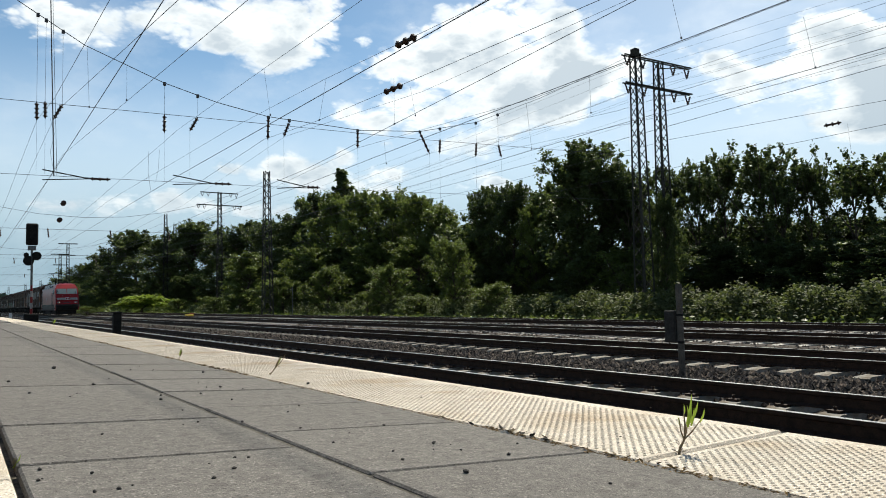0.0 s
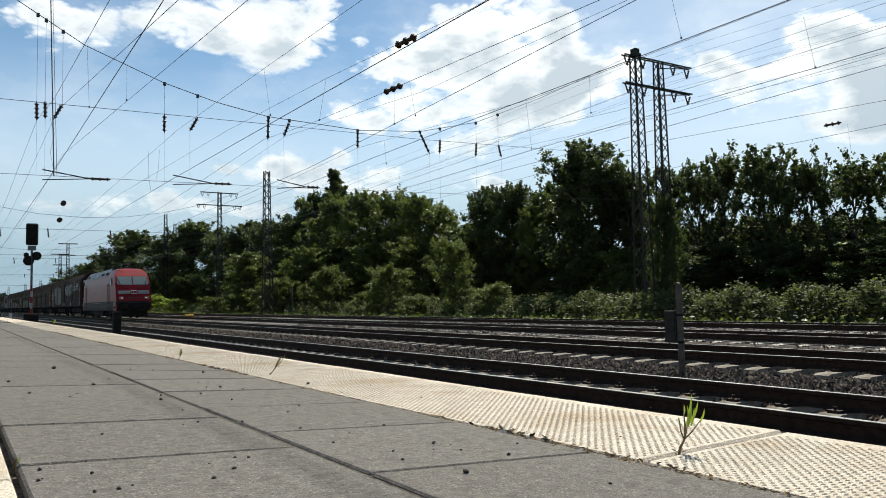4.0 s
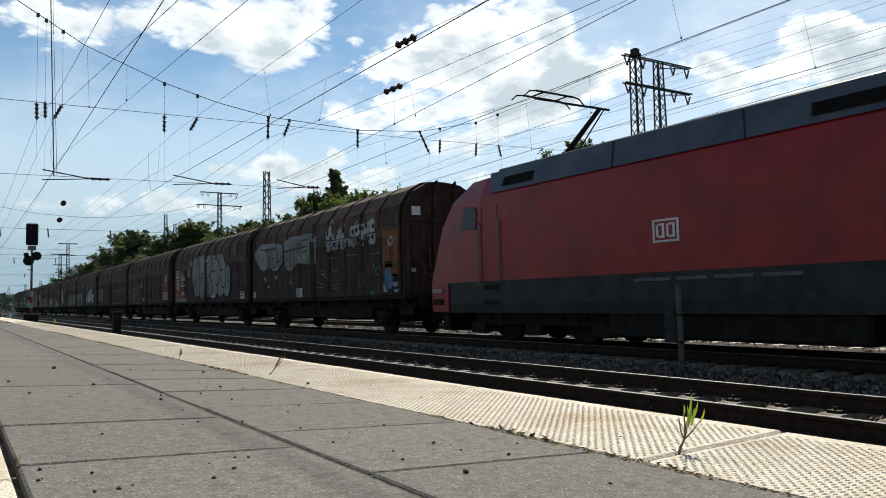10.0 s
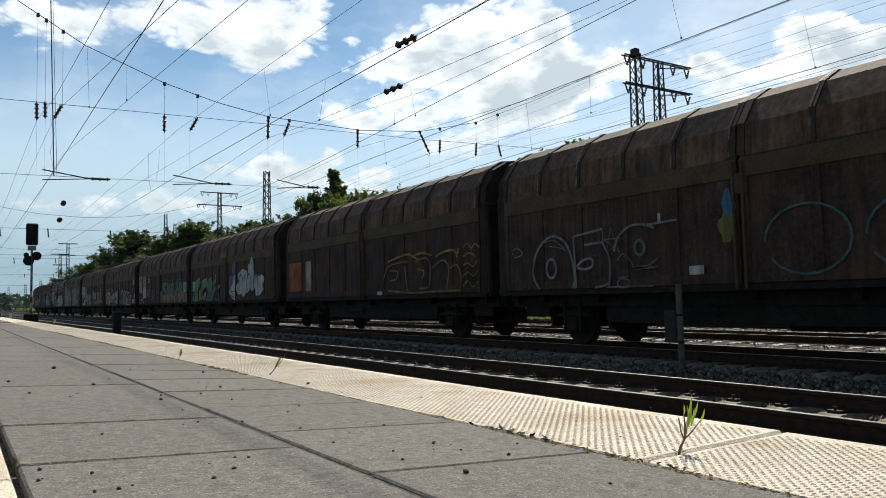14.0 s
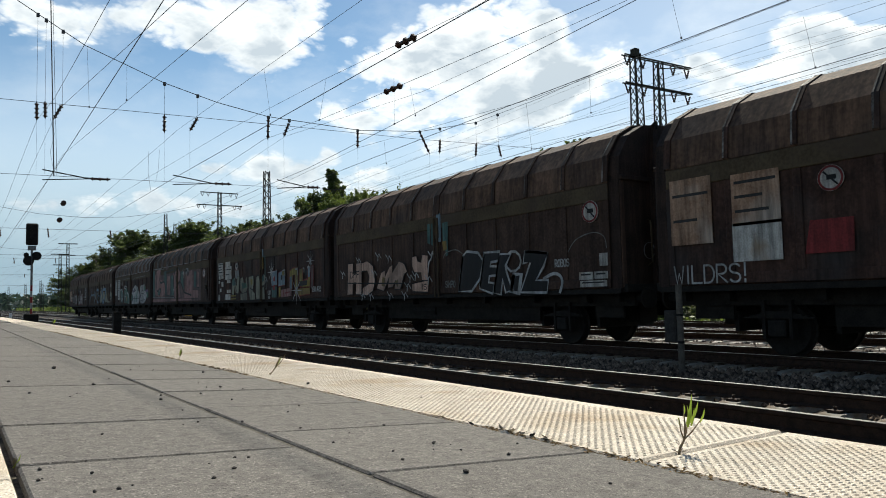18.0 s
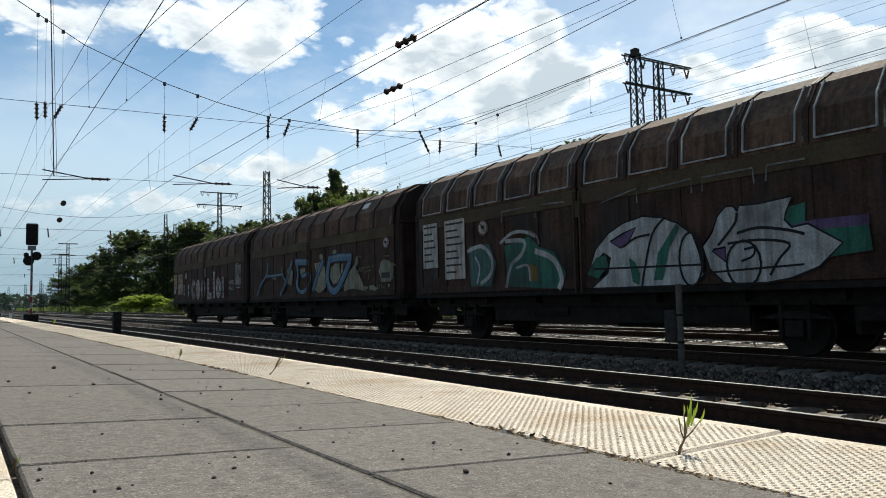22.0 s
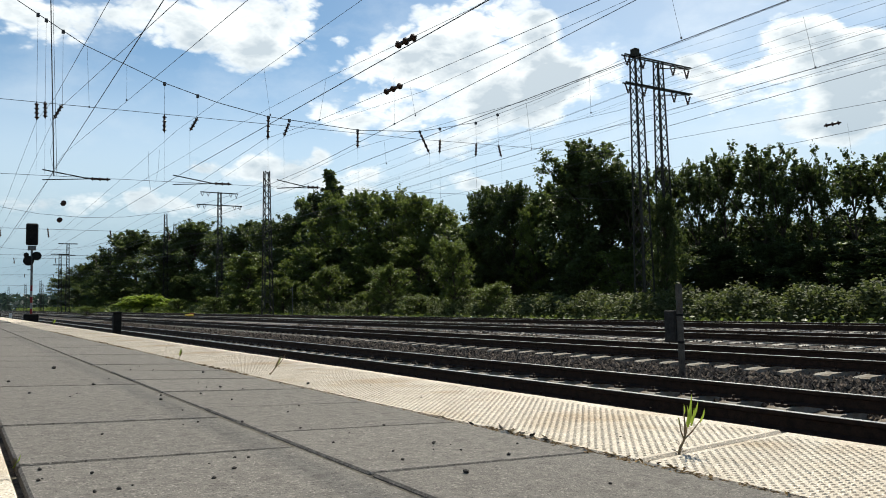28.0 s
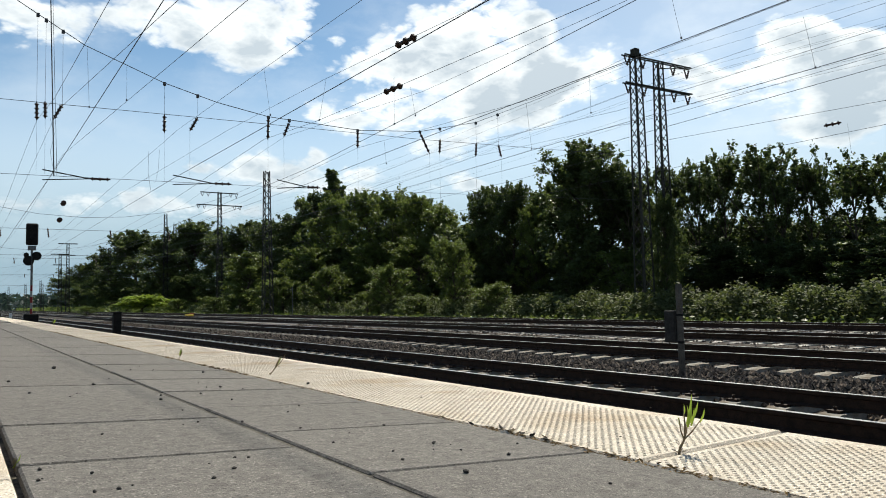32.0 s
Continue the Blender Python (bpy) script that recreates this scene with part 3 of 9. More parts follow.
            e = unit(d * 0.55 + unit(rng.normal(size=3)) * 0.8 + np.array((0, 0, 0.35 * upright)))
            b1 = b0 + e * width * rng.uniform(0.16, 0.40) * (1.2 - 0.5 * f)
            rod(bm, Vector(b0), Vector(b1), 0.022, 3, 0.008)
            for _ in range(6):
                t0 = b0 + (b1 - b0) * rng.uniform(0.25, 1.0)
                g = unit(e * 0.5 + unit(rng.normal(size=3)) * 0.8 + np.array((0, 0, 0.55 * upright)))
                starts.append(t0)
                ends.append(t0 + g * width * rng.uniform(0.08, 0.22))
    for _ in range(shoots):
        # shoots that stand out of the crown's top
        a, r = rng.uniform(0, 6.283), width * rng.uniform(0, 0.6)
        z = height * ((0.86 if shoots > 40 else 0.92) - 0.28 * (r / width) ** 2)
        t0 = np.array((math.cos(a) * r, math.sin(a) * r, z))
        starts.append(t0)
        ends.append(t0 + unit(np.array((math.cos(a) * 0.35, math.sin(a) * 0.35, 1)) + rng.normal(size=3) * 0.2) * height * rng.uniform(0.04, 0.11) * (1.9 if shoots > 40 else 1.4 if shoots > 20 else 1.0))
    wood = mesh_of("trunk", bm, M_TRUNK)
    starts, ends = np.array(starts), np.array(ends)
    k = rng.integers(0, len(starts), leaves)
    top = rng.uniform(0, 1, leaves) < min(0.2, shoots * 0.004)
    if shoots:
        k[top] = len(starts) - shoots + rng.integers(0, shoots, int(top.sum()))
    f = rng.uniform(0, 1.05, leaves)[:, None]
    spread = rng.normal(size=(leaves, 3)) * width * loose * (0.55 * (1.05 - f) + 0.25)
    spread[:, 2] *= 0.7
    c = starts[k] + (ends[k] - starts[k]) * f + spread
    crown = quads_mesh("crown", leaf_quads(rng, c, leaf), 0, mat)
    return wood, crown


def plant_tree(name, meshes, x, y, sc, wide, label, turn, group=""):
    t = thing(name, Matrix.Translation((x, y, -0.45)) @ Matrix.Rotation(turn, 4, "Z"), label, "tree" if "tree" in name else "bush", group)
    for pn, me in zip(("trunk", "crown"), meshes):
        ob = new(pn, me)
        ob.parent, ob.scale = t, (sc * wide, sc * wide, sc)
    return t


def trees():
    dark = [tree_meshes(10 + i, 3.6, 10.0, 0.5, 27000, 0.22, M_LEAF, 30, 0.6, 0.075, 26) for i in range(4)]
    pale = [tree_meshes(30 + i, 3.4, 10.0, 0.4, 27000, 0.18, M_LEAF2, 30, 0.6, 0.06) for i in range(3)]
    bush = [tree_meshes(50 + i, 1.9, 3.6, 0.0, 11000, 0.115, M_LEAF2, 20, 0.5, 0.075) for i in range(3)]
    tall = tree_meshes(70, 1.7, 21.5, 3.0, 16000, 0.36, M_LEAF, 60, 1.6, 0.14, 0)
    thin = [tree_meshes(90 + i, 3.6, 10.0, 3.2, 8600, 0.25, M_LEAF, 15, 1.1, 0.035, 46) for i in range(3)]
    lime = tree_meshes(80, 1.9, 3.6, 1.2, 6000, 0.2, M_LIME, 18, 0.2, 0.14)
    k = 0
    for kind, x, y, h, w in TREES:
        k += 1
        turn = k * 2.399
        if kind == "d":
            plant_tree("tree", dark[k % 4], x, y, h / 10.0, w / (3.6 * h / 10.0) * 1.35, "dark green broad-leaved tree behind the hedge", turn, "trees beside the line")
        elif kind == "p":
            plant_tree("tree", pale[k % 3], x, y, h / 10.0, w / (3.4 * h / 10.0) * 1.3, "mid-green bushy tree beside the line", turn, "trees beside the line")
        elif kind == "t":
            global POPLAR
            POPLAR = plant_tree("tree", tall, x, y, h / 20.0, 1.15, "tall narrow poplar rising over the wood", turn)
        elif kind == "o":
            plant_tree("tree", thin[k % 3], x, y, h / (11.0 - 0.7 * (k % 2)), w / (3.6 * h / 10.0) * (0.85 + 0.2 * (k % 3)), "open broad-leaved tree with bare limbs showing", turn, "trees beside the line")
        elif kind == "l":
            plant_tree("shrub", lime, x, y, h / 3.6, w / (1.9 * h / 3.6) * 1.1, "flat bright lime-green shrub in the sun", turn)
        else:
            plant_tree("shrub", bush[k % 3], x, y, h / 3.6, w / (1.9 * h / 3.6) * 1.15, "round light green shrub at the wood's edge", turn, "shrubs beside the line")


TREES = [
    ("d", 41.5, 41.3, 13.0, 3.5),
    ("o", 42.5, 38.2, 10.9, 2.8),
    ("o", 44.5, 35.6, 10.5, 2.6),
    ("o", 43.5, 30.6, 11.2, 2.5),
    ("o", 43.5, 27.7, 10.2, 2.5),
    ("o", 44.0, 24.8, 9.8, 2.4),
    ("o", 43.0, 26.2, 8.6, 2.2),
    ("o", 43.5, 22.0, 9.1, 2.4),
    ("o", 43.5, 19.6, 8.7, 2.4),
    ("o", 43.5, 16.9, 8.6, 2.6),
    ("d", 40.5, 29.5, 4.6, 2.4),
    ("d", 41.0, 25.8, 4.4, 2.4),
    ("d", 41.0, 22.4, 4.2, 2.4),
    ("d", 41.0, 18.8, 4.2, 2.4),
    ("d", 41.0, 15.2, 4.0, 2.4),
    ("d", 47.0, 24.0, 6.0, 3.2),
    ("d", 47.5, 29.5, 6.4, 3.4),
    ("d", 47.5, 34.5, 6.6, 3.4),
    ("d", 47.5, 39.5, 6.6, 3.4),
    ("d", 50.0, 27.0, 5.4, 4.0),
    ("d", 50.0, 21.0, 5.2, 4.0),
    ("d", 50.0, 32.5, 5.4, 4.0),
    ("s", 40.5, 33.5, 4.6, 2.6),
    ("d", 34.5, 28.35, 7.2, 0.95),
    ("d", 40.0, 148.0, 7.0, 5.0),
    ("d", 39.0, 172.0, 7.5, 5.5),
    ("d", 37.0, 205.0, 8.0, 6.0),
    ("d", 36.0, 248.0, 9.0, 7.0),
    ("d", 42.0, 125.0, 7.5, 5.0),
    ("p", 41.0, 94.0, 8.0, 4.2),
    ("d", 45.0, 55.0, 6.0, 4.0),
    ("d", 45.0, 62.0, 6.0, 4.0),
    ("d", 45.0, 48.0, 6.0, 4.0),
    ("s", 40.5, 37.5, 4.6, 2.6),
    ("d", 47.0, 18.5, 5.8, 3.2),
    ("d", 42.5, 52.1, 11.7, 2.2),
    ("d", 42.5, 55.6, 11.6, 2.6),
    ("p", 42.0, 48.5, 9.7, 1.8),
    ("d", 44.5, 48.3, 11.3, 2.5),
    ("p", 44.0, 66.2, 11.6, 3.1),
    ("p", 44.0, 70.2, 13.4, 2.9),
    ("p", 44.0, 75.9, 14.5, 3.4),
    ("p", 44.0, 83.1, 15.6, 4.0),
    ("p", 44.0, 91.4, 16.2, 4.3),
    ("t", 50.0, 102.8, 22.4, 1.8),
    ("d", 46.0, 103.5, 17.3, 3.9),
    ("d", 44.0, 107.6, 14.7, 4.0),
    ("d", 44.0, 117.4, 14.8, 3.3),
    ("d", 44.0, 128.7, 15.4, 4.6),
    ("d", 42.0, 135.5, 13.9, 4.7),
    ("d", 42.7, 159.2, 18.6, 6.4),
    ("d", 38.3, 162.6, 15.4, 5.5),
    ("d", 37.1, 191.9, 19.1, 7.7),
    ("d", 37.1, 231.7, 16.8, 5.9),
    ("d", 37.1, 303.8, 12.9, 8.0),
    ("d", 39.4, 279.7, 15.9, 6.8),
    ("p", 41.0, 57.8, 7.5, 3.3),
    ("p", 41.0, 66.1, 8.1, 3.6),
    ("p", 41.0, 76.3, 8.3, 4.0),
    ("d", 42.0, 84.2, 8.2, 4.3),
    ("d", 42.0, 98.6, 9.2, 4.9),
    ("d", 41.0, 112.0, 9.2, 5.4),
    ("s", 33.0, 48.1, 5.8, 1.9),
    ("s", 33.0, 58.2, 4.4, 2.2),
    ("s", 33.0, 71.5, 5.0, 2.3),
    ("p", 39.0, 86.2, 8.7, 3.6),
    ("s", 32.0, 81.9, 4.2, 2.2),
    ("p", 33.6, 98.5, 8.4, 3.4),
    ("s", 32.5, 41.8, 2.4, 1.4),
    ("s", 31.5, 51.4, 1.8, 1.6),
    ("s", 31.5, 59.8, 2.2, 1.4),
    ("s", 31.5, 84.2, 4.0, 2.3),
    ("s", 33.0, 43.8, 2.3, 1.3),
    ("s", 31.0, 94.1, 2.8, 2.2),
    ("l", 27.0, 133.5, 3.3, 4.5),
    ("d", 43.0, 40.4, 10.8, 2.7),
    ("o", 44.0, 33.2, 9.9, 2.3),
    ("d", 43.0, 59.6, 8.8, 2.8),
    ("d", 46.0, 79.5, 10.8, 4.3),
    ("s", 16.6, 121.0, 1.5, 1.6),
    ("s", 31.5, 128.0, 2.4, 2.2),
    ("s", 29.0, 158.0, 2.6, 3.0),
    ("s", 28.5, 190.0, 3.0, 4.0),
    ("s", 30.5, 104.0, 2.4, 2.4),
]


def hedge():
    """Bramble along the foot of the trees, in lengths."""
    rng = np.random.default_rng(8)
    for i, (y0, y1, x, top, n) in enumerate([(-12, 4, 32.2, 1.05, 16000), (4, 16, 32.0, 1.0, 20000), (16, 28, 32.0, 0.95, 20000), (28, 40, 32.4, 0.85, 16000), (40, 52, 33.0, 0.8, 9000), (52, 66, 33.2, 0.9, 9000), (66, 90, 33.5, 0.8, 8000), (90, 130, 33.5, 0.8, 8000)]):
        m = n // 12
        y = rng.uniform(y0, y1, m)
        a = rng.uniform(0.0, 1.0, m) * math.pi
        lift = 1 + 0.22 * np.sin(y * 1.7 + i) + 0.15 * np.sin(y * 4.1)
        r = rng.uniform(0.45, 1.05, m) ** 0.5
        cx, cz = x - np.cos(a) * -1.6 * r, -0.45 + np.sin(a) * (top + 0.45) * r * lift
        c = np.repeat(np.stack([cx, y, cz], 1), 12, 0) + rng.normal(size=(m * 12, 3)) * 0.16
        ob = new("bramble_hedge", quads_mesh("bramble_hedge", leaf_quads(rng, c, 0.19, 0.1, 0.35), 0, M_HEDGE))
        tagged(ob, "dense pale green bramble thicket in flower", "hedge", "bramble thicket", "stuff")
    # low weeds at the edge of the bed
    m = 5200
    y = rng.uniform(8, 260, m) ** 1.0
    x = 27.6 + rng.gamma(2.0, 0.9, m)
    c = np.stack([x, y, -0.62 + rng.uniform(0, 0.45, m)], 1)
    c = np.repeat(c, 4, 0) + rng.normal(size=(m * 4, 3)) * 0.13
    ob = new("weeds", quads_mesh("weeds", leaf_quads(rng, c, 0.20, -0.5), 0, M_LEAF2))
    tagged(ob, "low green weeds along the edge of the ballast", "weeds", kind="stuff")
    m = 4000
    y, x = rng.uniform(130, 420, m), rng.uniform(26, 40, m)
    c = np.repeat(np.stack([x, y, -0.45 + rng.uniform(0, 1.3, m)], 1), 4, 0) + rng.normal(size=(m * 4, 3)) * 0.3
    ob = new("scrub", quads_mesh("scrub", leaf_quads(rng, c, 0.5, -0.3), 0, M_LEAF2))
    tagged(ob, "low scrub beside the far tracks", "weeds", kind="stuff")
    # the far woods along the horizon
    m = 16000
    a = rng.uniform(-0.9, 0.55, m)
    d = rng.uniform(560, 700, m)
    top = 9 + 2.5 * np.sin(a * 23) + 1.5 * np.sin(a * 61)
    c = np.stack([np.sin(a) * d, np.cos(a) * d, rng.uniform(-1, 1, m) * top * 0.5 + top * 0.5], 1)
    ob = new("far_wood", quads_mesh("far_wood", leaf_quads(rng, c, 4.5, 0.0), 0, M_FAR_HAZE))
    tagged(ob, "distant dark wood on the horizon, blued by painted haze", "wood", kind="stuff")


# ---- the train ----
CX = 12.43
NOSE_Z = [0.72, 1.0, 1.33, 1.8, 2.25, 2.8, 3.29, 3.61, 3.9, 4.13, 4.25, 4.3]
NOSE_U = [0.30, 0.16, 0.12, 0.12, 0.25, 0.58, 0.94, 1.20, 1.52, 1.85, 2.15, 2.5]
LOCO_L = 18.55


def nose(z):
    return float(np.interp(z, NOSE_Z, NOSE_U))


def hull(profile, u0, u1, taper=0.92, step=2.6):
    """A body lofted from an outline (x, z) of its near half, with both ends shaped like the nose."""
    bm = bmesh.new()
    full = [(-x, z) for x, z in profile] + [(x, z) for x, z in profile[::-1] if x > 0]
    st = []
    for k in range(4):
        w = (taper, 1.0, 1.0, taper)[k]
        ring = []
        for x, z in full:
            u = (u0 + nose(z), max(u0 + step, u0 + nose(z) + 0.3), min(u1 - step, u1 - nose(z) - 0.3), u1 - nose(z))[k]
            ring.append(bm.verts.new((x * w, u, z)))
        st.append(ring)
    n = len(full)
    for a, b in zip(st, st[1:]):
        for i in range(n - 1):
            bm.faces.new((a[i], a[i + 1], b[i + 1], b[i]))
    for ring, flip in ((st[0], False), (st[3], True)):
        for i in range(n // 2):
            j = n - 1 - i
            if j - 1 <= i + 1:
                q = [ring[i], ring[i + 1], ring[j]] if j - 1 == i + 1 else None
            else:
                q = [ring[i], ring[i + 1], ring[j - 1], ring[j]]
            if q:
                bm.faces.new(q[::-1] if not flip else q)
    bmesh.ops.remove_doubles(bm, verts=bm.verts[:], dist=0.0005)
    bmesh.ops.recalc_face_normals(bm, faces=bm.faces[:])
    return bm


def side_patch(x, pts):
    """A thin plate on the near side (towards -x) of a vehicle."""
    bm = bmesh.new()
    a = [bm.verts.new((x, y, z)) for y, z in pts]
    b = [bm.verts.new((x - 0.012, y, z)) for y, z in pts]
    n = len(pts)
    bm.faces.new(b)
    for i in range(n):
        bm.faces.new((a[i], a[(i + 1) % n], b[(i + 1) % n], b[i]))
    bmesh.ops.recalc_face_normals(bm, faces=bm.faces[:])
    return bm


def rect(y0, y1, z0, z1):
    return [(y0, z0), (y1, z0), (y1, z1), (y0, z1)]


def front_patch(x0, x1, z0, z1, u_off=0.012, end=False):
    """A plate that lies on the sloping front between two heights."""
    bm = bmesh.new()
    zs = np.linspace(z0, z1, 4)
    v = []
    for z in zs:
        u = nose(z) - u_off
        u2 = nose(z) + 0.02
        if end:
            u, u2 = LOCO_L - u, LOCO_L - u2
        v.append([bm.verts.new(p) for p in ((x0, u, z), (x1, u, z), (x1, u2, z), (x0, u2, z))])
    for a, b in zip(v, v[1:]):
        for i in range(4):
            j = (i + 1) % 4
            bm.faces.new((a[i], a[j], b[j], b[i]))
    bm.faces.new(v[0][::-1])
    bm.faces.new(v[-1])
    bmesh.ops.recalc_face_normals(bm, faces=bm.faces[:])
    return bm


def wheel(bm, x, y, r):
    lathe(bm, (x - 0.07, y, r), (x + 0.07, y, r), [(0, r * 0.55), (0.02, r * 0.94), (0.8, r * 0.97), (0.82, r + 0.03), (1, r + 0.03)], 20)
    return bm


def locomotive():
    loco = thing("locomotive", pose(0, 0, 0), "red electric locomotive with grey skirt and raised rear pantograph", "locomotive")
    body = part("body", hull([(1.475, 1.5), (1.475, 3.0), (1.44, 3.62), (1.18, 4.12), (0.7, 4.25), (0.0, 4.28)], 0, LOCO_L), M_RED, loco, "traffic red painted body")
    part("skirt", hull([(1.44, 0.72), (1.47, 0.95), (1.47, 1.5), (0.0, 1.5)], 0.02, LOCO_L - 0.02), M_SKIRT, loco, "dirty dark grey skirt")
    for s in (-1, 1):
        bm = bmesh.new()
        a, b = (s * 1.455, 3.66), (s * 1.13, 4.235)
        y0, y1, y0t, y1t = 3.62, 15.5, 3.3, 15.9
        vs = [bm.verts.new(p) for p in ((a[0], y0, a[1]), (a[0], y1, a[1]), (b[0], y1t, b[1]), (b[0], y0t, b[1]), (a[0] * 0.93, y0, a[1]), (a[0] * 0.93, y1, a[1]), (b[0] * 0.9, y1t, b[1]), (b[0] * 0.9, y0t, b[1]))]
        for q in ((0, 1, 2, 3), (7, 6, 5, 4), (0, 3, 7, 4), (1, 5, 6, 2), (3, 2, 6, 7), (0, 4, 5, 1)):
            bm.faces.new([vs[i] for i in q])
        bmesh.ops.recalc_face_normals(bm, faces=bm.faces[:])
        panel = part("roof_panel", bm, M_ROOFGREY, loco, "dusty grey sloping roof side")
        for v0, v1 in ((3.9, 5.1), (6.0, 7.35), (14.0, 15.1)):
            bm = bmesh.new()
            for k, (z0, z1) in enumerate(((3.78, 4.02),)):
                def on(z, y, out):
                    f = (z - 3.66) / (4.235 - 3.66)
                    return (s * (1.455 + (1.13 - 1.455) * f + out), y, z + out * 0.5)
                q = [bm.verts.new(on(z0, v0, 0.012)), bm.verts.new(on(z0, v1, 0.012)), bm.verts.new(on(z1, v1 + 0.1, 0.012)), bm.verts.new(on(z1, v0 + 0.1, 0.012))]
                bm.faces.new(q)
                for i in range(9):
                    z = z0 + (z1 - z0) * (i + 0.5) / 9
                    c0, c1 = Vector(on(z, v0 + 0.05, 0.02)), Vector(on(z, v1 + 0.05, 0.02))
                    rod(bm, c0, c1, 0.008, 4)
            part("vent_grille", bm, M_BLACK, panel, "black louvred air intake")
        for y in (8.6, 11.6):
            bm = bmesh.new()
            rod(bm, (s * 1.46, y - 0.1, 3.67), (s * 1.135, y + 0.12, 4.245), 0.018, 5)
            part("panel_joint", bm, M_SKIRT, panel)
    bm = bmesh.new()
    box(bm, -1.12, 1.12, 3.5, 15.6, 4.2, 4.30, 0.03)
    part("roof_top", bm, M_ROOFGREY, loco)
    for end in (False, True):
        def at(u):
            return LOCO_L - u if end else u
        for x0, x1 in ((-1.20, -0.04), (0.04, 1.20)):
            part("windscreen", front_patch(x0, x1, 2.86, 3.56, 0.014, end), M_GLASS, loco, "windscreen pane with reflected sky put into its colour")
            part("stripe", front_patch(x0 + (0 if x0 < 0 else 0.26), x1 - (0.26 if x0 < 0 else 0), 2.07, 2.36, 0.013, end), M_STRIPE, loco, "broad dull white front stripe")
        part("emblem", front_patch(-0.23, 0.23, 2.07, 2.38, 0.014, end), M_PALE, loco, "white front plate with red bars")
        emb = bmesh.new()
        for a, b in ((-0.2, -0.02), (0.02, 0.2)):
            y0, y1 = sorted((at(nose(2.2) - 0.016), at(nose(2.2) - 0.05)))
            box(emb, a, b, y0, y1, 2.12, 2.33)
        part("emblem_bar", emb, M_RED, loco)
        for x in (-1.0, 1.0):
            lamp = part("headlight", front_patch(x - 0.16, x + 0.16, 1.65, 1.86, 0.03, end), M_STRIPE, loco, "rectangular headlight unit")
            bm = bmesh.new()
            u = nose(1.75) - 0.035
            lathe(bm, (x + (0.07 if x < 0 else -0.07), at(u), 1.755), (x + (0.07 if x < 0 else -0.07), at(u - 0.03), 1.755), [(0, 0.05), (1, 0.045)], 12)
            part("lens", bm, M_LAMP if not end else M_BLACK, lamp, "lit lamp" if not end else "")
            bm = bmesh.new()
            u = nose(2.66)
            y0, y1 = sorted((at(u - 0.10), at(u + 0.1)))
            box(bm, x * 0.48 - 0.08, x * 0.48 + 0.08, y0, y1, 2.56, 2.68, 0.02)
            part("horn_box", bm, M_RED, loco)
            bm = bmesh.new()
            rod(bm, (x * 0.95, at(nose(2.8) - 0.03), 2.80), (x * 1.16, at(nose(3.5) - 0.03), 3.5), 0.016, 5)
            rod(bm, (x * 1.0, at(nose(2.75) - 0.04), 2.74), (x * 1.12, at(nose(3.3) - 0.06), 3.32), 0.01, 4)
            part("wiper", bm, M_BLACK, loco)
            bm = bmesh.new()
            rod(bm, (x * 0.85 - 0.14, at(nose(2.62) - 0.08), 2.62), (x * 0.85 + 0.14, at(nose(2.62) - 0.08), 2.62), 0.016, 5)
            part("grab_rail", bm, M_RED, loco)
            bm = bmesh.new()
            b0, b1 = at(0.15), at(-0.42)
            rod(bm, (x * 0.875, b0, 1.06), (x * 0.875, b1, 1.06), 0.11, 10)
            y0, y1 = sorted((b1, at(-0.48)))
            box(bm, x * 0.875 - 0.30, x * 0.875 + 0.30, y0, y1, 0.88, 1.24, 0.04)
            part("buffer", bm, M_BLACK, loco, "sooty black buffer")
        bm = bmesh.new()
        y0, y1 = sorted((at(0.0), at(0.5)))
        box(bm, -1.2, 1.2, y0, y1, 0.86, 1.34, 0.03)
        part("buffer_beam", bm, M_BLACK, loco)
        bm = bmesh.new()
        y0, y1 = sorted((at(0.25), at(0.6)))
        box(bm, -1.1, 1.1, y0, y1, 0.22, 0.72, 0.05)
        part("snow_plough", bm, M_BLACK, loco)
        bm = bmesh.new()
        rod(bm, (0, at(0.1), 1.06), (0, at(-0.35), 1.02), 0.05, 6)
        rod(bm, (0, at(-0.3), 1.05), (0, at(-0.38), 0.75), 0.035, 6)
        part("coupling_hook", bm, M_BLACK, loco)
        for s in (-1, 1):
            pts = [(1.72, 2.86), (2.42, 2.82), (2.44, 3.25), (2.36, 3.40), (2.05, 3.44), (1.92, 3.36)]
            bm = bmesh.new()
            a = [bm.verts.new((s * (1.490 if z < 3.0 else 1.490 - (z - 3.0) * 0.055), at(u), z)) for u, z in pts]
            b = [bm.verts.new((s * 1.40, at(u), z)) for u, z in pts]
            bm.faces.new(a)
            for i in range(len(pts)):
                bm.faces.new((a[i], a[(i + 1) % len(pts)], b[(i + 1) % len(pts)], b[i]))
            bmesh.ops.recalc_face_normals(bm, faces=bm.faces[:])
            part("cab_side_window", bm, M_SIDEGLASS, loco, "tinted cab side window")
            for u in (2.58, 3.36):
                bm = bmesh.new()
                rod(bm, (s * 1.52, at(u), 1.45), (s * 1.52, at(u), 3.0), 0.018, 6)
                for z in (1.5, 2.95):
                    rod(bm, (s * 1.46, at(u), z), (s * 1.53, at(u), z), 0.014, 5)
                part("door_handrail", bm, M_GREYSTEEL, loco, "grey vertical handrail")
            bm = bmesh.new()
            for u in (2.66, 3.28):
                y0, y1 = sorted((at(u), at(u + 0.012)))
                box(bm, s * 1.4755 - 0.003, s * 1.4755 + 0.003, y0, y1, 1.5, 3.4)
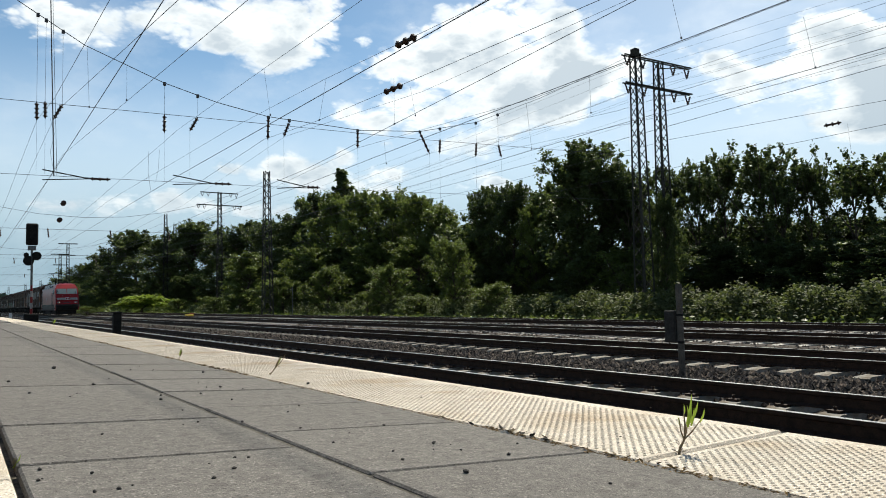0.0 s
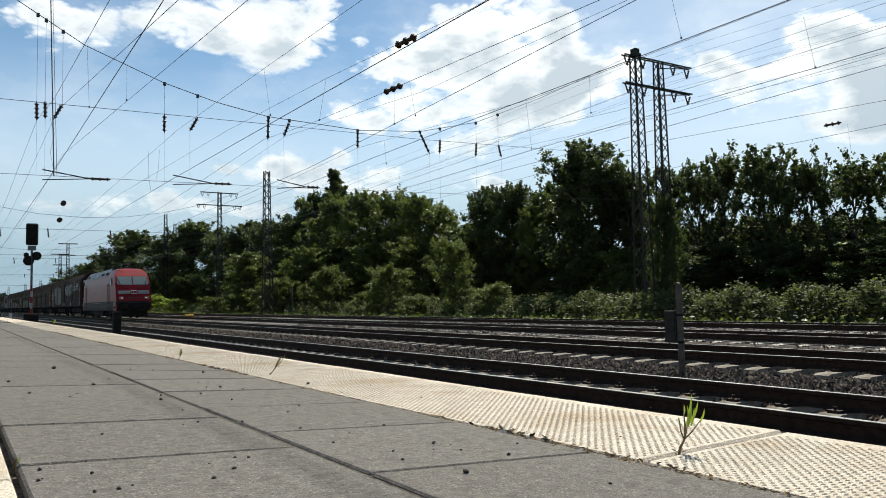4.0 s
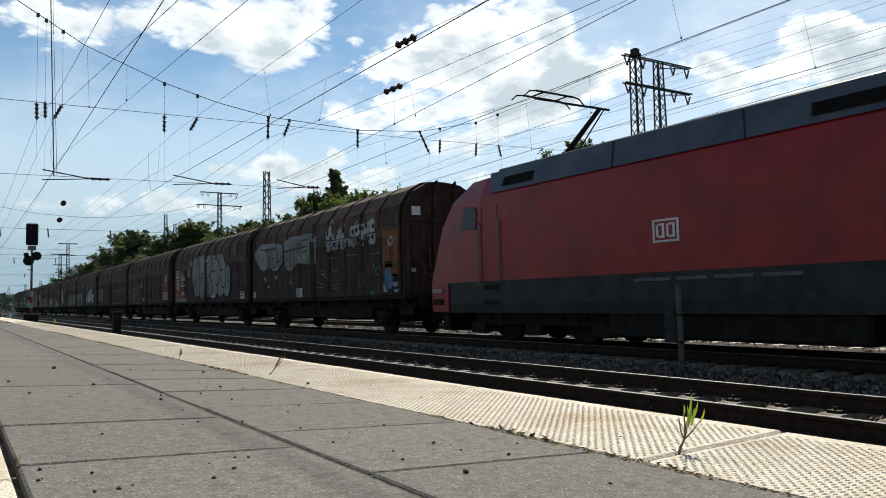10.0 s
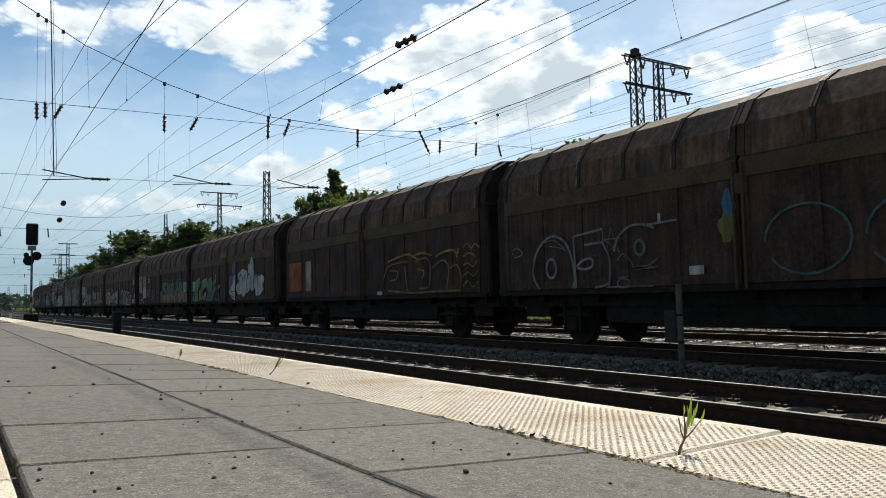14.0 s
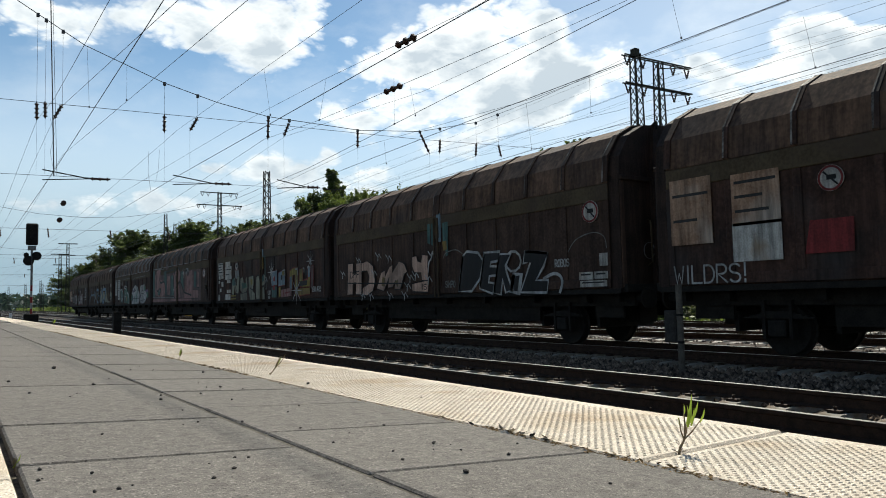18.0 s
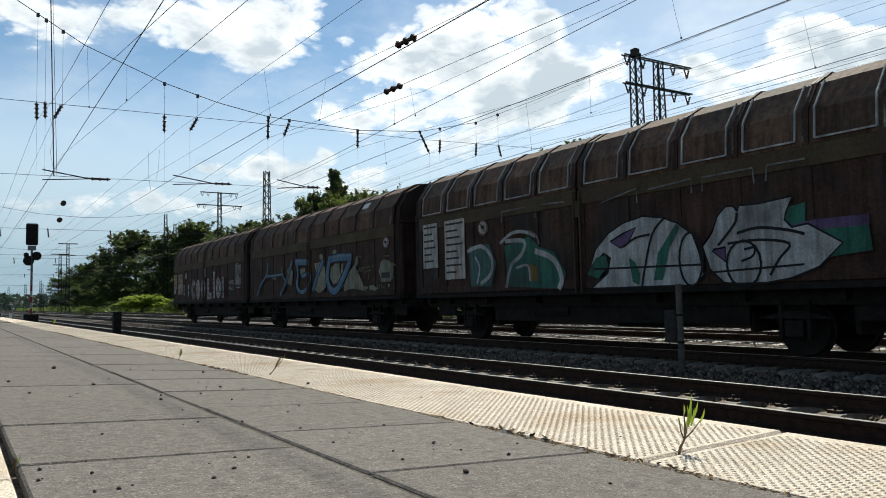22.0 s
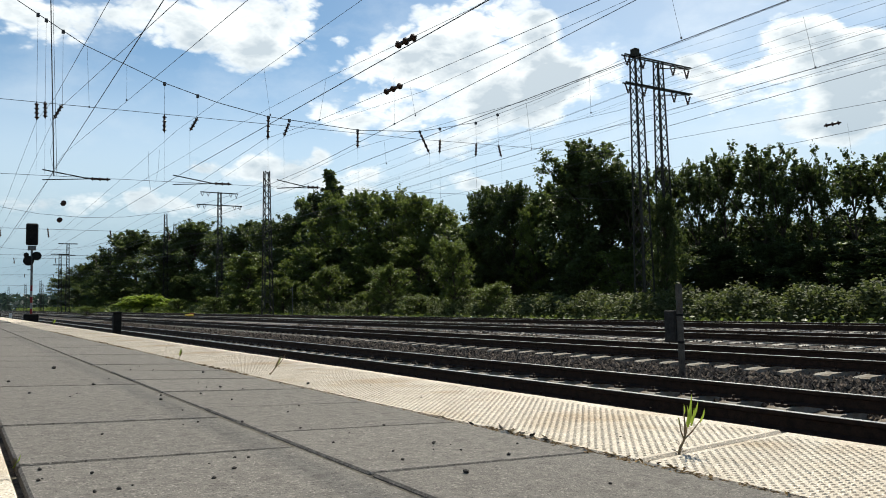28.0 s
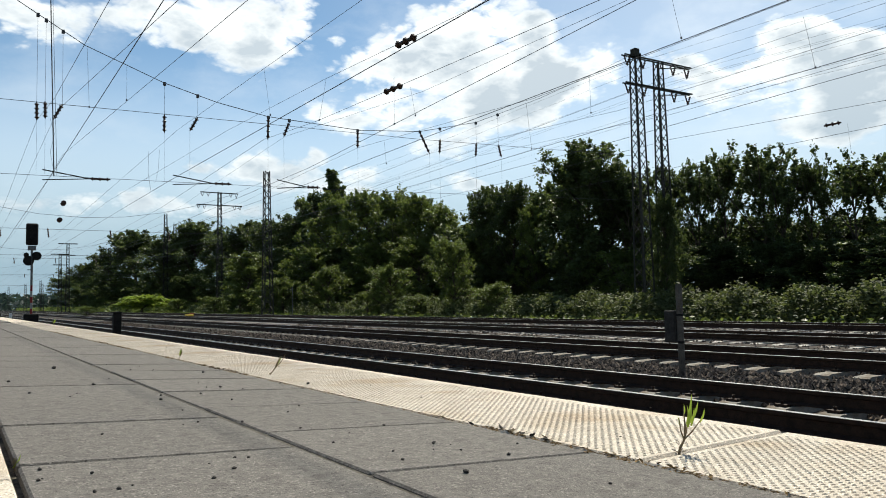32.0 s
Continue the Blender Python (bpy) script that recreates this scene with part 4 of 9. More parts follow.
            part("cab_door", bm, M_SKIRT, loco, "cab door outline")
            bm = bmesh.new()
            for z in (1.0, 1.36):
                y0, y1 = sorted((at(2.7), at(3.3)))
                box(bm, s * 1.478 - 0.008, s * 1.478 + 0.008, y0, y1, z - 0.07, z + 0.05)
            part("foothold", bm, M_BLACK, loco)
    for end in (False, True):
        for s in (-1, 1):
            bm = bmesh.new()
            y0, y1 = sorted((LOCO_L - 0.18, LOCO_L - 1.05) if end else (0.18, 1.05))
            ta, tb = (0.965, 0.93) if end else (0.93, 0.965)
            v = [bm.verts.new(p) for p in ((s * 1.475 * ta, y0, 0.74), (s * 1.475 * tb, y1, 0.74), (s * 1.49 * tb, y1, 1.5), (s * 1.49 * ta, y0, 1.5), (s * 1.30, y0, 0.74), (s * 1.30, y1, 0.74), (s * 1.30, y1, 1.5), (s * 1.30, y0, 1.5))]
            for q in ((0, 1, 2, 3), (7, 6, 5, 4), (0, 3, 7, 4), (1, 5, 6, 2), (3, 2, 6, 7), (0, 4, 5, 1)):
                bm.faces.new([v[i] for i in q])
            bmesh.ops.recalc_face_normals(bm, faces=bm.faces[:])
            cheek = part("cheek", bm, M_RED, loco, "red lower corner of the cab")
            bm = bmesh.new()
            c = LOCO_L - 0.55 if end else 0.55
            box(bm, s * 1.43 - 0.03, s * 1.43 + 0.03, c - 0.2, c + 0.2, 0.92, 1.08)
            part("step_recess", bm, M_BLACK, cheek)
            bm = bmesh.new()
            box(bm, s * 1.435 - 0.03, s * 1.435 + 0.03, c - 0.22, c + 0.22, 1.26, 1.36)
            part("label_strip", bm, M_STRIPE, cheek)
    part("side_emblem", side_patch(-1.476, rect(9.90, 10.50, 2.05, 2.48)), M_PALE, loco, "white plate with red bars")
    part("side_emblem_field", side_patch(-1.480, rect(9.95, 10.45, 2.09, 2.44)), M_RED, loco)
    bm = bmesh.new()
    bm.free()
    for a in (9.98, 10.22):
        bm = bmesh.new()
        for q in ((a, a + 0.05, 2.13, 2.40), (a + 0.14, a + 0.19, 2.15, 2.38), (a + 0.05, a + 0.14, 2.13, 2.17), (a + 0.05, a + 0.14, 2.36, 2.40)):
            box(bm, -1.502, -1.490, *q)
        part("side_emblem_bar", bm, M_PALE, loco)
    for a, b in ((7.6, 8.3), (8.45, 9.2), (9.35, 10.0), (10.15, 11.0)):
        bm = bmesh.new()
        box(bm, -1.489, -1.474, a, b, 1.34, 1.40)
        part("number_bar", bm, M_ROOFGREY, loco)
    for a, b in ((-0.45, -0.2), (-0.12, 0.2), (0.28, 0.4)):
        bm = bmesh.new()
        box(bm, a, b, nose(1.72) - 0.012, nose(1.72) + 0.01, 1.70, 1.79)
        part("number_bar", bm, M_ROOFGREY, loco)
    # running gear
    for c in (4.15, 14.4):
        bogie = thing("bogie", pose(0, 0, 0), "", "")
        bogie.parent = loco
        for s in (-1, 1):
            bm = bmesh.new()
            box(bm, s * 1.02 - 0.10, s * 1.02 + 0.10, c - 2.3, c + 2.3, 0.42, 0.86, 0.03)
            for d in (-1.325, 1.325):
                box(bm, s * 1.05 - 0.12, s * 1.05 + 0.12, c + d - 0.2, c + d + 0.2, 0.4, 0.8, 0.03)
                rod(bm, (s * 1.1, c + d - 0.35, 0.55), (s * 1.1, c + d - 0.35, 0.95), 0.1, 8)
                rod(bm, (s * 1.1, c + d + 0.35, 0.55), (s * 1.1, c + d + 0.35, 0.95), 0.1, 8)
            part("bogie_frame", bm, M_BLACK, bogie)
            for d in (-2.15, 0.0, 2.15):
                bm = bmesh.new()
                box(bm, s * 1.06 - 0.12, s * 1.06 + 0.12, c + d - 0.28, c + d + 0.28, 0.20, 0.50, 0.03)
                part("sand_box" if d else "damper", bm, M_BLACK, bogie)
        # plain block added to stop light showing through the bogie
        bm = bmesh.new()
        box(bm, -0.6, 0.6, c - 2.0, c + 2.0, 0.20, 0.72, 0.04)
        part("bogie_light_block", bm, M_BLACK, bogie)
        for d in (-1.325, 1.325):
            bm = bmesh.new()
            wheel(bm, -0.75, c + d, 0.60)
            wheel(bm, 0.75, c + d, 0.60)
            rod(bm, (-0.9, c + d, 0.6), (0.9, c + d, 0.6), 0.09, 8)
            part("wheelset", bm, M_BLACK, bogie)
    bm = bmesh.new()
    box(bm, -1.32, 1.32, 6.7, 11.9, 0.24, 0.75, 0.05)
    part("transformer_tank", bm, M_BLACK, loco)
    # pantographs: the rear one up, the front one folded
    for raised, yb in ((True, 13.9), (False, 4.6)):
        pan = thing("pantograph", pose(0, 0, 0), "", "")
        pan.parent = loco
        bm = bmesh.new()
        for s in (-0.45, 0.45):
            rod(bm, (s, yb - 0.8, 4.36), (s, yb + 0.8, 4.36), 0.03, 5)
            for d in (-0.7, 0.7):
                lathe(bm, (s, yb + d, 4.28), (s, yb + d, 4.5), [(0, 0.05), (0.2, 0.08), (0.4, 0.05), (0.6, 0.08), (0.8, 0.05), (1, 0.06)], 8)
        rod(bm, (-0.5, yb, 4.46), (0.5, yb, 4.46), 0.04, 6)
        part("pantograph_base", bm, M_BLACK, pan, "black roof frame with brown insulators")
        k0 = Vector((0, yb + (0.5 if raised else 0.0), 4.5))
        k1 = Vector((0, yb - 0.75, 5.42)) if raised else Vector((0, yb - 1.45, 4.62))
        k2 = Vector((0, yb + 1.0, 6.02)) if raised else Vector((0, yb + 0.5, 4.70))
        bm = bmesh.new()
        rod(bm, k0, k1, 0.075, 7, 0.055)
        rod(bm, k0 + Vector((0.1, -0.3, 0)), k1 + Vector((0.06, -0.05, -0.05)), 0.018, 5)
        part("lower_arm", bm, M_BLACK, pan)
        bm = bmesh.new()
        rod(bm, k1 + Vector((-0.3, 0, 0)), k1 + Vector((0.3, 0, 0)), 0.03, 6)
        for s in (-1, 1):
            rod(bm, k1 + Vector((s * 0.28, 0, 0)), k2 + Vector((s * 0.45, 0, 0)), 0.022, 5)
        part("upper_arm", bm, M_BLACK, pan)
        bm = bmesh.new()
        for d in (-0.25, 0.25):
            p = k2 + Vector((0, d, 0.12))
            rod(bm, p + Vector((-0.62, 0, 0)), p + Vector((0.62, 0, 0)), 0.028, 6)
            for s in (-1, 1):
                q = p + Vector((s * 0.62, 0, 0))
                rod(bm, q, q + Vector((s * 0.2, 0, -0.03)), 0.022, 5)
                rod(bm, q + Vector((s * 0.2, 0, -0.03)), q + Vector((s * 0.36, 0, -0.16)), 0.018, 5)
        for s in (-0.4, 0.4):
            rod(bm, k2 + Vector((s, -0.25, 0.1)), k2 + Vector((s, 0.25, 0.1)), 0.018, 5)
        part("contact_head", bm, M_BLACK, pan)
    bm = bmesh.new()
    for y in (6.3, 6.9, 8.0, 9.5, 11.0, 12.2):
        lathe(bm, (0.3, y, 4.28), (0.3, y, 4.56), [(0, 0.05), (0.2, 0.09), (0.4, 0.05), (0.6, 0.09), (0.8, 0.05), (1, 0.06)], 8)
    rod(bm, (0.3, 6.3, 4.56), (0.3, 12.2, 4.56), 0.02, 5)
    part("roof_line", bm, M_BLACK, loco)
    return loco


M_WAGON = [
    surface("wagon_brown", (0.028, 0.0155, 0.0112), (0.068, 0.040, 0.028), 1.6, 0.8, 0.0, 0.1, 18, (0.065, 0.034, 0.022), 0.25, streaks=0.5),
    surface("wagon_rust_brown", (0.029, 0.0145, 0.0105), (0.070, 0.036, 0.025), 1.8, 0.8, 0.0, 0.1, 18, (0.035, 0.03, 0.028), 0.35, streaks=0.5),
]
M_ROOF = surface("wagon_roof", (0.070, 0.040, 0.026), (0.145, 0.086, 0.057), 1.2, 0.85, 0.0, 0.08, 14, (0.06, 0.042, 0.035), 0.35, streaks=0.55)
M_BAND = surface("wagon_eave", (0.044, 0.031, 0.017), (0.078, 0.057, 0.033), 1.6, 0.8, 0.0, 0.08, 16, (0.055, 0.038, 0.028), 0.3)
M_ORANGE = surface("orange_rust", (0.14, 0.04, 0.012), (0.30, 0.10, 0.030), 3.0, 0.75, 0, 0.15, 30, (0.10, 0.04, 0.02), 0.3, streaks=0.55)
UNIT = 12.7
ARC = [(1.42, 3.36), (1.37, 3.90), (1.06, 4.36), (0.62, 4.60), (0.0, 4.67)]


def arc_at(shift):
    pts = [(-x - (shift if x > 1.2 else shift * 0.5), z + shift * 0.7) for x, z in ARC]
    return pts + [(-x, z) for x, z in pts[-2::-1]]


M_END = surface("dark_end_wall", (0.016, 0.010, 0.008), (0.044, 0.026, 0.019), 2.0, 0.85, 0.0, 0.15, 30, streaks=0.5)
M_CHIP_GLINT = surface("chipped_glint_edge", (0.022, 0.017, 0.014), (0.23, 0.215, 0.195), 5.0, 0.7, 0.0, 0.1, 30, (0.028, 0.020, 0.016), 0.62)


OVER = 0.27


def wagon_parts(thing_ob, brown, first, plates=""):
    """One covered wagon with two sliding doors a side, ribs over the roof, end walls, frame and two axles. y from 0 to UNIT."""
    bm = bmesh.new()
    box(bm, -1.36, 1.36, 0.12, UNIT - 0.12, 1.22, 3.35)
    part("body", bm, brown, thing_ob)
    for k, (a, b) in enumerate(((0.0, UNIT / 2 - 0.04), (UNIT / 2 + 0.04, UNIT))):
        bm = bmesh.new()
        o = 0.02 if k == first else 0.0
        prof = arc_at(o)
        sweep(bm, prof, a, b, closed=False)
        sweep(bm, [(x * 0.985, z - 0.03) for x, z in prof], a + 0.01, b - 0.01, closed=False)
        for y in (a, b):
            sweep(bm, [(x, z) for x, z in prof], y - 0.001, y + 0.001, closed=False)
        bmesh.ops.recalc_face_normals(bm, faces=bm.faces[:])
        roof = part("roof_hood", bm, M_ROOF, thing_ob, "faded brown arched roof hood")
        for i in range(6):
            y = a + 0.05 + (b - a - 0.1) * i / 5
            bm = bmesh.new()
            pr = arc_at(o + 0.028)
            pi = arc_at(o - 0.01)
            w = 0.05 if 0 < i < 5 else 0.07
            va = [[bm.verts.new((x, y + s * w, z)) for x, z in p] for s, p in ((-1, pi), (-1, pr), (1, pr), (1, pi))]
            for p, q in zip(va, va[1:]):
                for j in range(len(pr) - 1):
                    bm.faces.new((p[j], p[j + 1], q[j + 1], q[j]))
            bmesh.ops.recalc_face_normals(bm, faces=bm.faces[:])
            rib = part("roof_rib", bm, brown, roof)
            if i < 5:
                # chipped paint along the rib's edge, with sun glint put into its colour
                bm = bmesh.new()
                pc = arc_at(o + 0.031)
                va = [[bm.verts.new((x, y + d, z)) for x, z in pc] for d in (w - 0.030, w + 0.004)]
                for j in range(len(pc) - 1):
                    bm.faces.new((va[0][j], va[0][j + 1], va[1][j + 1], va[1][j]))
                bmesh.ops.recalc_face_normals(bm, faces=bm.faces[:])
                part("chipped_glint_rim", bm, M_CHIP_GLINT, roof, "pale rib edge of chipped paint and painted sun glint")
        for s in (-1, 1):
            bm = bmesh.new()
            x = s * (1.425 + o)
            box(bm, min(x, x - s * 0.04), max(x, x - s * 0.04), a, b, 3.02, 3.36, 0.01)
            band = part("eave_band", bm, M_BAND, roof)
            bm = bmesh.new()
            x = s * (1.395 + o)
            box(bm, min(x, x - s * 0.04), max(x, x - s * 0.04), a + 0.02, b - 0.02, 1.28, 3.02)
            door = part("sliding_door", bm, brown, thing_ob, "sooty brown sliding side wall")
            for i in range(6):
                y = a + 0.06 + (b - a - 0.12) * i / 5
                x = s * (1.420 + o)
                bm = bmesh.new()
                box(bm, min(x, x - s * 0.03), max(x, x - s * 0.03), y - 0.07, y + 0.07, 1.42, 3.02, 0.008)
                part("door_stiffener", bm, brown, door)
            bm = bmesh.new()
            x = s * (1.422 + o)
            box(bm, min(x, x - s * 0.03), max(x, x - s * 0.03), a, b, 1.24, 1.42, 0.008)
            part("door_sill", bm, brown, door)
    for s in (-1, 1):
        bm = bmesh.new()
        for d in (-0.09, 0.09):
            x = s * 1.47
            rod(bm, (x, UNIT / 2 + d, 1.15), (x, UNIT / 2 + d, 3.30), 0.028, 6)
        box(bm, s * 1.44 - 0.02, s * 1.44 + 0.02, UNIT / 2 - 0.13, UNIT / 2 + 0.13, 2.75, 3.1, 0.01)
        part("locking_bar", bm, M_BAND, thing_ob, "upright locking bars between the doors")
    for y, s in ((0.0, 1), (UNIT, -1)):
        e = y - s * OVER
        bm = bmesh.new()
        ring = [(-1.40, 1.22)] + arc_at(-0.025) + [(1.40, 1.22)]
        y0, y1 = sorted((e, y + s * 0.11))
        sweep(bm, ring, y0, y1)
        bmesh.ops.recalc_face_normals(bm, faces=bm.faces[:])
        wall = part("end_wall", bm, M_END, thing_ob, "dark brown end wall")

        def bar(name, x0, x1, z0, z1, out, mat=M_END, label="", bevel=0.01):
            b = bmesh.new()
            a0, a1 = sorted((e - s * out, e + s * 0.02))
            box(b, x0, x1, a0, a1, z0, z1, bevel)
            return part(name, b, mat, wall, label)

        for x in (-0.42, 0.42):
            bm = bmesh.new()
            a0, a1 = sorted((e - s * 0.09, e + s * 0.02))
            for z0, z1, xa, xb in ((1.22, 3.4, x, x), (3.4, 4.55, x, x * 0.8)):
                v = [bm.verts.new(p) for p in ((xa - 0.06, a0, z0), (xa + 0.06, a0, z0), (xa + 0.06, a1, z0), (xa - 0.06, a1, z0), (xb - 0.06, a0, z1), (xb + 0.06, a0, z1), (xb + 0.06, a1, z1), (xb - 0.06, a1, z1))]
                for q in ((3, 2, 1, 0), (4, 5, 6, 7), (0, 1, 5, 4), (1, 2, 6, 5), (2, 3, 7, 6), (3, 0, 4, 7)):
                    bm.faces.new([v[k] for k in q])
            part("end_post", bm, M_END, wall)
            bm = bmesh.new()
            rod(bm, (x * 0.8, e - s * 0.02, 4.60), (x * 0.8, e - s * 0.13, 4.66), 0.035, 6)
            rod(bm, (x * 0.8, e - s * 0.13, 4.66), (x * 0.8, e - s * 0.13, 4.50), 0.03, 6)
            part("lifting_hook", bm, M_BLACK, wall)
        bar("end_beam", -1.38, 1.38, 3.40, 3.49, 0.06)
        bar("end_beam", -0.36, 0.36, 2.98, 3.05, 0.05)
        bar("end_sill", -1.36, 1.36, 1.14, 1.30, 0.10, M_BLACK)
        for x in (-1.33, 1.33):
            bar("corner_post", x - 0.05, x + 0.05, 1.24, 3.38, 0.035, brown)
        for x in (-0.62, 0.62):
            bm = bmesh.new()
            strand(bm, [(x, e + s * 0.01, 2.62), (x, e - s * 0.10, 2.60), (x - 0.02 * s, e - s * 0.13, 2.5), (x, e - s * 0.13, 1.75), (x, e, 1.68)], 0.020, 6)
            part("end_handrail", bm, M_BAND, wall, "bent ochre steel handrail")
            bm = bmesh.new()
            strand(bm, [(x + 0.16 * math.cos(a * 0.5236), e - s * 0.05, 1.98 + 0.17 * math.sin(a * 0.5236)) for a in range(13)], 0.010, 4)
            part("brake_hose", bm, M_GREYSTEEL, wall)
        for x in (-0.875, 0.875):
            bm = bmesh.new()
            rod(bm, (x, e + s * 0.1, 1.02), (x, e - s * 0.18, 1.02), 0.09, 8)
            lathe(bm, (x, e - s * 0.18, 1.02), (x, e - s * 0.235, 1.02), [(0, 0.22), (0.7, 0.23), (1, 0.18)], 14)
            part("buffer", bm, M_BLACK, thing_ob)
        if s == 1 and plates == "white":
            for x in (-1.02, 1.0):
                bar("end_plate", x - 0.15, x + 0.15, 3.60, 3.86, 0.012, M_PALE, "square white plate", 0.0)
            bar("end_plate", -1.22, -1.08, 1.9, 2.02, 0.045, M_PLATE, "", 0.0)
        if s == 1 and plates == "red":
            bar("end_plate", 0.22, 0.46, 3.75, 4.10, 0.10, M_ORANGE, "small red and yellow plate", 0.0)

    def iron(name, *size):
        b = bmesh.new()
        box(b, *size)
        part(name, b, M_BLACK, thing_ob)

    for x in (-0.95, 0.95):
        iron("sole_bar", x - 0.06, x + 0.06, 0.05 - OVER, UNIT - 0.05 + OVER, 0.86, 1.12)
        iron("side_girder", x * 0.95 - 0.03, x * 0.95 + 0.03, 2.75, UNIT - 2.75, 0.52, 0.858)
        iron("corner_bracket", x * 0.95 - 0.03, x * 0.95 + 0.03, 0.15, 0.95, 0.62, 0.858)
        iron("corner_bracket", x * 0.95 - 0.03, x * 0.95 + 0.03, UNIT - 0.95, UNIT - 0.15, 0.62, 0.858)
    for y in (0.08, 1.0, 2.7, 4.6, UNIT / 2, 8.1, 10.0, 11.7, UNIT - 0.08):
        iron("cross_beam", -1.2, 1.2, y - 0.07, y + 0.07, 0.95, 1.119)
    # deep centre sill, added also to block light under the wagon
    iron("centre_sill", -0.28, 0.28, 0.3, UNIT - 0.3, 0.50, 0.948)
    iron("floor_frame", -1.42, 1.42, 0.02 - OVER, UNIT - 0.02 + OVER, 1.12, 1.219)
    iron("brake_gear_box", -0.7, 0.7, 4.8, 6.0, 0.42, 0.947)
    for y in (0.95, 2.75, UNIT - 2.75, UNIT - 0.95):
        iron("brake_beam", -0.85, 0.85, y - 0.04, y + 0.04, 0.40, 0.75)
    bm = bmesh.new()
    rod(bm, (-0.85, 7.2, 0.75), (-0.85, 8.4, 0.75), 0.16, 8)
    part("air_tank", bm, M_BLACK, thing_ob)
    for y in (1.85, UNIT - 1.85):
        bm = bmesh.new()
        wheel(bm, -0.75, y, 0.46)
        wheel(bm, 0.75, y, 0.46)
        rod(bm, (-1.0, y, 0.46), (1.0, y, 0.46), 0.075, 8)
        ax = part("wheelset", bm, M_BLACK, thing_ob)
        for s in (-1, 1):
            bm = bmesh.new()
            box(bm, s * 1.0 - 0.11, s * 1.0 + 0.11, y - 0.16, y + 0.16, 0.34, 0.62, 0.02)
            part("axle_box", bm, M_BLACK, ax)
            bm = bmesh.new()
            for i in range(5):
                w = 0.62 - i * 0.1
                box(bm, s * 1.0 - 0.06, s * 1.0 + 0.06, y - w, y + w, 0.64 + i * 0.024, 0.664 + i * 0.024)
            tagged(part("leaf_spring", bm, M_BLACK, ax), kind="stuff")
            for d in (-0.24, 0.24):
                bm = bmesh.new()
                box(bm, s * 1.0 - 0.08, s * 1.0 + 0.08, y + d - 0.03, y + d + 0.03, 0.30, 0.95)
                part("axle_guard", bm, M_BLACK, ax)


# ---- paint, plates and signs on the wagons ----
def sprayed(name, colour, rough=0.6, metal=0.0):
    """Old spray paint: blotchy, streaked with grime, worn to the brown beneath in spots."""
    return surface(name, [c * 0.90 for c in colour], [min(1, c * 1.50) for c in colour], 2.6, rough, metal, 0.1, 28, [0.4 * c + 0.014 for c in colour], 0.22, streaks=0.5)


GRAF = {
    "silver": sprayed("dull_silver_paint", (0.125, 0.124, 0.120), 0.5, 0.2), "white": sprayed("white_spray_paint", (0.276, 0.276, 0.268), 0.6), "black": sprayed("black_spray_paint", (0.005, 0.005, 0.006), 0.6),
    "yellow": sprayed("yellow_spray_paint", (0.161, 0.120, 0.018), 0.6), "tan": sprayed("tan_spray_paint", (0.140, 0.082, 0.040), 0.6), "teal": sprayed("teal_spray_paint", (0.018, 0.088, 0.060), 0.6), "green": sprayed("green_spray_paint", (0.036, 0.134, 0.058), 0.6),
    "peach": sprayed("peach_spray_paint", (0.34, 0.22, 0.165), 0.6), "pink": sprayed("pink_spray_paint", (0.190, 0.100, 0.094), 0.65), "blue": sprayed("blue_spray_paint", (0.028, 0.098, 0.172), 0.5),
    "cream": sprayed("cream_spray_paint", (0.150, 0.146, 0.105), 0.6), "red": sprayed("dark_red_spray_paint", (0.125, 0.014, 0.014), 0.6), "dimteal": sprayed("faded_teal_paint", (0.038, 0.082, 0.075), 0.65),
    "violet": sprayed("violet_spray_paint", (0.071, 0.045, 0.098), 0.6), "sky": sprayed("pale_blue_spray_paint", (0.100, 0.140, 0.168), 0.6), "dimyellow": sprayed("faded_yellow_paint", (0.098, 0.085, 0.022), 0.65),
    "dimpink": sprayed("faded_pink_paint", (0.090, 0.058, 0.054), 0.7), "ochre": sprayed("ochre_spray_paint", (0.134, 0.089, 0.022), 0.6),
}
M_PLATE = surface("grubby_label_plate", (0.29, 0.275, 0.25), (0.46, 0.44, 0.40), 5, 0.6, 0, 0.05, 40, (0.30, 0.22, 0.15), 0.2, streaks=0.55)
M_PALEORANGE = surface("faded_orange_plate", (0.20, 0.11, 0.065), (0.33, 0.21, 0.14), 3, 0.7, 0, 0.1, 30, (0.40, 0.33, 0.27), 0.4, streaks=0.55)
SIDE = -1.446
COAT = [0]


def coat(layer):
    """The depth of the next coat of paint; no two coats share a plane."""
    COAT[0] = (COAT[0] + 1) % 29
    return SIDE - 0.003 * layer - 0.0001 * COAT[0]


def bow(cx, cz, rx, rz, a0, a1, n=9):
    return [(cx + rx * math.cos(radians(a0 + (a1 - a0) * i / n)), cz + rz * math.sin(radians(a0 + (a1 - a0) * i / n))) for i in range(n + 1)]


RING = bow(0.5, 0.5, 0.5, 0.5, 90, 450, 18)
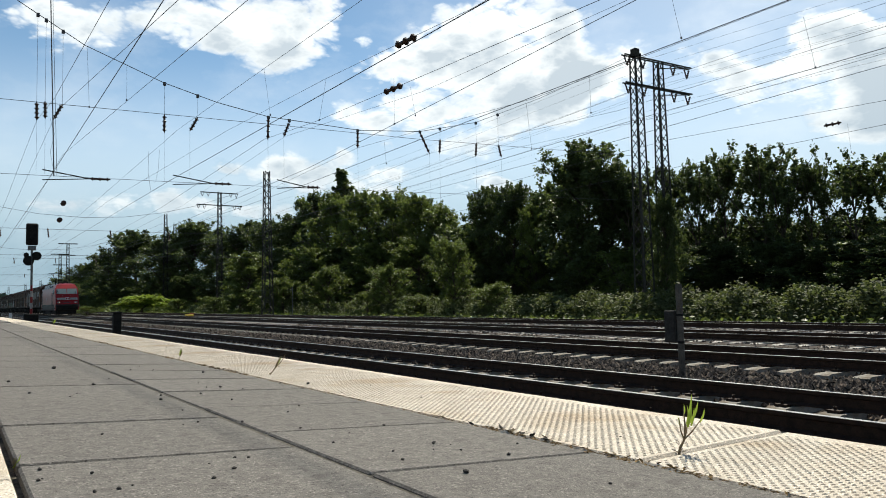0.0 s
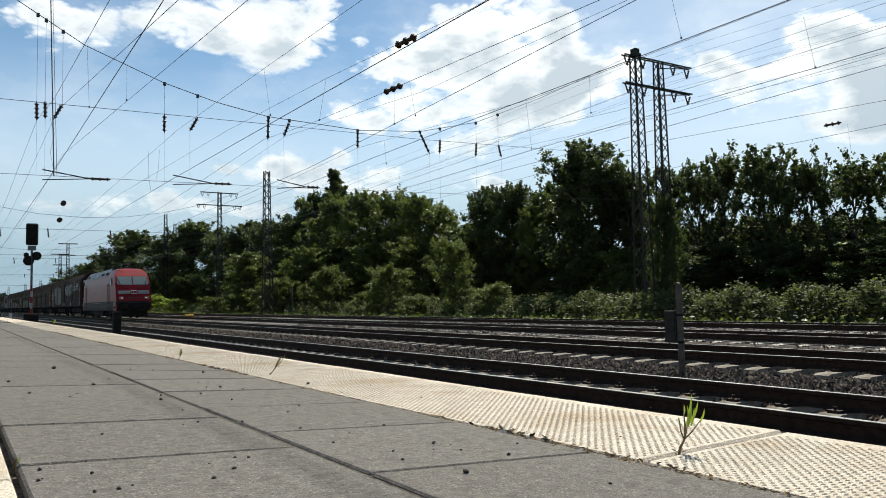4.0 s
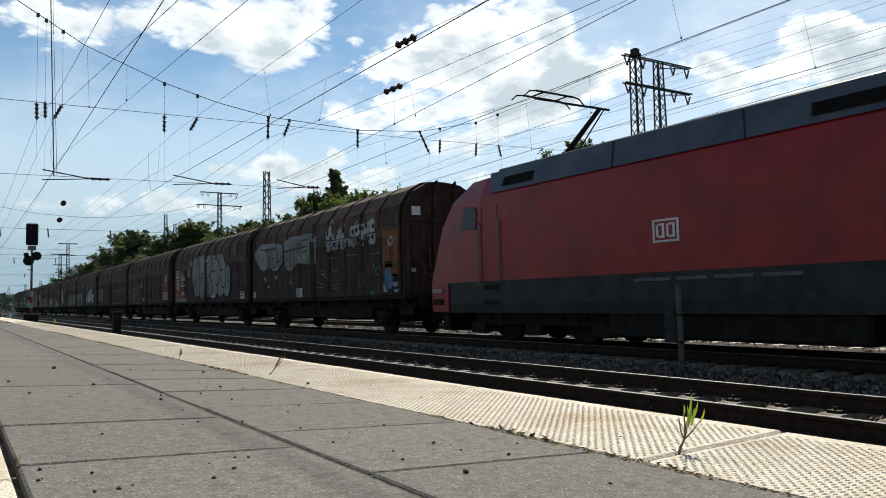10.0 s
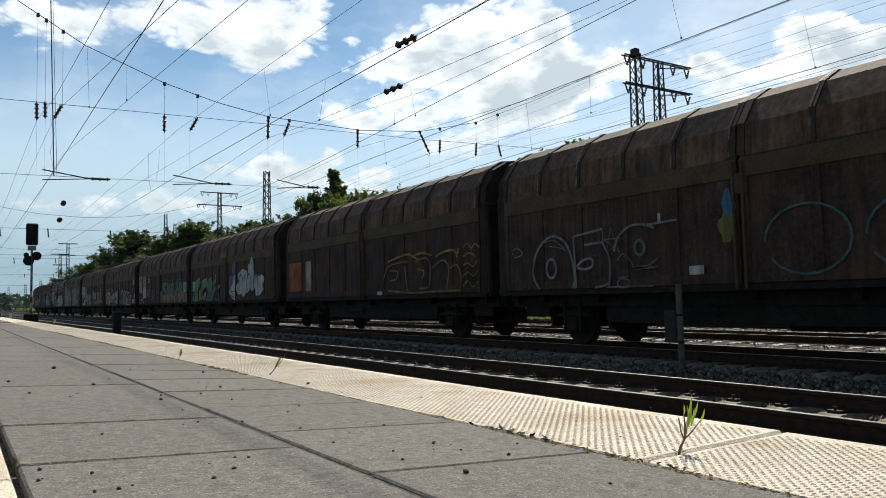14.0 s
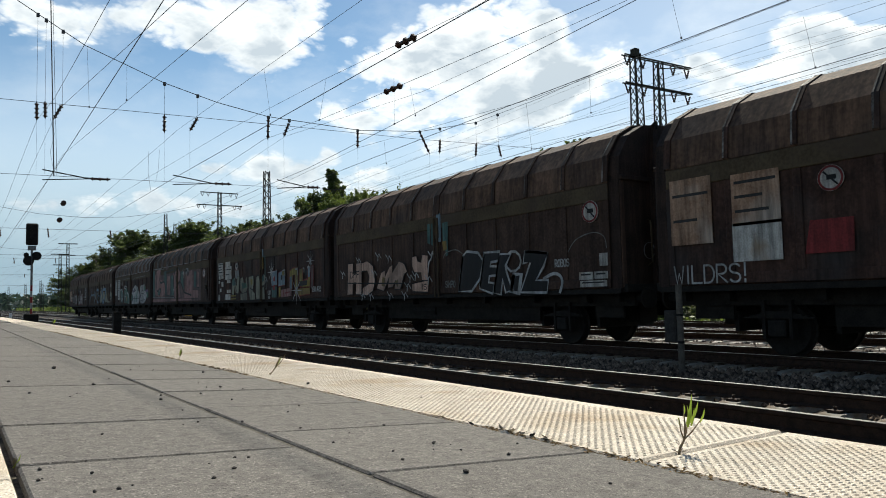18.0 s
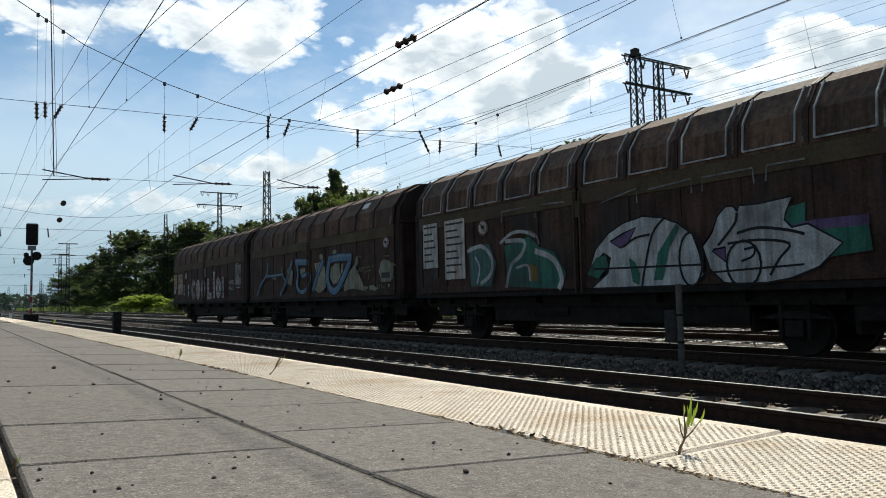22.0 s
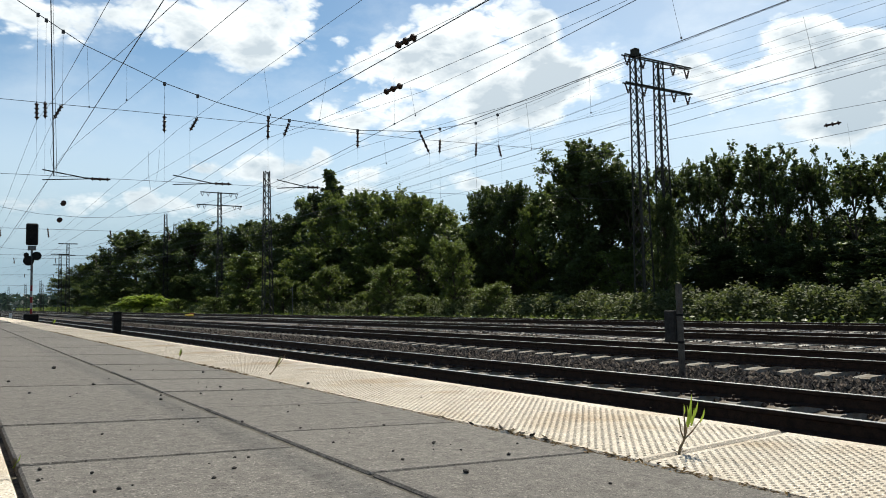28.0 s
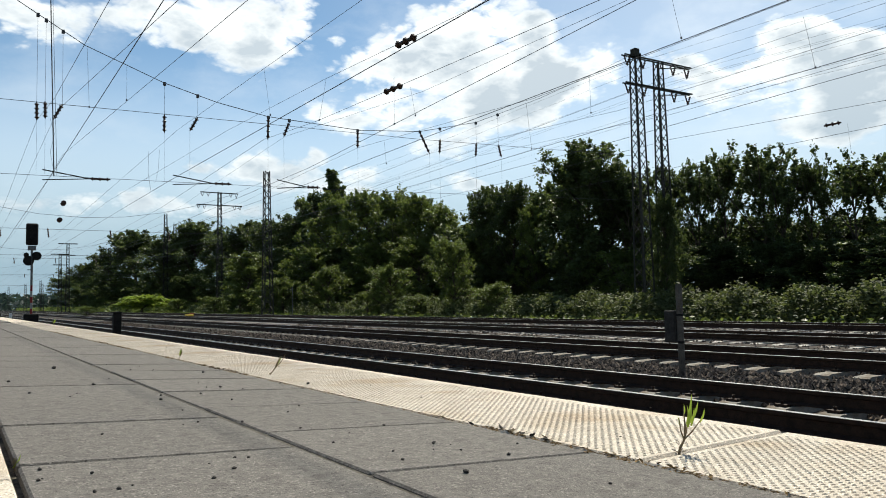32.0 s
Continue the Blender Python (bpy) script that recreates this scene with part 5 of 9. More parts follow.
GLYPHS = {
    "A": [[(0, 0), (0.4, 1), (0.6, 1), (1, 0)], [(0.2, 0.35), (0.8, 0.35)]], "B": [[(0, 0), (0, 1)], [(0, 1)] + bow(0.5, 0.76, 0.42, 0.24, 90, -90) + [(0, 0.52)], [(0, 0.52)] + bow(0.5, 0.26, 0.5, 0.26, 90, -90) + [(0, 0)]],
    "C": [bow(0.55, 0.5, 0.55, 0.5, 50, 310, 14)], "D": [[(0, 0), (0, 1)], [(0, 1)] + bow(0.4, 0.5, 0.6, 0.5, 90, -90, 12) + [(0, 0)]], "E": [[(1, 1), (0, 1), (0, 0), (1, 0)], [(0, 0.52), (0.8, 0.52)]],
    "F": [[(1, 1), (0, 1), (0, 0)], [(0, 0.52), (0.8, 0.52)]], "G": [bow(0.55, 0.5, 0.55, 0.5, 50, 320, 14) + [(1, 0.45), (0.6, 0.45)]], "H": [[(0, 0), (0, 1)], [(1, 0), (1, 1)], [(0, 0.5), (1, 0.5)]], "I": [[(0.5, 0), (0.5, 1)]],
    "K": [[(0, 0), (0, 1)], [(1, 1), (0.08, 0.5), (1, 0)]], "L": [[(0, 1), (0, 0), (1, 0)]], "M": [[(0, 0), (0.08, 1), (0.5, 0.4), (0.92, 1), (1, 0)]], "N": [[(0, 0), (0, 1), (1, 0), (1, 1)]], "O": [RING],
    "P": [[(0, 0), (0, 1)], [(0, 1)] + bow(0.5, 0.72, 0.5, 0.28, 90, -90) + [(0, 0.44)]], "R": [[(0, 0), (0, 1)], [(0, 1)] + bow(0.5, 0.74, 0.45, 0.26, 90, -90) + [(0.1, 0.48), (1, 0)]],
    "S": [bow(0.5, 0.75, 0.5, 0.25, 30, 270, 10) + bow(0.5, 0.25, 0.5, 0.25, 90, -150, 10)], "T": [[(0, 1), (1, 1)], [(0.5, 1), (0.5, 0)]], "U": [[(0, 1)] + bow(0.5, 0.4, 0.5, 0.4, 180, 360) + [(1, 1)]], "V": [[(0, 1), (0.5, 0), (1, 1)]],
    "W": [[(0, 1), (0.25, 0), (0.5, 0.6), (0.75, 0), (1, 1)]], "X": [[(0, 0), (1, 1)], [(0, 1), (1, 0)]], "Y": [[(0, 1), (0.5, 0.45), (1, 1)], [(0.5, 0.45), (0.5, 0)]], "Z": [[(0, 1), (1, 1), (0, 0), (1, 0)]],
    "!": [[(0.5, 1), (0.5, 0.35)], [(0.5, 0.12), (0.5, 0)]], ".": [[(0.2, 0.06), (0.2, 0)]], "$": [bow(0.5, 0.75, 0.5, 0.25, 30, 270, 10) + bow(0.5, 0.25, 0.5, 0.25, 90, -150, 10), [(0.5, 1.1), (0.5, -0.1)]],
}
NARROW = {"I": 0.35, "!": 0.35, ".": 0.3, " ": 0.5}


def letters_on(w, name, word, u, z0, width, height, colour, thick=0.05, layer=1, slant=0.0, wave=0.0, label=""):
    """Sprayed letters on the near side of a wagon: u is where the word begins, towards the tail; thick is the stroke's width."""
    total = sum(NARROW.get(c, 1.0) for c in word) + 0.28 * (len(word) - 1)
    unit = width / total
    at = 0.0
    for n, c in enumerate(word):
        bm = bmesh.new()
        wd = NARROW.get(c, 1.0)
        lift = wave * math.sin(n * 2.1)
        tall = height * (1 + (0.10 * math.sin(n * 1.7 + 0.6) if wave else 0))
        for line in GLYPHS.get(c, []):
            x = coat(layer)
            pts = []
            for a, b in line:
                y = u - (at + a * wd) * unit - slant * b
                pts.append(Vector((y, z0 + lift + thick / 2 + b * (tall - thick))))
            prev = None
            for i, p in enumerate(pts):
                a, b = pts[max(0, i - 1)], pts[min(len(pts) - 1, i + 1)]
                if c == "O":
                    a, b = pts[i - 1 if i else -2], pts[i + 1 if i + 1 < len(pts) else 1]
                d0 = (p - a).normalized() if (p - a).length > 1e-6 else (b - p).normalized()
                d1 = (b - p).normalized() if (b - p).length > 1e-6 else d0
                d = (d0 + d1).normalized() if (d0 + d1).length > 0.2 else d0
                k = min(1.6, 1 / max(0.45, d.dot(d0)))
                e = d0 * -(thick * 0.45) if i == 0 and c != "O" else (d0 * (thick * 0.45) if i == len(pts) - 1 and c != "O" else Vector((0, 0)))
                q = p + e
                nrm = Vector((-d.y, d.x)) * thick / 2 * k
                pair = (bm.verts.new((x, q.x + nrm.x, q.y + nrm.y)), bm.verts.new((x, q.x - nrm.x, q.y - nrm.y)))
                if prev:
                    f = bm.faces.new((prev[0], pair[0], pair[1], prev[1]))
                    f.normal_update()
                    if f.normal.x > 0:
                        f.normal_flip()
                prev = pair
        at += wd + 0.28
        if len(bm.faces):
            part(name, bm, GRAF[colour], w, label)
        else:
            bm.free()


def lean_in(bm):
    """Paint above the eave lies on the hood, which leans inwards."""
    for v in bm.verts:
        if v.co.z > 3.36:
            v.co.x += (v.co.z - 3.36) * 0.085 - 0.012


def patch(w, name, pts, colour, layer=0, label=""):
    bm = bmesh.new()
    x = coat(layer)
    f = bm.faces.new([bm.verts.new((x, y, z)) for y, z in pts])
    f.normal_update()
    if f.normal.x > 0:
        f.normal_flip()
    bmesh.ops.triangulate(bm, faces=bm.faces[:], ngon_method="EAR_CLIP")
    if max(z for y, z in pts) > 3.36:
        bmesh.ops.bisect_plane(bm, geom=bm.verts[:] + bm.edges[:] + bm.faces[:], plane_co=(0, 0, 3.36), plane_no=(0, 0, 1))
        lean_in(bm)
    return part(name, bm, GRAF[colour] if isinstance(colour, str) else colour, w, label)


def blob(w, u, z, ru, rz, colour, seed, layer=0, n=26, rough=0.18, name="graffiti_patch"):
    rng = np.random.default_rng(seed)
    ph = rng.uniform(0, 6.28, 3)
    pts = []
    for i in range(n):
        a = i * 2 * math.pi / n
        r = 1 + rough * (math.sin(3 * a + ph[0]) * 0.6 + math.sin(5 * a + ph[1]) * 0.5 + math.sin(8 * a + ph[2]) * 0.35)
        pts.append((u + math.cos(a) * ru * r, max(1.27, z + math.sin(a) * rz * r)))
    return patch(w, name, pts, colour, layer)


def stroke(w, pts, width, colour, layer=3, name="graffiti_stroke"):
    """A sprayed line through (u, z) points."""
    bm = bmesh.new()
    x = coat(layer)
    prev = None
    for i, (y, z) in enumerate(pts):
        a, b = pts[max(0, i - 1)], pts[min(len(pts) - 1, i + 1)]
        d = Vector((b[0] - a[0], b[1] - a[1])).normalized()
        nx, nz = -d.y * width / 2, d.x * width / 2
        pair = (bm.verts.new((x, y + nx, z + nz)), bm.verts.new((x, y - nx, z - nz)))
        if prev:
            bm.faces.new((prev[0], pair[0], pair[1], prev[1]))
        prev = pair
    lean_in(bm)
    bmesh.ops.recalc_face_normals(bm, faces=bm.faces[:])
    return part(name, bm, GRAF[colour], w)


def curve_pts(c, ru, rz, a0, a1, n=12):
    return [(c[0] + ru * math.cos(radians(a0 + (a1 - a0) * i / n)), c[1] + rz * math.sin(radians(a0 + (a1 - a0) * i / n))) for i in range(n + 1)]


def plate(w, u0, u1, z0, z1, mat=None, lines=0, label="", name="label_plate"):
    """A thin screwed-on plate with unreadable rows of print as bars."""
    p = part(name, side_patch(SIDE + 0.004, rect(min(u0, u1), max(u0, u1), z0, z1)), mat or M_PLATE, w, label)
    for i in range(lines):
        z = z1 - (z1 - z0) * (i + 0.7) / (lines + 0.6)
        a, b = min(u0, u1) + 0.06, max(u0, u1) - 0.06
        k = (i * 37 % 10) / 22
        bm = bmesh.new()
        h = min(0.05, (z1 - z0) / (lines + 1) * 0.45)
        f = bm.faces.new([bm.verts.new((SIDE - 0.0115, y, q)) for y, q in ((a + (b - a) * k, z), (b, z), (b, z + h), (a + (b - a) * k, z + h))])
        f.normal_update()
        if f.normal.x > 0:
            f.normal_flip()
        part("print_bar", bm, M_SKIRT, p)
    return p


def disc_sign(w, u, z, r):
    """A round prohibition sign: pale disc, red ring, dark bar across."""
    bm = bmesh.new()
    lathe(bm, (SIDE + 0.004, u, z), (SIDE - 0.016, u, z), [(0, r), (1, r)], 24)
    d = part("round_sign", bm, M_PLATE, w, "round pale prohibition sign")
    bm = bmesh.new()
    v = [[bm.verts.new((SIDE - 0.018, u + math.cos(a) * q, z + math.sin(a) * q)) for q in (r * 0.80, r * 0.98)] for a in (i * 2 * math.pi / 24 for i in range(24))]
    for i in range(24):
        bm.faces.new((v[i][0], v[i][1], v[(i + 1) % 24][1], v[(i + 1) % 24][0]))
    part("ring", bm, GRAF["red"], d)
    bm = bmesh.new()
    for pts in (((u - r * 0.45, z - r * 0.12), (u + r * 0.3, z - r * 0.12), (u + r * 0.3, z + r * 0.25), (u - r * 0.45, z + r * 0.25)), ((u - r * 0.6, z - r * 0.5), (u - r * 0.5, z - r * 0.6), (u + r * 0.6, z + r * 0.5), (u + r * 0.5, z + r * 0.6))):
        bm.faces.new([bm.verts.new((SIDE - 0.020 - 0.001 * len(bm.faces), y, q)) for y, q in pts])
    part("symbol", bm, GRAF["black"], d)
    return d


def star(w, u, z, r, colour, layer=4, points=5, thin=0.42):
    pts = []
    for i in range(points * 2):
        q = r if i % 2 == 0 else r * thin
        a = math.pi / 2 + i * math.pi / points
        pts.append((u + math.cos(a) * q, z + math.sin(a) * q))
    return patch(w, "graffiti_star", pts, colour, layer)


def hoop_lines(w, u0, u1, colour):
    """Sprayed outlines round the fields of the roof between its ribs."""
    for k, (a, b) in enumerate(((0.0, UNIT / 2 - 0.04), (UNIT / 2 + 0.04, UNIT))):
        for i in range(5):
            y0, y1 = a + 0.05 + (b - a - 0.1) * i / 5 + 0.16, a + 0.05 + (b - a - 0.1) * (i + 1) / 5 - 0.16
            if y0 < u0 or y1 > u1:
                continue
            prof = arc_at(0.034)[:3]
            left = [(x, y0, z + (0.05 if k2 == 0 else 0)) for k2, (x, z) in enumerate(prof)]
            right = [(x, y1, z + (0.05 if k2 == 0 else 0)) for k2, (x, z) in enumerate(prof)]
            for line in (left, right, [left[0], right[0]]):
                bm = bmesh.new()
                strand(bm, line, 0.020, 4)
                part("sprayed_outline", bm, GRAF[colour], w)


def flow(pts, n=4):
    """A smooth line through a few points."""
    out = []
    for i in range(len(pts) - 1):
        p = [Vector(pts[max(0, min(len(pts) - 1, i + k))]) for k in (-1, 0, 1, 2)]
        for j in range(n):
            t = j / n
            q = 0.5 * (2 * p[1] + (p[2] - p[0]) * t + (2 * p[0] - 5 * p[1] + 4 * p[2] - p[3]) * t * t + (3 * p[1] - p[0] - 3 * p[2] + p[3]) * t ** 3)
            out.append((q.x, q.y))
    return out + [tuple(pts[-1])]


def piece(w, pts, colour, layer, edge="", width=0.07):
    """A filled field of paint, with a sprayed outline round it if an edge colour is given."""
    if edge:
        stroke(w, list(pts) + [pts[0], pts[1]], width, edge, layer - 0.5, "graffiti_outline")
    return patch(w, "graffiti_patch", pts, colour, layer)


def spark(w, u, z):
    """A small forked white flash."""
    stroke(w, [(u + 0.20, z + 0.10), (u + 0.07, z - 0.03), (u - 0.02, z + 0.05), (u - 0.17, z - 0.10)], 0.035, "white", 6)
    stroke(w, [(u + 0.02, z), (u + 0.05, z - 0.18)], 0.035, "white", 6)


BLUE_PATHS = [
    ([(11.9, 1.42), (11.42, 1.88), (10.68, 2.31), (10.58, 2.77)], 0.1),
    ([(10.83, 2.2), (10, 2.19), (8.99, 2.22)], 0.09),
    ([(9.22, 1.38), (8.52, 1.96), (7.94, 2.69)], 0.14),
    ([(9.02, 2.52), (8.94, 2.17), (8.57, 1.9)], 0.1),
    ([(7.6, 2.63), (6.24, 2.56)], 0.22),
    ([(7.47, 2.58), (7.37, 2.1), (7.47, 1.71), (7.13, 1.48), (6.63, 1.54), (6.23, 1.88), (6.31, 2.14), (7, 2.05)], 0.15),
    ([(5.98, 1.49), (5.5, 2.11), (5.04, 2.57)], 0.18),
    ([(4.59, 2.55), (3.74, 2.59), (2.8, 2.54)], 0.24),
    ([(4.53, 2.5), (4.71, 2.05), (4.63, 1.7), (4.32, 1.46), (3.92, 1.51), (3.36, 1.96), (2.91, 2.43)], 0.24),
]


def wagon_art(cars):
    w = [c[0] for c in cars]
    # 0: dotted tag, silver letters, orange corner panel
    piece(w[0], [(12.57, 3.23), (11.77, 3.59), (10.3, 3.55), (9.41, 3.42), (9.22, 3.17), (9.29, 2.71), (9.89, 2.39), (10.34, 2.39), (10.75, 2.58), (11.47, 2.42), (11.99, 2.58), (12.44, 2.96)], 'silver', 1)
    piece(w[0], [(9.12, 3.52), (8.43, 3.65), (7.41, 3.61), (6.75, 3.63), (6.36, 3.62), (6.04, 3.47), (6.02, 2.52), (6.31, 2.4), (6.8, 2.51), (7.7, 2.58), (8.08, 2.47), (8.35, 2.31), (8.75, 2.33), (9.07, 2.54), (9.14, 3.08)], 'silver', 1)
    stroke(w[0], [(11.78, 3.34), (10, 3.3)], 0.05, 'black', 4)
    stroke(w[0], [(10.94, 3.29), (10.88, 2.5)], 0.05, 'black', 4)
    stroke(w[0], flow([(9.27, 3.17), (9.52, 2.81), (10.03, 2.69), (10.25, 2.46)]), 0.05, 'black', 4)
    stroke(w[0], [(9.13, 3.11), (6.77, 3.17)], 0.06, 'black', 4)
    stroke(w[0], flow([(7.47, 3.43), (7.31, 3.05), (7.4, 2.63)]), 0.05, 'black', 4)
    stroke(w[0], flow([(6.66, 3.54), (6.59, 2.98), (6.71, 2.5)]), 0.06, 'black', 4)
    stroke(w[0], [(7.3, 3.41), (6.76, 3.42)], 0.05, 'black', 4)
    stroke(w[0], [(7.32, 2.98), (6.82, 3)], 0.05, 'black', 4)
    letters_on(w[0], "graffiti_writing", 'TREX', 11.24, 2.5, 1.53, 0.78, 'black', 0.035, 5)
    letters_on(w[0], "graffiti_writing", 'BBIL', 8.94, 2.48, 1.19, 0.62, 'black', 0.03, 5)
    piece(w[0], [(11.48, 2.2), (11.09, 2.07), (11.23, 1.91)], 'silver', 2)
    piece(w[0], [(10.2, 2.14), (9.84, 2.2), (9.91, 1.96)], 'silver', 2)
    piece(w[0], [(8.77, 1.8), (8.5, 1.94), (8.19, 1.78), (8.5, 1.85)], 'silver', 2)
    piece(w[0], [(11.1, 1.73), (10.9, 1.84), (10.65, 1.69)], 'silver', 2)
    plate(w[0], 7.89, 7.32, 1.27, 1.62)
    plate(w[0], 12.78, 12.46, 1.3, 1.58)
    piece(w[0], [(5.17, 3.55), (5.01, 3.7), (4.72, 3.74), (4.68, 3.48), (4.61, 3.26), (5.13, 3.25)], 'white', 2)
    piece(w[0], [(5.17, 3.2), (4.62, 3.18), (4.14, 3.2), (4.19, 2.88), (4.58, 2.84), (4.7, 2.94), (4.82, 2.82), (5.09, 2.85)], 'white', 2)
    piece(w[0], [(4.59, 3.41), (4.1, 3.34), (4.14, 3.22), (4.6, 3.22)], 'white', 2)
    piece(w[0], [(4.22, 3.48), (4.09, 3.59), (3.74, 3.56), (3.67, 3.22), (4.11, 3.22)], 'white', 2)
    piece(w[0], [(4.06, 3.19), (3.34, 3.18), (3.11, 3.11), (3.25, 2.9), (3.6, 2.97), (3.69, 2.83), (4.02, 2.84)], 'white', 2)
    piece(w[0], [(3.24, 3.56), (2.85, 3.58), (2.47, 3.63), (2.51, 3.35), (2.64, 3.2), (3.1, 3.21), (3.29, 3.29)], 'white', 2)
    piece(w[0], [(3.23, 3.16), (2.57, 3.16), (2.62, 2.91), (2.88, 2.92), (2.99, 2.84), (3.2, 2.89)], 'white', 2)
    piece(w[0], [(2.47, 3.57), (2.18, 3.58), (2.12, 3.24), (2.27, 3.21), (2.24, 2.87), (2.39, 2.83), (2.45, 3.06)], 'white', 2)
    piece(w[0], [(2.15, 3.52), (1.89, 3.64), (1.62, 3.67), (1.49, 3.58), (1.51, 3.26), (1.77, 3.24), (2.12, 3.24)], 'white', 2)
    piece(w[0], [(2.03, 3.19), (1.48, 3.2), (1.47, 2.93), (1.59, 2.84), (1.86, 2.88), (1.99, 3)], 'white', 2)
    stroke(w[0], flow([(4.91, 3.71), (4.71, 3.93), (4.59, 3.76)]), 0.05, 'white', 2)
    stroke(w[0], flow([(4, 3.63), (3.7, 3.71), (3.74, 3.56)]), 0.05, 'white', 2)
    stroke(w[0], flow([(2.96, 3.59), (2.69, 3.72)]), 0.05, 'white', 2)
    for i, (u, z) in enumerate([(4.78, 3.3), (4.37, 3.3), (3.43, 3.01), (3.01, 3.37), (2.75, 3.41), (2.33, 3.42), (2.07, 3.49), (1.6, 3.43), (2.35, 2.99), (1.92, 3.07), (1.65, 3.1), (4.44, 3.06), (2.64, 3.09)]):
        blob(w[0], u, z, 0.085, 0.085, 'black', 500 + i, 6, 10, 0.08, "graffiti_dot")
    letters_on(w[0], "graffiti_writing", 'FORCE', 5.12, 2.79, 0.89, 0.35, 'black', 0.035, 6)
    letters_on(w[0], "graffiti_writing", 'LASE', 4, 2.83, 0.69, 0.31, 'black', 0.035, 6)
    letters_on(w[0], "graffiti_writing", 'CPUR', 3.17, 2.87, 0.55, 0.3, 'black', 0.035, 6)
    stroke(w[0], flow([(5.68, 2.16), (5.38, 2.2), (5.19, 2.03), (5.58, 2.09), (5.1, 1.9)]), 0.022, 'silver', 2)
    stroke(w[0], flow([(6.05, 1.85), (5.4, 1.68), (5.41, 1.58), (6.02, 1.64)]), 0.022, 'silver', 2)
    stroke(w[0], [(4.97, 2.62), (4.19, 2.57), (4.18, 2.12), (4.71, 2.11)], 0.022, 'silver', 2)
    stroke(w[0], flow([(4.65, 2.47), (4.6, 2.27), (4.43, 2.16)]), 0.03, 'dimteal', 2)
    stroke(w[0], flow([(4.11, 1.99), (4.15, 1.69), (4.64, 1.65), (4.55, 1.52), (4.1, 1.57)]), 0.022, 'silver', 2)
    stroke(w[0], [(3.54, 2.61), (2.74, 2.61)], 0.022, 'silver', 2)
    stroke(w[0], flow([(2.69, 1.56), (2.42, 1.61), (2.37, 1.83), (2.51, 1.95), (2.67, 1.9), (2.65, 1.59)]), 0.022, 'silver', 2)
    stroke(w[0], flow([(1.51, 2.04), (1.31, 2.13), (1.18, 2.07), (1.25, 1.92), (1.45, 1.88), (1.51, 2.04)]), 0.022, 'silver', 2)
    stroke(w[0], [(1.88, 2.57), (1.22, 2.56)], 0.022, 'silver', 2)
    stroke(w[0], flow([(2.38, 2.44), (2.17, 2.29), (1.98, 2.05)]), 0.022, 'silver', 2)
    piece(w[0], [(1.87, 1.4), (1.67, 1.41), (1.63, 1.52), (1.58, 1.41), (1.54, 1.25), (1.88, 1.25)], 'teal', 2)
    piece(w[0], [(1.72, 2.22), (1.58, 2.31), (1.54, 2.15), (1.64, 2.03)], 'teal', 2)
    plate(w[0], 1.02, 0.07, 1.81, 3.22, M_ORANGE, 0, "orange rusty corner panel", "corner_panel")
    plate(w[0], 1.02, 0.08, 1.26, 1.86, M_END, 0, "", "corner_panel")
    piece(w[0], [(0.88, 2.01), (0.64, 2.07), (0.39, 1.76), (0.47, 1.45), (0.73, 1.4), (0.94, 1.59)], 'blue', 4)
    piece(w[0], [(1.01, 1.61), (0.87, 1.5), (0.74, 1.33), (0.98, 1.34)], 'white', 5)
    piece(w[0], [(0.46, 1.61), (0.12, 1.64), (0.09, 1.5), (0.38, 1.48)], 'white', 5)
    piece(w[0], [(0.36, 1.4), (0.1, 1.43), (0.09, 1.33), (0.34, 1.32)], 'white', 5)
    disc_sign(w[0], 0.52, 2.88, 0.20)
    plate(w[0], 0.9, 0.43, 2.09, 2.26, M_SKIRT, 1)
    # 1: silver bubble letters, label board at the tail
    plate(w[1], 12.4, 11.81, 2.64, 3.08, None, 2)
    plate(w[1], 12.36, 11.84, 1.97, 2.53, None, 2)
    plate(w[1], 11.17, 10.56, 2.47, 2.69, None, 1)
    plate(w[1], 11.26, 10.58, 2.12, 2.31, None, 1)
    plate(w[1], 11.2, 10.6, 1.65, 1.82, None, 1)
    plate(w[1], 12.62, 10.75, 1.48, 2.98, M_ORANGE, 0, "orange rusty label board", "corner_panel").location.x = 0.003
    plate(w[1], 12.64, 10.2, 1.26, 1.46, M_PALEORANGE, 0, "", "corner_panel")
    for u, z0, z1, ln in ((12.1, 2.75, 2.92, 1), (11.5, 2.72, 2.80, 0), (12.5, 1.55, 1.70, 1), (12.05, 2.1, 2.3, 1)):
        plate(w[1], u, u - 0.42, z0, z1, M_PALEORANGE, ln).location.x = -0.012
    for z in (1.62, 1.95, 2.3, 2.62):
        blob(w[1], 11.72, z, 0.05, 0.06, "cream", 77, 5, 8, 0.1, "rivet_spot")
    disc_sign(w[1], 9.68, 2.84, 0.25)
    piece(w[1], [(9.43, 3.47), (9.17, 3.51), (9.02, 3.31), (9.23, 3.18), (9.44, 3.31)], 'silver', 1)
    piece(w[1], [(8.88, 3.2), (8.66, 3.57), (8.36, 3.66), (8.18, 3.44), (7.88, 3.63), (7.43, 3.68), (6.83, 3.68), (6.59, 3.44), (6.58, 3.16), (6.12, 3.56), (5.74, 3.62), (5.84, 1.56), (6, 1.45), (6.3, 1.41), (6.77, 1.54), (6.94, 1.43), (7.28, 1.44), (7.53, 1.63), (7.8, 1.52), (8.27, 1.54), (8.55, 1.68), (8.73, 2.07), (9.01, 2.49), (9.1, 2.83)], 'silver', 1)
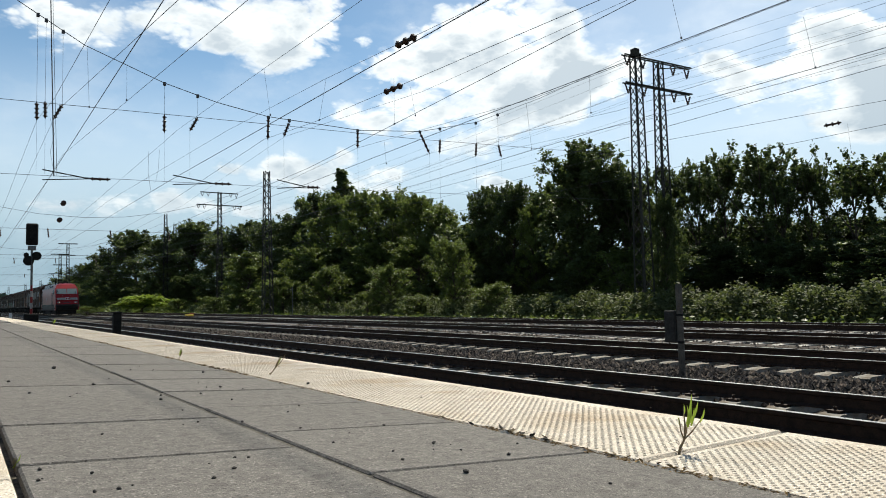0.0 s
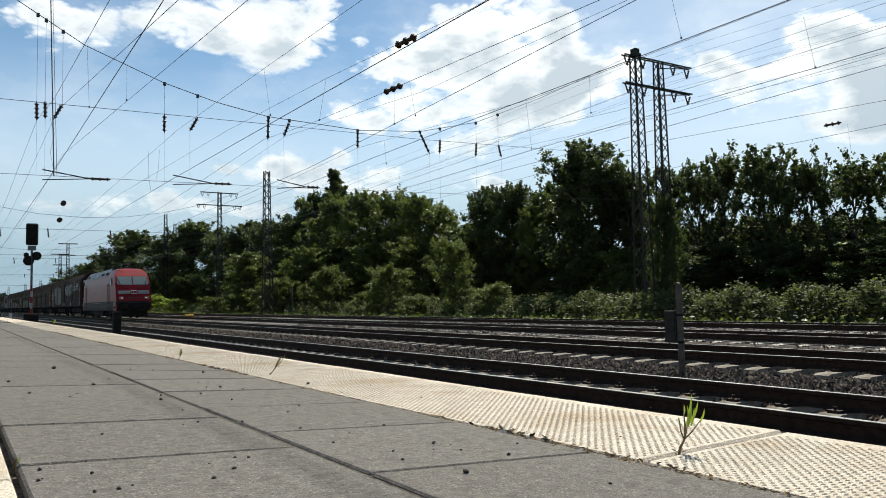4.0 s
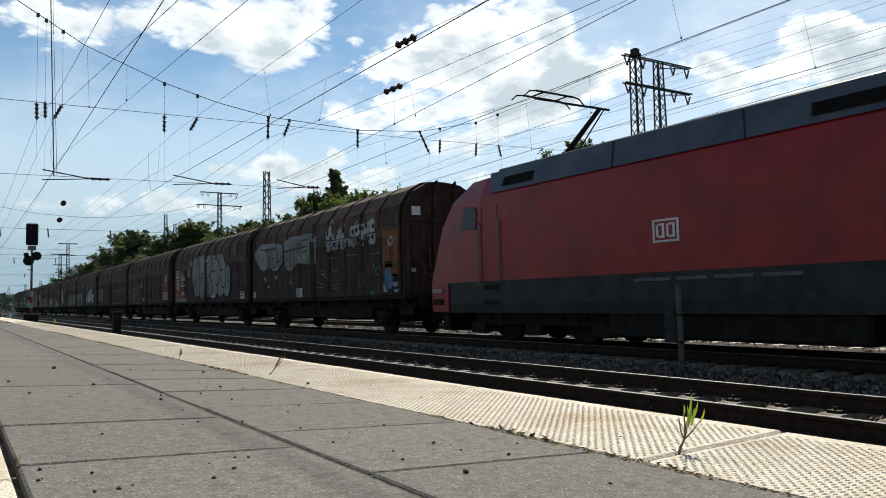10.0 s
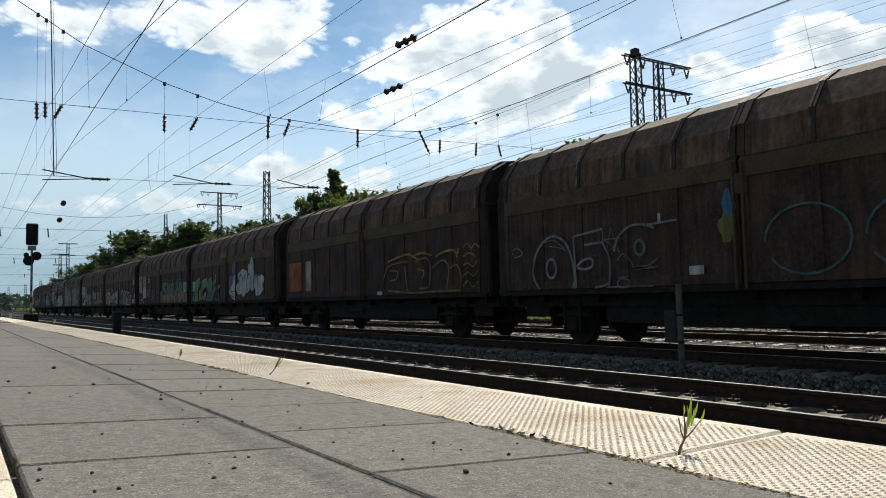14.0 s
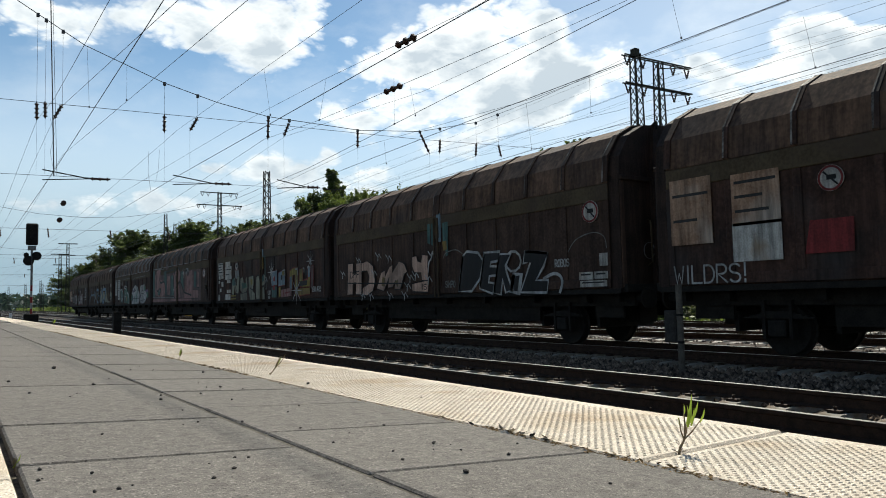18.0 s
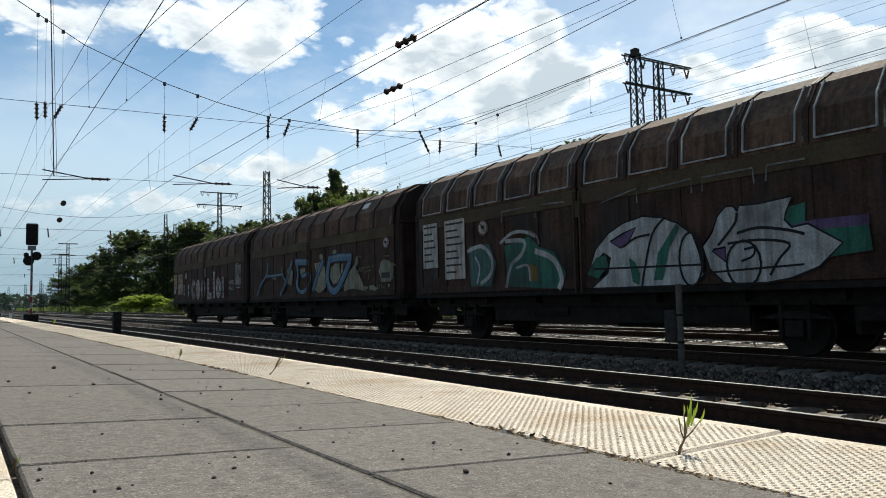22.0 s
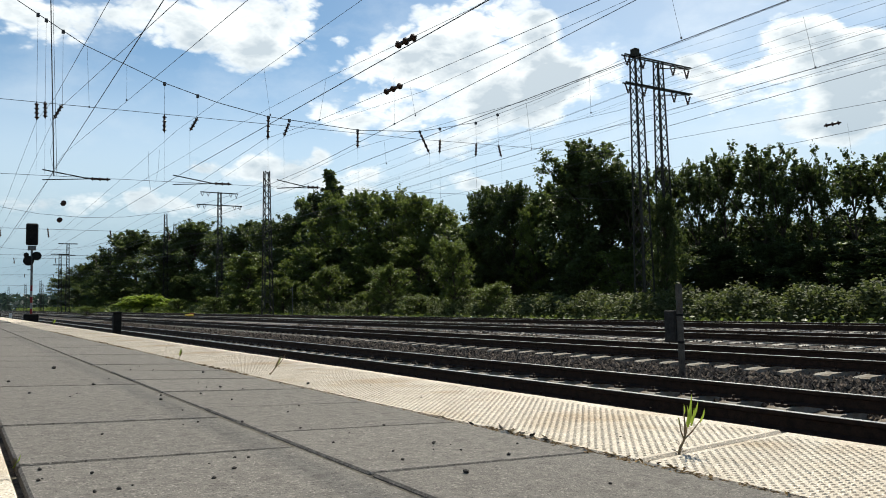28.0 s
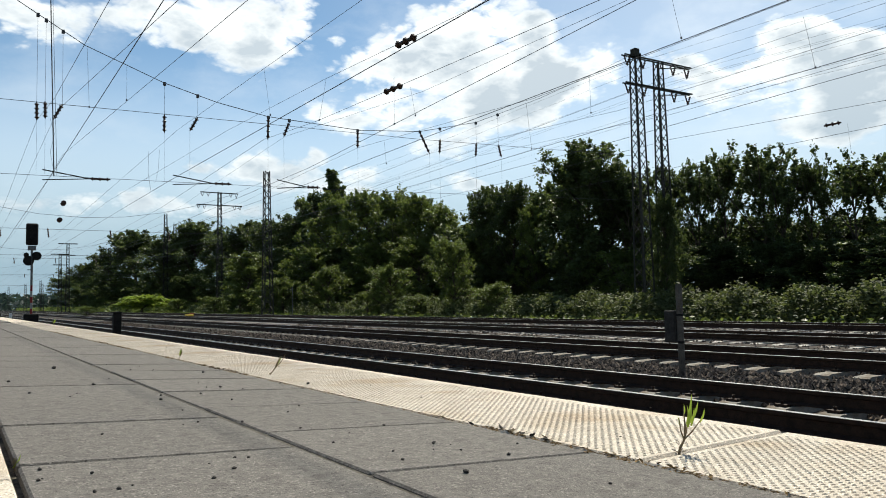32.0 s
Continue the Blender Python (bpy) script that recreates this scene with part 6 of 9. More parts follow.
    piece(w[1], [(5.74, 3.62), (5.38, 3.53), (5.1, 3.57), (4.7, 3.55), (4.52, 3.39), (4.26, 3.48), (4.14, 3.56), (3.61, 3.54), (3.34, 3.42), (3.08, 3.23), (2.87, 2.93), (2.98, 2.18), (3.33, 1.68), (3.5, 1.55), (3.84, 1.44), (4.19, 1.53), (4.36, 1.8), (4.49, 1.55), (4.69, 1.45), (5.08, 1.44), (5.63, 1.44), (5.84, 1.56)], 'silver', 1)
    piece(w[1], [(2.84, 2.91), (2.72, 2.96), (2.49, 2.93), (2.31, 2.74), (2.26, 2.29), (2.31, 1.93), (2.39, 1.67), (2.57, 1.5), (2.92, 1.45), (3.13, 1.53), (3.3, 1.68), (2.98, 2.18)], 'silver', 1)
    stroke(w[1], flow([(6.61, 3.17), (6.54, 2.87), (6.25, 2.55), (6, 2.24), (5.91, 1.78)]), 0.09, 'black', 4)
    stroke(w[1], [(6.61, 3.22), (5.91, 3.19)], 0.09, 'black', 4)
    stroke(w[1], flow([(5.86, 2.68), (5.65, 2.52), (5.36, 2.68), (5.16, 2.98), (5.18, 3.36), (5.38, 3.5)]), 0.10, 'black', 4)
    stroke(w[1], flow([(5.65, 2.52), (5.31, 2.29), (5.12, 1.95), (5.1, 1.63)]), 0.10, 'black', 4)
    stroke(w[1], [(5.28, 2.74), (4.77, 2.78)], 0.09, 'black', 4)
    stroke(w[1], flow([(4.78, 3.35), (4.46, 3.38), (4.1, 3.2), (3.88, 2.81), (3.93, 2.37), (4.22, 2.04), (4.65, 2.13)]), 0.10, 'black', 4)
    stroke(w[1], flow([(4.43, 2.01), (4.27, 1.79), (4.31, 1.57)]), 0.09, 'black', 4)
    stroke(w[1], [(3.86, 2.76), (3.41, 2.78)], 0.09, 'black', 4)
    stroke(w[1], flow([(3.64, 2.04), (3.48, 1.91), (3.26, 1.92), (2.98, 2.18), (2.91, 2.64), (2.99, 3.02), (3.23, 3.35)]), 0.10, 'black', 4)
    stroke(w[1], flow([(7.7, 3.56), (7.54, 3.17), (7.62, 2.62), (7.51, 2.12)]), 0.07, 'black', 4)
    stroke(w[1], flow([(9.01, 3.35), (8.79, 2.93), (8.91, 2.48), (8.48, 1.93)]), 0.08, 'black', 4)
    stroke(w[1], flow([(6.42, 3.67), (6.41, 3.32), (6.45, 3.15)]), 0.08, 'black', 4)
    letters_on(w[1], "graffiti_writing", 'ALL FOR', 8.44, 2.21, 1.65, 0.54, 'black', 0.04, 5)
    letters_on(w[1], "graffiti_writing", 'THES MONEY', 8.09, 1.51, 2.91, 0.65, 'black', 0.04, 5)
    stroke(w[1], flow([(2.79, 2.58), (2.6, 2.69), (2.66, 2.51), (2.5, 2.72)]), 0.03, 'black', 5)
    stroke(w[1], flow([(2.78, 2.16), (2.58, 2.27), (2.64, 2.1), (2.43, 2.3)]), 0.03, 'black', 5)
    letters_on(w[1], "graffiti_writing", 'KEW!', 1.96, 2.17, 0.78, 0.35, 'dimpink', 0.04, 4)
    plate(w[1], 5.24, 4.77, 1.4, 1.57)
    plate(w[1], 0.2, 0.8, 1.3, 1.65, M_PLATE, 2)
    # 2: pale outline letters, orange panel
    plate(w[2], 0.3, 1.5, 1.95, 3.0, M_ORANGE, 0, "orange rusty corner panel", "corner_panel")
    plate(w[2], 0.3, 1.6, 1.42, 1.9, M_PALEORANGE, 0, "", "corner_panel")
    disc_sign(w[2], 0.85, 2.72, 0.23)
    plate(w[2], 0.4, 1.0, 2.1, 2.2, M_SKIRT, 1)
    stroke(w[2], flow([(12.43, 2.17), (12.21, 2.23), (12.03, 2.09), (12.29, 2.02), (12.4, 2.14)]), 0.03, 'silver', 3)
    stroke(w[2], flow([(11.44, 1.25), (11.65, 1.52), (11.6, 1.95), (11.32, 2.29), (10.93, 2.41), (10.58, 2.23), (10.39, 1.86), (10.33, 1.47), (10.38, 1.25)]), 0.055, 'silver', 3)
    stroke(w[2], flow([(11.25, 2.29), (10.93, 2.31), (10.58, 2.08), (10.76, 2.14), (11.13, 2.2)]), 0.02, 'silver', 3)
    stroke(w[2], curve_pts((11.05, 1.7), 0.16, 0.21, 0, 360, 16), 0.06, 'silver', 4)
    stroke(w[2], [(10.29, 1.25), (10.33, 2.35), (9.49, 2.44), (9.48, 2.17), (10.01, 2.15)], 0.055, 'silver', 3)
    stroke(w[2], flow([(10.26, 1.71), (10.03, 1.84), (9.81, 1.84), (9.79, 1.71), (9.98, 1.64), (10.24, 1.68)]), 0.055, 'silver', 4)
    stroke(w[2], flow([(9.5, 2.16), (9.34, 1.88), (9.31, 1.6), (9.37, 1.33), (9.74, 1.25)]), 0.045, 'silver', 3)
    stroke(w[2], [(9.44, 2.22), (8.98, 2.21), (9.39, 1.93), (9.26, 2.45), (9.05, 1.93), (9.44, 2.22)], 0.03, 'silver', 3)
    stroke(w[2], [(9.31, 1.6), (9.35, 1.25)], 0.045, 'silver', 3)
    stroke(w[2], flow([(9.19, 1.96), (9.08, 2.22), (8.78, 2.42), (8.42, 2.43), (8.16, 2.34)]), 0.05, 'silver', 3)
    stroke(w[2], [(8.42, 2.41), (7.63, 2.44)], 0.04, 'silver', 3)
    stroke(w[2], curve_pts((8.53, 1.99), 0.12, 0.14, 0, 360, 16), 0.06, 'silver', 4)
    stroke(w[2], [(8.69, 1.6), (8.33, 1.63), (8.12, 1.74), (8.11, 1.6), (8.69, 1.59)], 0.05, 'silver', 4)
    stroke(w[2], flow([(9.12, 1.77), (8.95, 1.9), (8.77, 1.75), (8.69, 1.61)]), 0.025, 'silver', 3)
    stroke(w[2], curve_pts((8.97, 1.32), 0.16, 0.09, 0, 360, 16), 0.03, 'silver', 3)
    stroke(w[2], [(9.12, 1.43), (8.82, 1.45)], 0.025, 'silver', 3)
    stroke(w[2], [(9.43, 1.25), (8.23, 1.25)], 0.03, 'silver', 3)
    plate(w[2], 8.07, 8.01, 2.44, 2.6)
    for u in (5.2, 3.6, 2.2):
        stroke(w[2], curve_pts((u, 1.9), 0.7, 0.55, 0, 330, 18), 0.04, "dimteal")
    blob(w[2], 6.55, 2.55, 0.13, 0.3, "blue", 141, 1)
    blob(w[2], 6.6, 2.2, 0.16, 0.25, "dimyellow", 142, 2)
    plate(w[2], 7.1, 7.4, 1.42, 1.58, M_PLATE, 0)
    # 3: yellow outline letters
    plate(w[3], 12.5, 11.3, 1.5, 2.6, M_ORANGE, 0, "orange rusty corner panel", "corner_panel")
    plate(w[3], 10.9, 10.4, 1.5, 2.6, M_PALEORANGE, 0, "", "corner_panel")
    stroke(w[3], flow([(4.92, 1.68), (4.69, 2.05), (4.24, 2.16), (3.49, 2.2)]), 0.05, 'dimyellow', 3)
    stroke(w[3], flow([(4.63, 2.24), (3.85, 2.37), (3.36, 2.39), (2.86, 2.21)]), 0.06, 'yellow', 3)
    stroke(w[3], flow([(4.5, 1.96), (4.07, 1.94), (4.13, 1.71), (4.52, 1.67)]), 0.05, 'dimyellow', 3)
    stroke(w[3], flow([(3.62, 2.06), (3.58, 1.77), (3.5, 1.34)]), 0.05, 'yellow', 3)
    stroke(w[3], flow([(3.02, 2.17), (2.46, 2.24), (2.25, 1.98), (2.36, 1.45), (2.83, 1.4)]), 0.05, 'dimyellow', 3)
    stroke(w[3], flow([(3.25, 2.32), (2.67, 2.39), (2.13, 2.3)]), 0.06, 'yellow', 3)
    stroke(w[3], flow([(2.92, 1.95), (2.58, 1.87), (2.7, 1.67)]), 0.05, 'yellow', 3)
    stroke(w[3], flow([(2.15, 1.95), (1.62, 2.13), (1.33, 1.91), (1.46, 1.36)]), 0.05, 'dimyellow', 3)
    stroke(w[3], flow([(1.99, 2.24), (1.51, 2.36), (1.06, 2.36), (0.92, 2.16)]), 0.06, 'yellow', 3)
    stroke(w[3], flow([(1.27, 1.9), (0.95, 1.97), (0.77, 1.65), (0.89, 1.25)]), 0.05, 'dimyellow', 3)
    stroke(w[3], flow([(4.66, 1.37), (3.18, 1.28), (1.86, 1.3), (0.79, 1.3)]), 0.06, 'dimyellow', 3)
    stroke(w[3], flow([(0.87, 2.41), (0.91, 2.26)]), 0.10, 'yellow', 3)
    stroke(w[3], flow([(0.64, 2.42), (0.46, 2.5), (0.29, 2.36), (0.14, 2.47), (-0.06, 2.36)]), 0.045, 'yellow', 3)
    stroke(w[3], flow([(0.66, 2.17), (0.38, 2.25), (0.12, 2.15)]), 0.045, 'yellow', 3)
    stroke(w[3], flow([(0.67, 1.94), (0.45, 2), (0.24, 1.89), (0.06, 2.03)]), 0.045, 'yellow', 3)
    stroke(w[3], flow([(0.72, 1.65), (0.46, 1.76), (0.22, 1.65), (0.05, 1.79)]), 0.045, 'dimyellow', 3)
    stroke(w[3], flow([(0.69, 1.4), (0.47, 1.54), (0.27, 1.38), (0.02, 1.52)]), 0.045, 'dimyellow', 3)
    plate(w[3], 5.34, 5.04, 1.25, 1.36)
    # 4: green letters, white shape
    piece(w[4], [(11.86, 2.26), (11.5, 2.42), (10.9, 2.52), (10.88, 2.24), (11.06, 2), (11.29, 1.95), (11.41, 1.62), (11.26, 1.32), (11.47, 1.25), (12.37, 1.28), (12.45, 1.54), (12.08, 1.59), (11.88, 1.89)], 'green', 3, 'black')
    piece(w[4], [(10.55, 2.3), (10.27, 2.34), (10, 2.4), (9.7, 2.43), (9.47, 2.19), (9.42, 1.97), (9.7, 1.99), (9.92, 1.95), (10.22, 1.89), (10.59, 1.64), (10.67, 1.94)], 'green', 3, 'black')
    piece(w[4], [(9.68, 2.4), (9.41, 2.13), (9.26, 2.33), (8.83, 2.45), (8.74, 2.13), (8.7, 1.81), (8.64, 1.5), (8.73, 1.25), (9.05, 1.25), (9.23, 1.63), (9.49, 1.81)], 'green', 4, 'black')
    piece(w[4], [(9.55, 1.56), (9.3, 1.61), (9.11, 1.41), (9.18, 1.25), (9.71, 1.25)], 'dimteal', 4, 'black')
    piece(w[4], [(8.57, 1.75), (8.32, 1.89), (8.08, 2.02), (7.99, 1.91), (8.03, 1.77), (8.21, 1.68), (8.55, 1.47)], 'green', 4, 'black')
    piece(w[4], [(8.74, 2.18), (8.3, 2.34), (8.13, 2.54), (8.03, 2.27), (8.31, 2.04), (8.62, 2.01)], 'ochre', 2)
    piece(w[4], [(11.18, 1.79), (10.84, 1.95), (10.62, 1.59), (10.4, 1.35), (11.12, 1.28)], 'ochre', 2)
    piece(w[4], [(10.15, 1.68), (9.82, 1.77), (9.75, 1.55), (9.95, 1.28), (10.32, 1.35)], 'ochre', 2)
    piece(w[4], [(12.4, 1.51), (11.89, 1.58), (11.82, 1.27), (12.33, 1.27)], 'dimteal', 4, 'black')
    stroke(w[4], [(11.59, 2.31), (10.9, 2.52), (10.86, 2.24)], 0.04, 'white', 6)
    stroke(w[4], [(10.55, 2.3), (9.7, 2.43), (9.41, 2.13)], 0.04, 'white', 6)
    stroke(w[4], [(9.26, 2.33), (8.82, 2.45), (8.74, 2.13)], 0.04, 'white', 6)
    stroke(w[4], flow([(10.57, 1.91), (10.44, 1.52), (10.2, 1.34)]), 0.045, 'white', 6)
    stroke(w[4], flow([(10.2, 1.45), (9.83, 1.68), (9.78, 1.42), (9.56, 1.3)]), 0.045, 'white', 6)
    stroke(w[4], flow([(8.13, 2.58), (8, 2.34), (8.13, 2.13)]), 0.045, 'white', 6)
    stroke(w[4], flow([(8.52, 2.01), (8.43, 1.85), (8.54, 1.65), (8.5, 1.47), (8.39, 1.39)]), 0.04, 'white', 6)
    stroke(w[4], flow([(8.22, 1.58), (8.11, 1.38), (7.92, 1.25)]), 0.04, 'white', 6)
    stroke(w[4], [(7.58, 1.66), (7.59, 1.25)], 0.035, 'white', 6)
    stroke(w[4], flow([(8.69, 2.02), (8.61, 1.6), (8.59, 1.39), (8.72, 1.25)]), 0.04, 'white', 6)
    stroke(w[4], flow([(11.62, 1.63), (11.81, 1.33), (11.38, 1.32)]), 0.035, 'white', 6)
    piece(w[4], [(7.89, 1.81), (7.68, 1.99), (7.4, 2.06), (7.44, 1.92), (7.69, 1.85)], 'silver', 4, 'black')
    piece(w[4], [(8.14, 1.88), (7.9, 1.71), (7.85, 1.27), (8.11, 1.43)], 'black', 2)
    for i, (u, z) in enumerate([(11.24, 2.27), (11.11, 2.32), (11.17, 2.09), (10, 2.25), (9.85, 2.31), (10.45, 1.81), (8.87, 2.19), (9.27, 2.12)]):
        blob(w[4], u, z, 0.06, 0.06, 'dimteal', 500 + i, 6, 10, 0.08, "graffiti_dot")
    stroke(w[4], flow([(7.42, 3.48), (7.26, 3.52), (7.19, 3.38), (7.3, 3.25), (7.4, 3.36), (7.42, 3.48)]), 0.022, 'silver', 3)
    stroke(w[4], flow([(7.08, 3.48), (6.97, 3.53), (6.91, 3.39)]), 0.025, 'silver', 3)
    stroke(w[4], [(6.85, 3.55), (6.83, 3.42)], 0.025, 'silver', 3)
    stroke(w[4], flow([(6.5, 3.48), (6.61, 3.39), (6.49, 3.3)]), 0.025, 'silver', 3)
    piece(w[4], [(6.69, 3.22), (6.4, 3.23), (6.37, 2.74), (6.44, 2.73), (6.48, 3.11)], 'dimteal', 2)
    piece(w[4], [(6.46, 2.73), (6.36, 2.73), (6.34, 2.24), (6.44, 2.21)], 'ochre', 2)
    plate(w[4], 12.36, 11.79, 1.81, 2.32, M_PLATE, 0, "white notice plate", "notice_plate")
    disc_sign(w[4], 12.07, 2.06, 0.19)
    piece(w[4], [(5.96, 2.33), (5.71, 2.43), (5.46, 2.42), (5.31, 2.24), (5.4, 2.02), (5.66, 1.83), (5.96, 1.81)], 'violet', 1)
    piece(w[4], [(5.55, 2.87), (5.18, 3.06), (4.96, 3.09), (4.99, 2.54), (5.29, 2.46), (5.49, 2.61)], 'violet', 1)
    piece(w[4], [(6.01, 1.66), (5.66, 1.83), (5.4, 2.02), (5.23, 2.23), (5.25, 2.41), (5, 2.46), (5.07, 1.25), (5.29, 1.27), (5.6, 1.41)], 'white', 3, 'black')
    stroke(w[4], [(5.8, 1.5), (5.07, 1.36)], 0.04, 'black', 5)
    stroke(w[4], [(5.84, 1.65), (5.05, 1.66)], 0.04, 'black', 5)
    for i, (u, z, ru, rz) in enumerate(((3.9, 2.0, 0.9, 0.6), (2.8, 2.3, 0.5, 0.7), (1.9, 1.9, 0.7, 0.45))):
        blob(w[4], u, z, ru, rz, "white", 160 + i, 2, 24, 0.25)
    for u in (4.2, 3.1, 2.2):
        stroke(w[4], curve_pts((u, 2.0), 0.3, 0.4, -60, 200, 12), 0.06, "black", 5)
    # 5: teal and peach letters on yellow
    piece(w[5], [(6.51, 1.9), (6.19, 1.94), (6, 1.99), (5.7, 2.03), (5.71, 1.25), (6.48, 1.25)], 'dimyellow', 1)
    piece(w[5], [(4.16, 2.21), (3.92, 2.24), (3.51, 2.15), (3.5, 1.62), (4.16, 1.66)], 'dimyellow', 1)
    piece(w[5], [(2.77, 1.89), (2.32, 2.01), (2.35, 1.57), (2.66, 1.58)], 'dimyellow', 1)
    piece(w[5], [(1.79, 2.06), (1.53, 2.08), (1.53, 1.52), (1.8, 1.54)], 'dimyellow', 1)
    piece(w[5], [(0.4, 1.81), (0.02, 1.87), (-0.13, 1.69), (-0.18, 1.25), (0.36, 1.25)], 'yellow', 2)
    piece(w[5], [(5.73, 2.22), (5.59, 2.47), (5.18, 2.53), (4.63, 2.5), (4.57, 2.3), (5, 2.28), (5.24, 2.18), (4.88, 2.13), (4.66, 1.96), (4.57, 1.68), (5.05, 1.87), (5.45, 1.96)], 'teal', 3, 'black')
    piece(w[5], [(5.61, 1.73), (5.06, 1.76), (4.57, 1.68), (4.64, 1.45), (4.93, 1.25), (5.41, 1.25), (5.57, 1.37)], 'tan', 3, 'black')
    piece(w[5], [(4.48, 2.46), (4.12, 2.45), (4.17, 1.99), (4.08, 1.74), (4.57, 1.73)], 'teal', 3, 'black')
    piece(w[5], [(3.98, 2.36), (3.7, 2.44), (3.57, 2.37), (3.6, 1.73), (3.88, 1.73), (4, 1.92)], 'teal', 3, 'black')
    piece(w[5], [(4.57, 1.73), (3.6, 1.73), (3.65, 1.26), (3.97, 1.25), (4.51, 1.25)], 'tan', 4)
    piece(w[5], [(3.46, 2.36), (3.24, 2.45), (2.86, 2.39), (2.69, 2.19), (2.75, 1.94), (2.89, 1.8), (3.15, 1.76), (3.49, 1.78)], 'teal', 3, 'black')
    piece(w[5], [(3.5, 1.75), (3.08, 1.76), (2.66, 1.63), (2.49, 1.52), (2.51, 1.25), (2.81, 1.25), (2.83, 1.44), (3.03, 1.5), (3.11, 1.25), (3.53, 1.25)], 'tan', 3, 'black')
    piece(w[5], [(3.18, 2.23), (2.99, 2.23), (3.03, 2.06), (3.19, 2.04)], 'black', 5)
    piece(w[5], [(2.3, 2.4), (2.1, 2.48), (1.77, 2.44), (1.74, 1.91), (1.91, 1.91), (1.96, 2.01), (2.08, 1.84), (2.33, 1.86)], 'teal', 3, 'black')
    piece(w[5], [(2.38, 1.81), (2.08, 1.84), (2.15, 1.25), (2.45, 1.25)], 'tan', 3, 'black')
    piece(w[5], [(1.91, 1.89), (1.72, 1.89), (1.47, 1.25), (1.76, 1.25), (1.9, 1.54)], 'tan', 3, 'black')
    piece(w[5], [(2.13, 2.25), (1.97, 2.27), (1.99, 2.08), (2.14, 2.06)], 'black', 5)
    piece(w[5], [(1.56, 2.42), (1.4, 2.46), (0.96, 2.39), (0.89, 2.21), (0.9, 1.94), (1.09, 1.91), (1.54, 1.88)], 'teal', 3, 'black')
    piece(w[5], [(1.51, 1.85), (0.9, 1.89), (0.53, 1.91), (0.45, 1.77), (0.44, 1.25), (0.75, 1.25), (0.78, 1.49), (0.93, 1.4), (1.16, 1.46), (1.23, 1.25), (1.48, 1.25)], 'tan', 3, 'black')
    piece(w[5], [(1.24, 2.26), (1.09, 2.26), (1.12, 2.09), (1.25, 2.09)], 'black', 5)
    for i, (u, z) in enumerate([(5.39, 1.6), (5.15, 1.42), (4.83, 1.6), (5, 1.35), (4.38, 1.56), (4.17, 1.38), (3.88, 1.56), (3.76, 1.31), (3.35, 1.56), (3.42, 1.36), (2.67, 1.38), (2.26, 1.56), (2.29, 1.32), (1.72, 1.53), (1.62, 1.34), (1.3, 1.7), (1.05, 1.77), (0.72, 1.75), (0.6, 1.52), (0.57, 1.3), (1.37, 1.33)]):
        blob(w[5], u, z, 0.035, 0.035, 'dimteal', 500 + i, 6, 10, 0.08, "graffiti_dot")
    for i, (u, z) in enumerate([(5.19, 2.39), (5.44, 2.25), (4.81, 1.97), (4.34, 2.28), (3.78, 2.18), (3.73, 1.9), (3.35, 2.04), (2.87, 2.15), (2.22, 2.19), (1.84, 2.11), (1.42, 2.26), (1.38, 2.02), (0.98, 2.08)]):
        blob(w[5], u, z, 0.035, 0.035, 'black', 500 + i, 6, 10, 0.08, "graffiti_dot")
    for i, (u, z) in enumerate([(0.25, 1.59), (0.03, 1.62), (0.22, 1.37), (-0.03, 1.36), (0.03, 1.74), (6.28, 1.7), (6.34, 1.46), (5.86, 1.62)]):
        blob(w[5], u, z, 0.06, 0.06, 'red', 500 + i, 6, 10, 0.08, "graffiti_dot")
    stroke(w[5], flow([(5.84, 2.65), (5.17, 2.67), (4.55, 2.65)]), 0.03, 'ochre', 2)
    stroke(w[5], [(4.48, 2.59), (3.56, 2.54)], 0.03, 'ochre', 2)
    stroke(w[5], flow([(3.49, 2.54), (3.04, 2.55), (2.66, 2.35)]), 0.03, 'ochre', 2)
    stroke(w[5], [(2.32, 2.55), (1.71, 2.56)], 0.03, 'ochre', 2)
    stroke(w[5], flow([(1.61, 2.54), (0.96, 2.54), (0.78, 2.28), (0.78, 2)]), 0.03, 'ochre', 2)
    piece(w[5], [(0.16, 2.37), (-0.01, 2.38), (-0.13, 2.2), (-0.09, 2.02), (0.09, 2.08)], 'blue', 1)
    plate(w[5], 0.58, -0.03, 1.83, 2.37, M_PLATE, 0, "white notice plate", "notice_plate")
    disc_sign(w[5], 0.27, 2.09, 0.19)
    plate(w[5], 12.61, 11.73, 1.96, 3.15, M_PALEORANGE, 2)
    plate(w[5], 11.33, 10.45, 2.2, 3.08, M_PALEORANGE, 3)
    plate(w[5], 11.34, 10.45, 1.6, 2.25)
    disc_sign(w[5], 9.62, 2.78, 0.20)
    letters_on(w[5], "graffiti_writing", 'WILDRS!', 12.57, 1.25, 1.47, 0.34, 'white', 0.035, 4)
    piece(w[5], [(9.98, 2.17), (9.31, 2.17), (9.33, 1.66), (10.08, 1.66)], 'red', 1)
    stroke(w[5], flow([(8.7, 2.08), (8.21, 2.08)]), 0.06, 'green', 3)
    stroke(w[5], flow([(8.7, 1.94), (8.17, 1.94)]), 0.06, 'green', 3)
    stroke(w[5], flow([(8.76, 1.8), (8.22, 1.81)]), 0.06, 'green', 3)
    stroke(w[5], flow([(8.67, 1.66), (8.14, 1.67)]), 0.06, 'green', 3)
    stroke(w[5], flow([(8.72, 1.5), (8.19, 1.51)]), 0.06, 'green', 3)
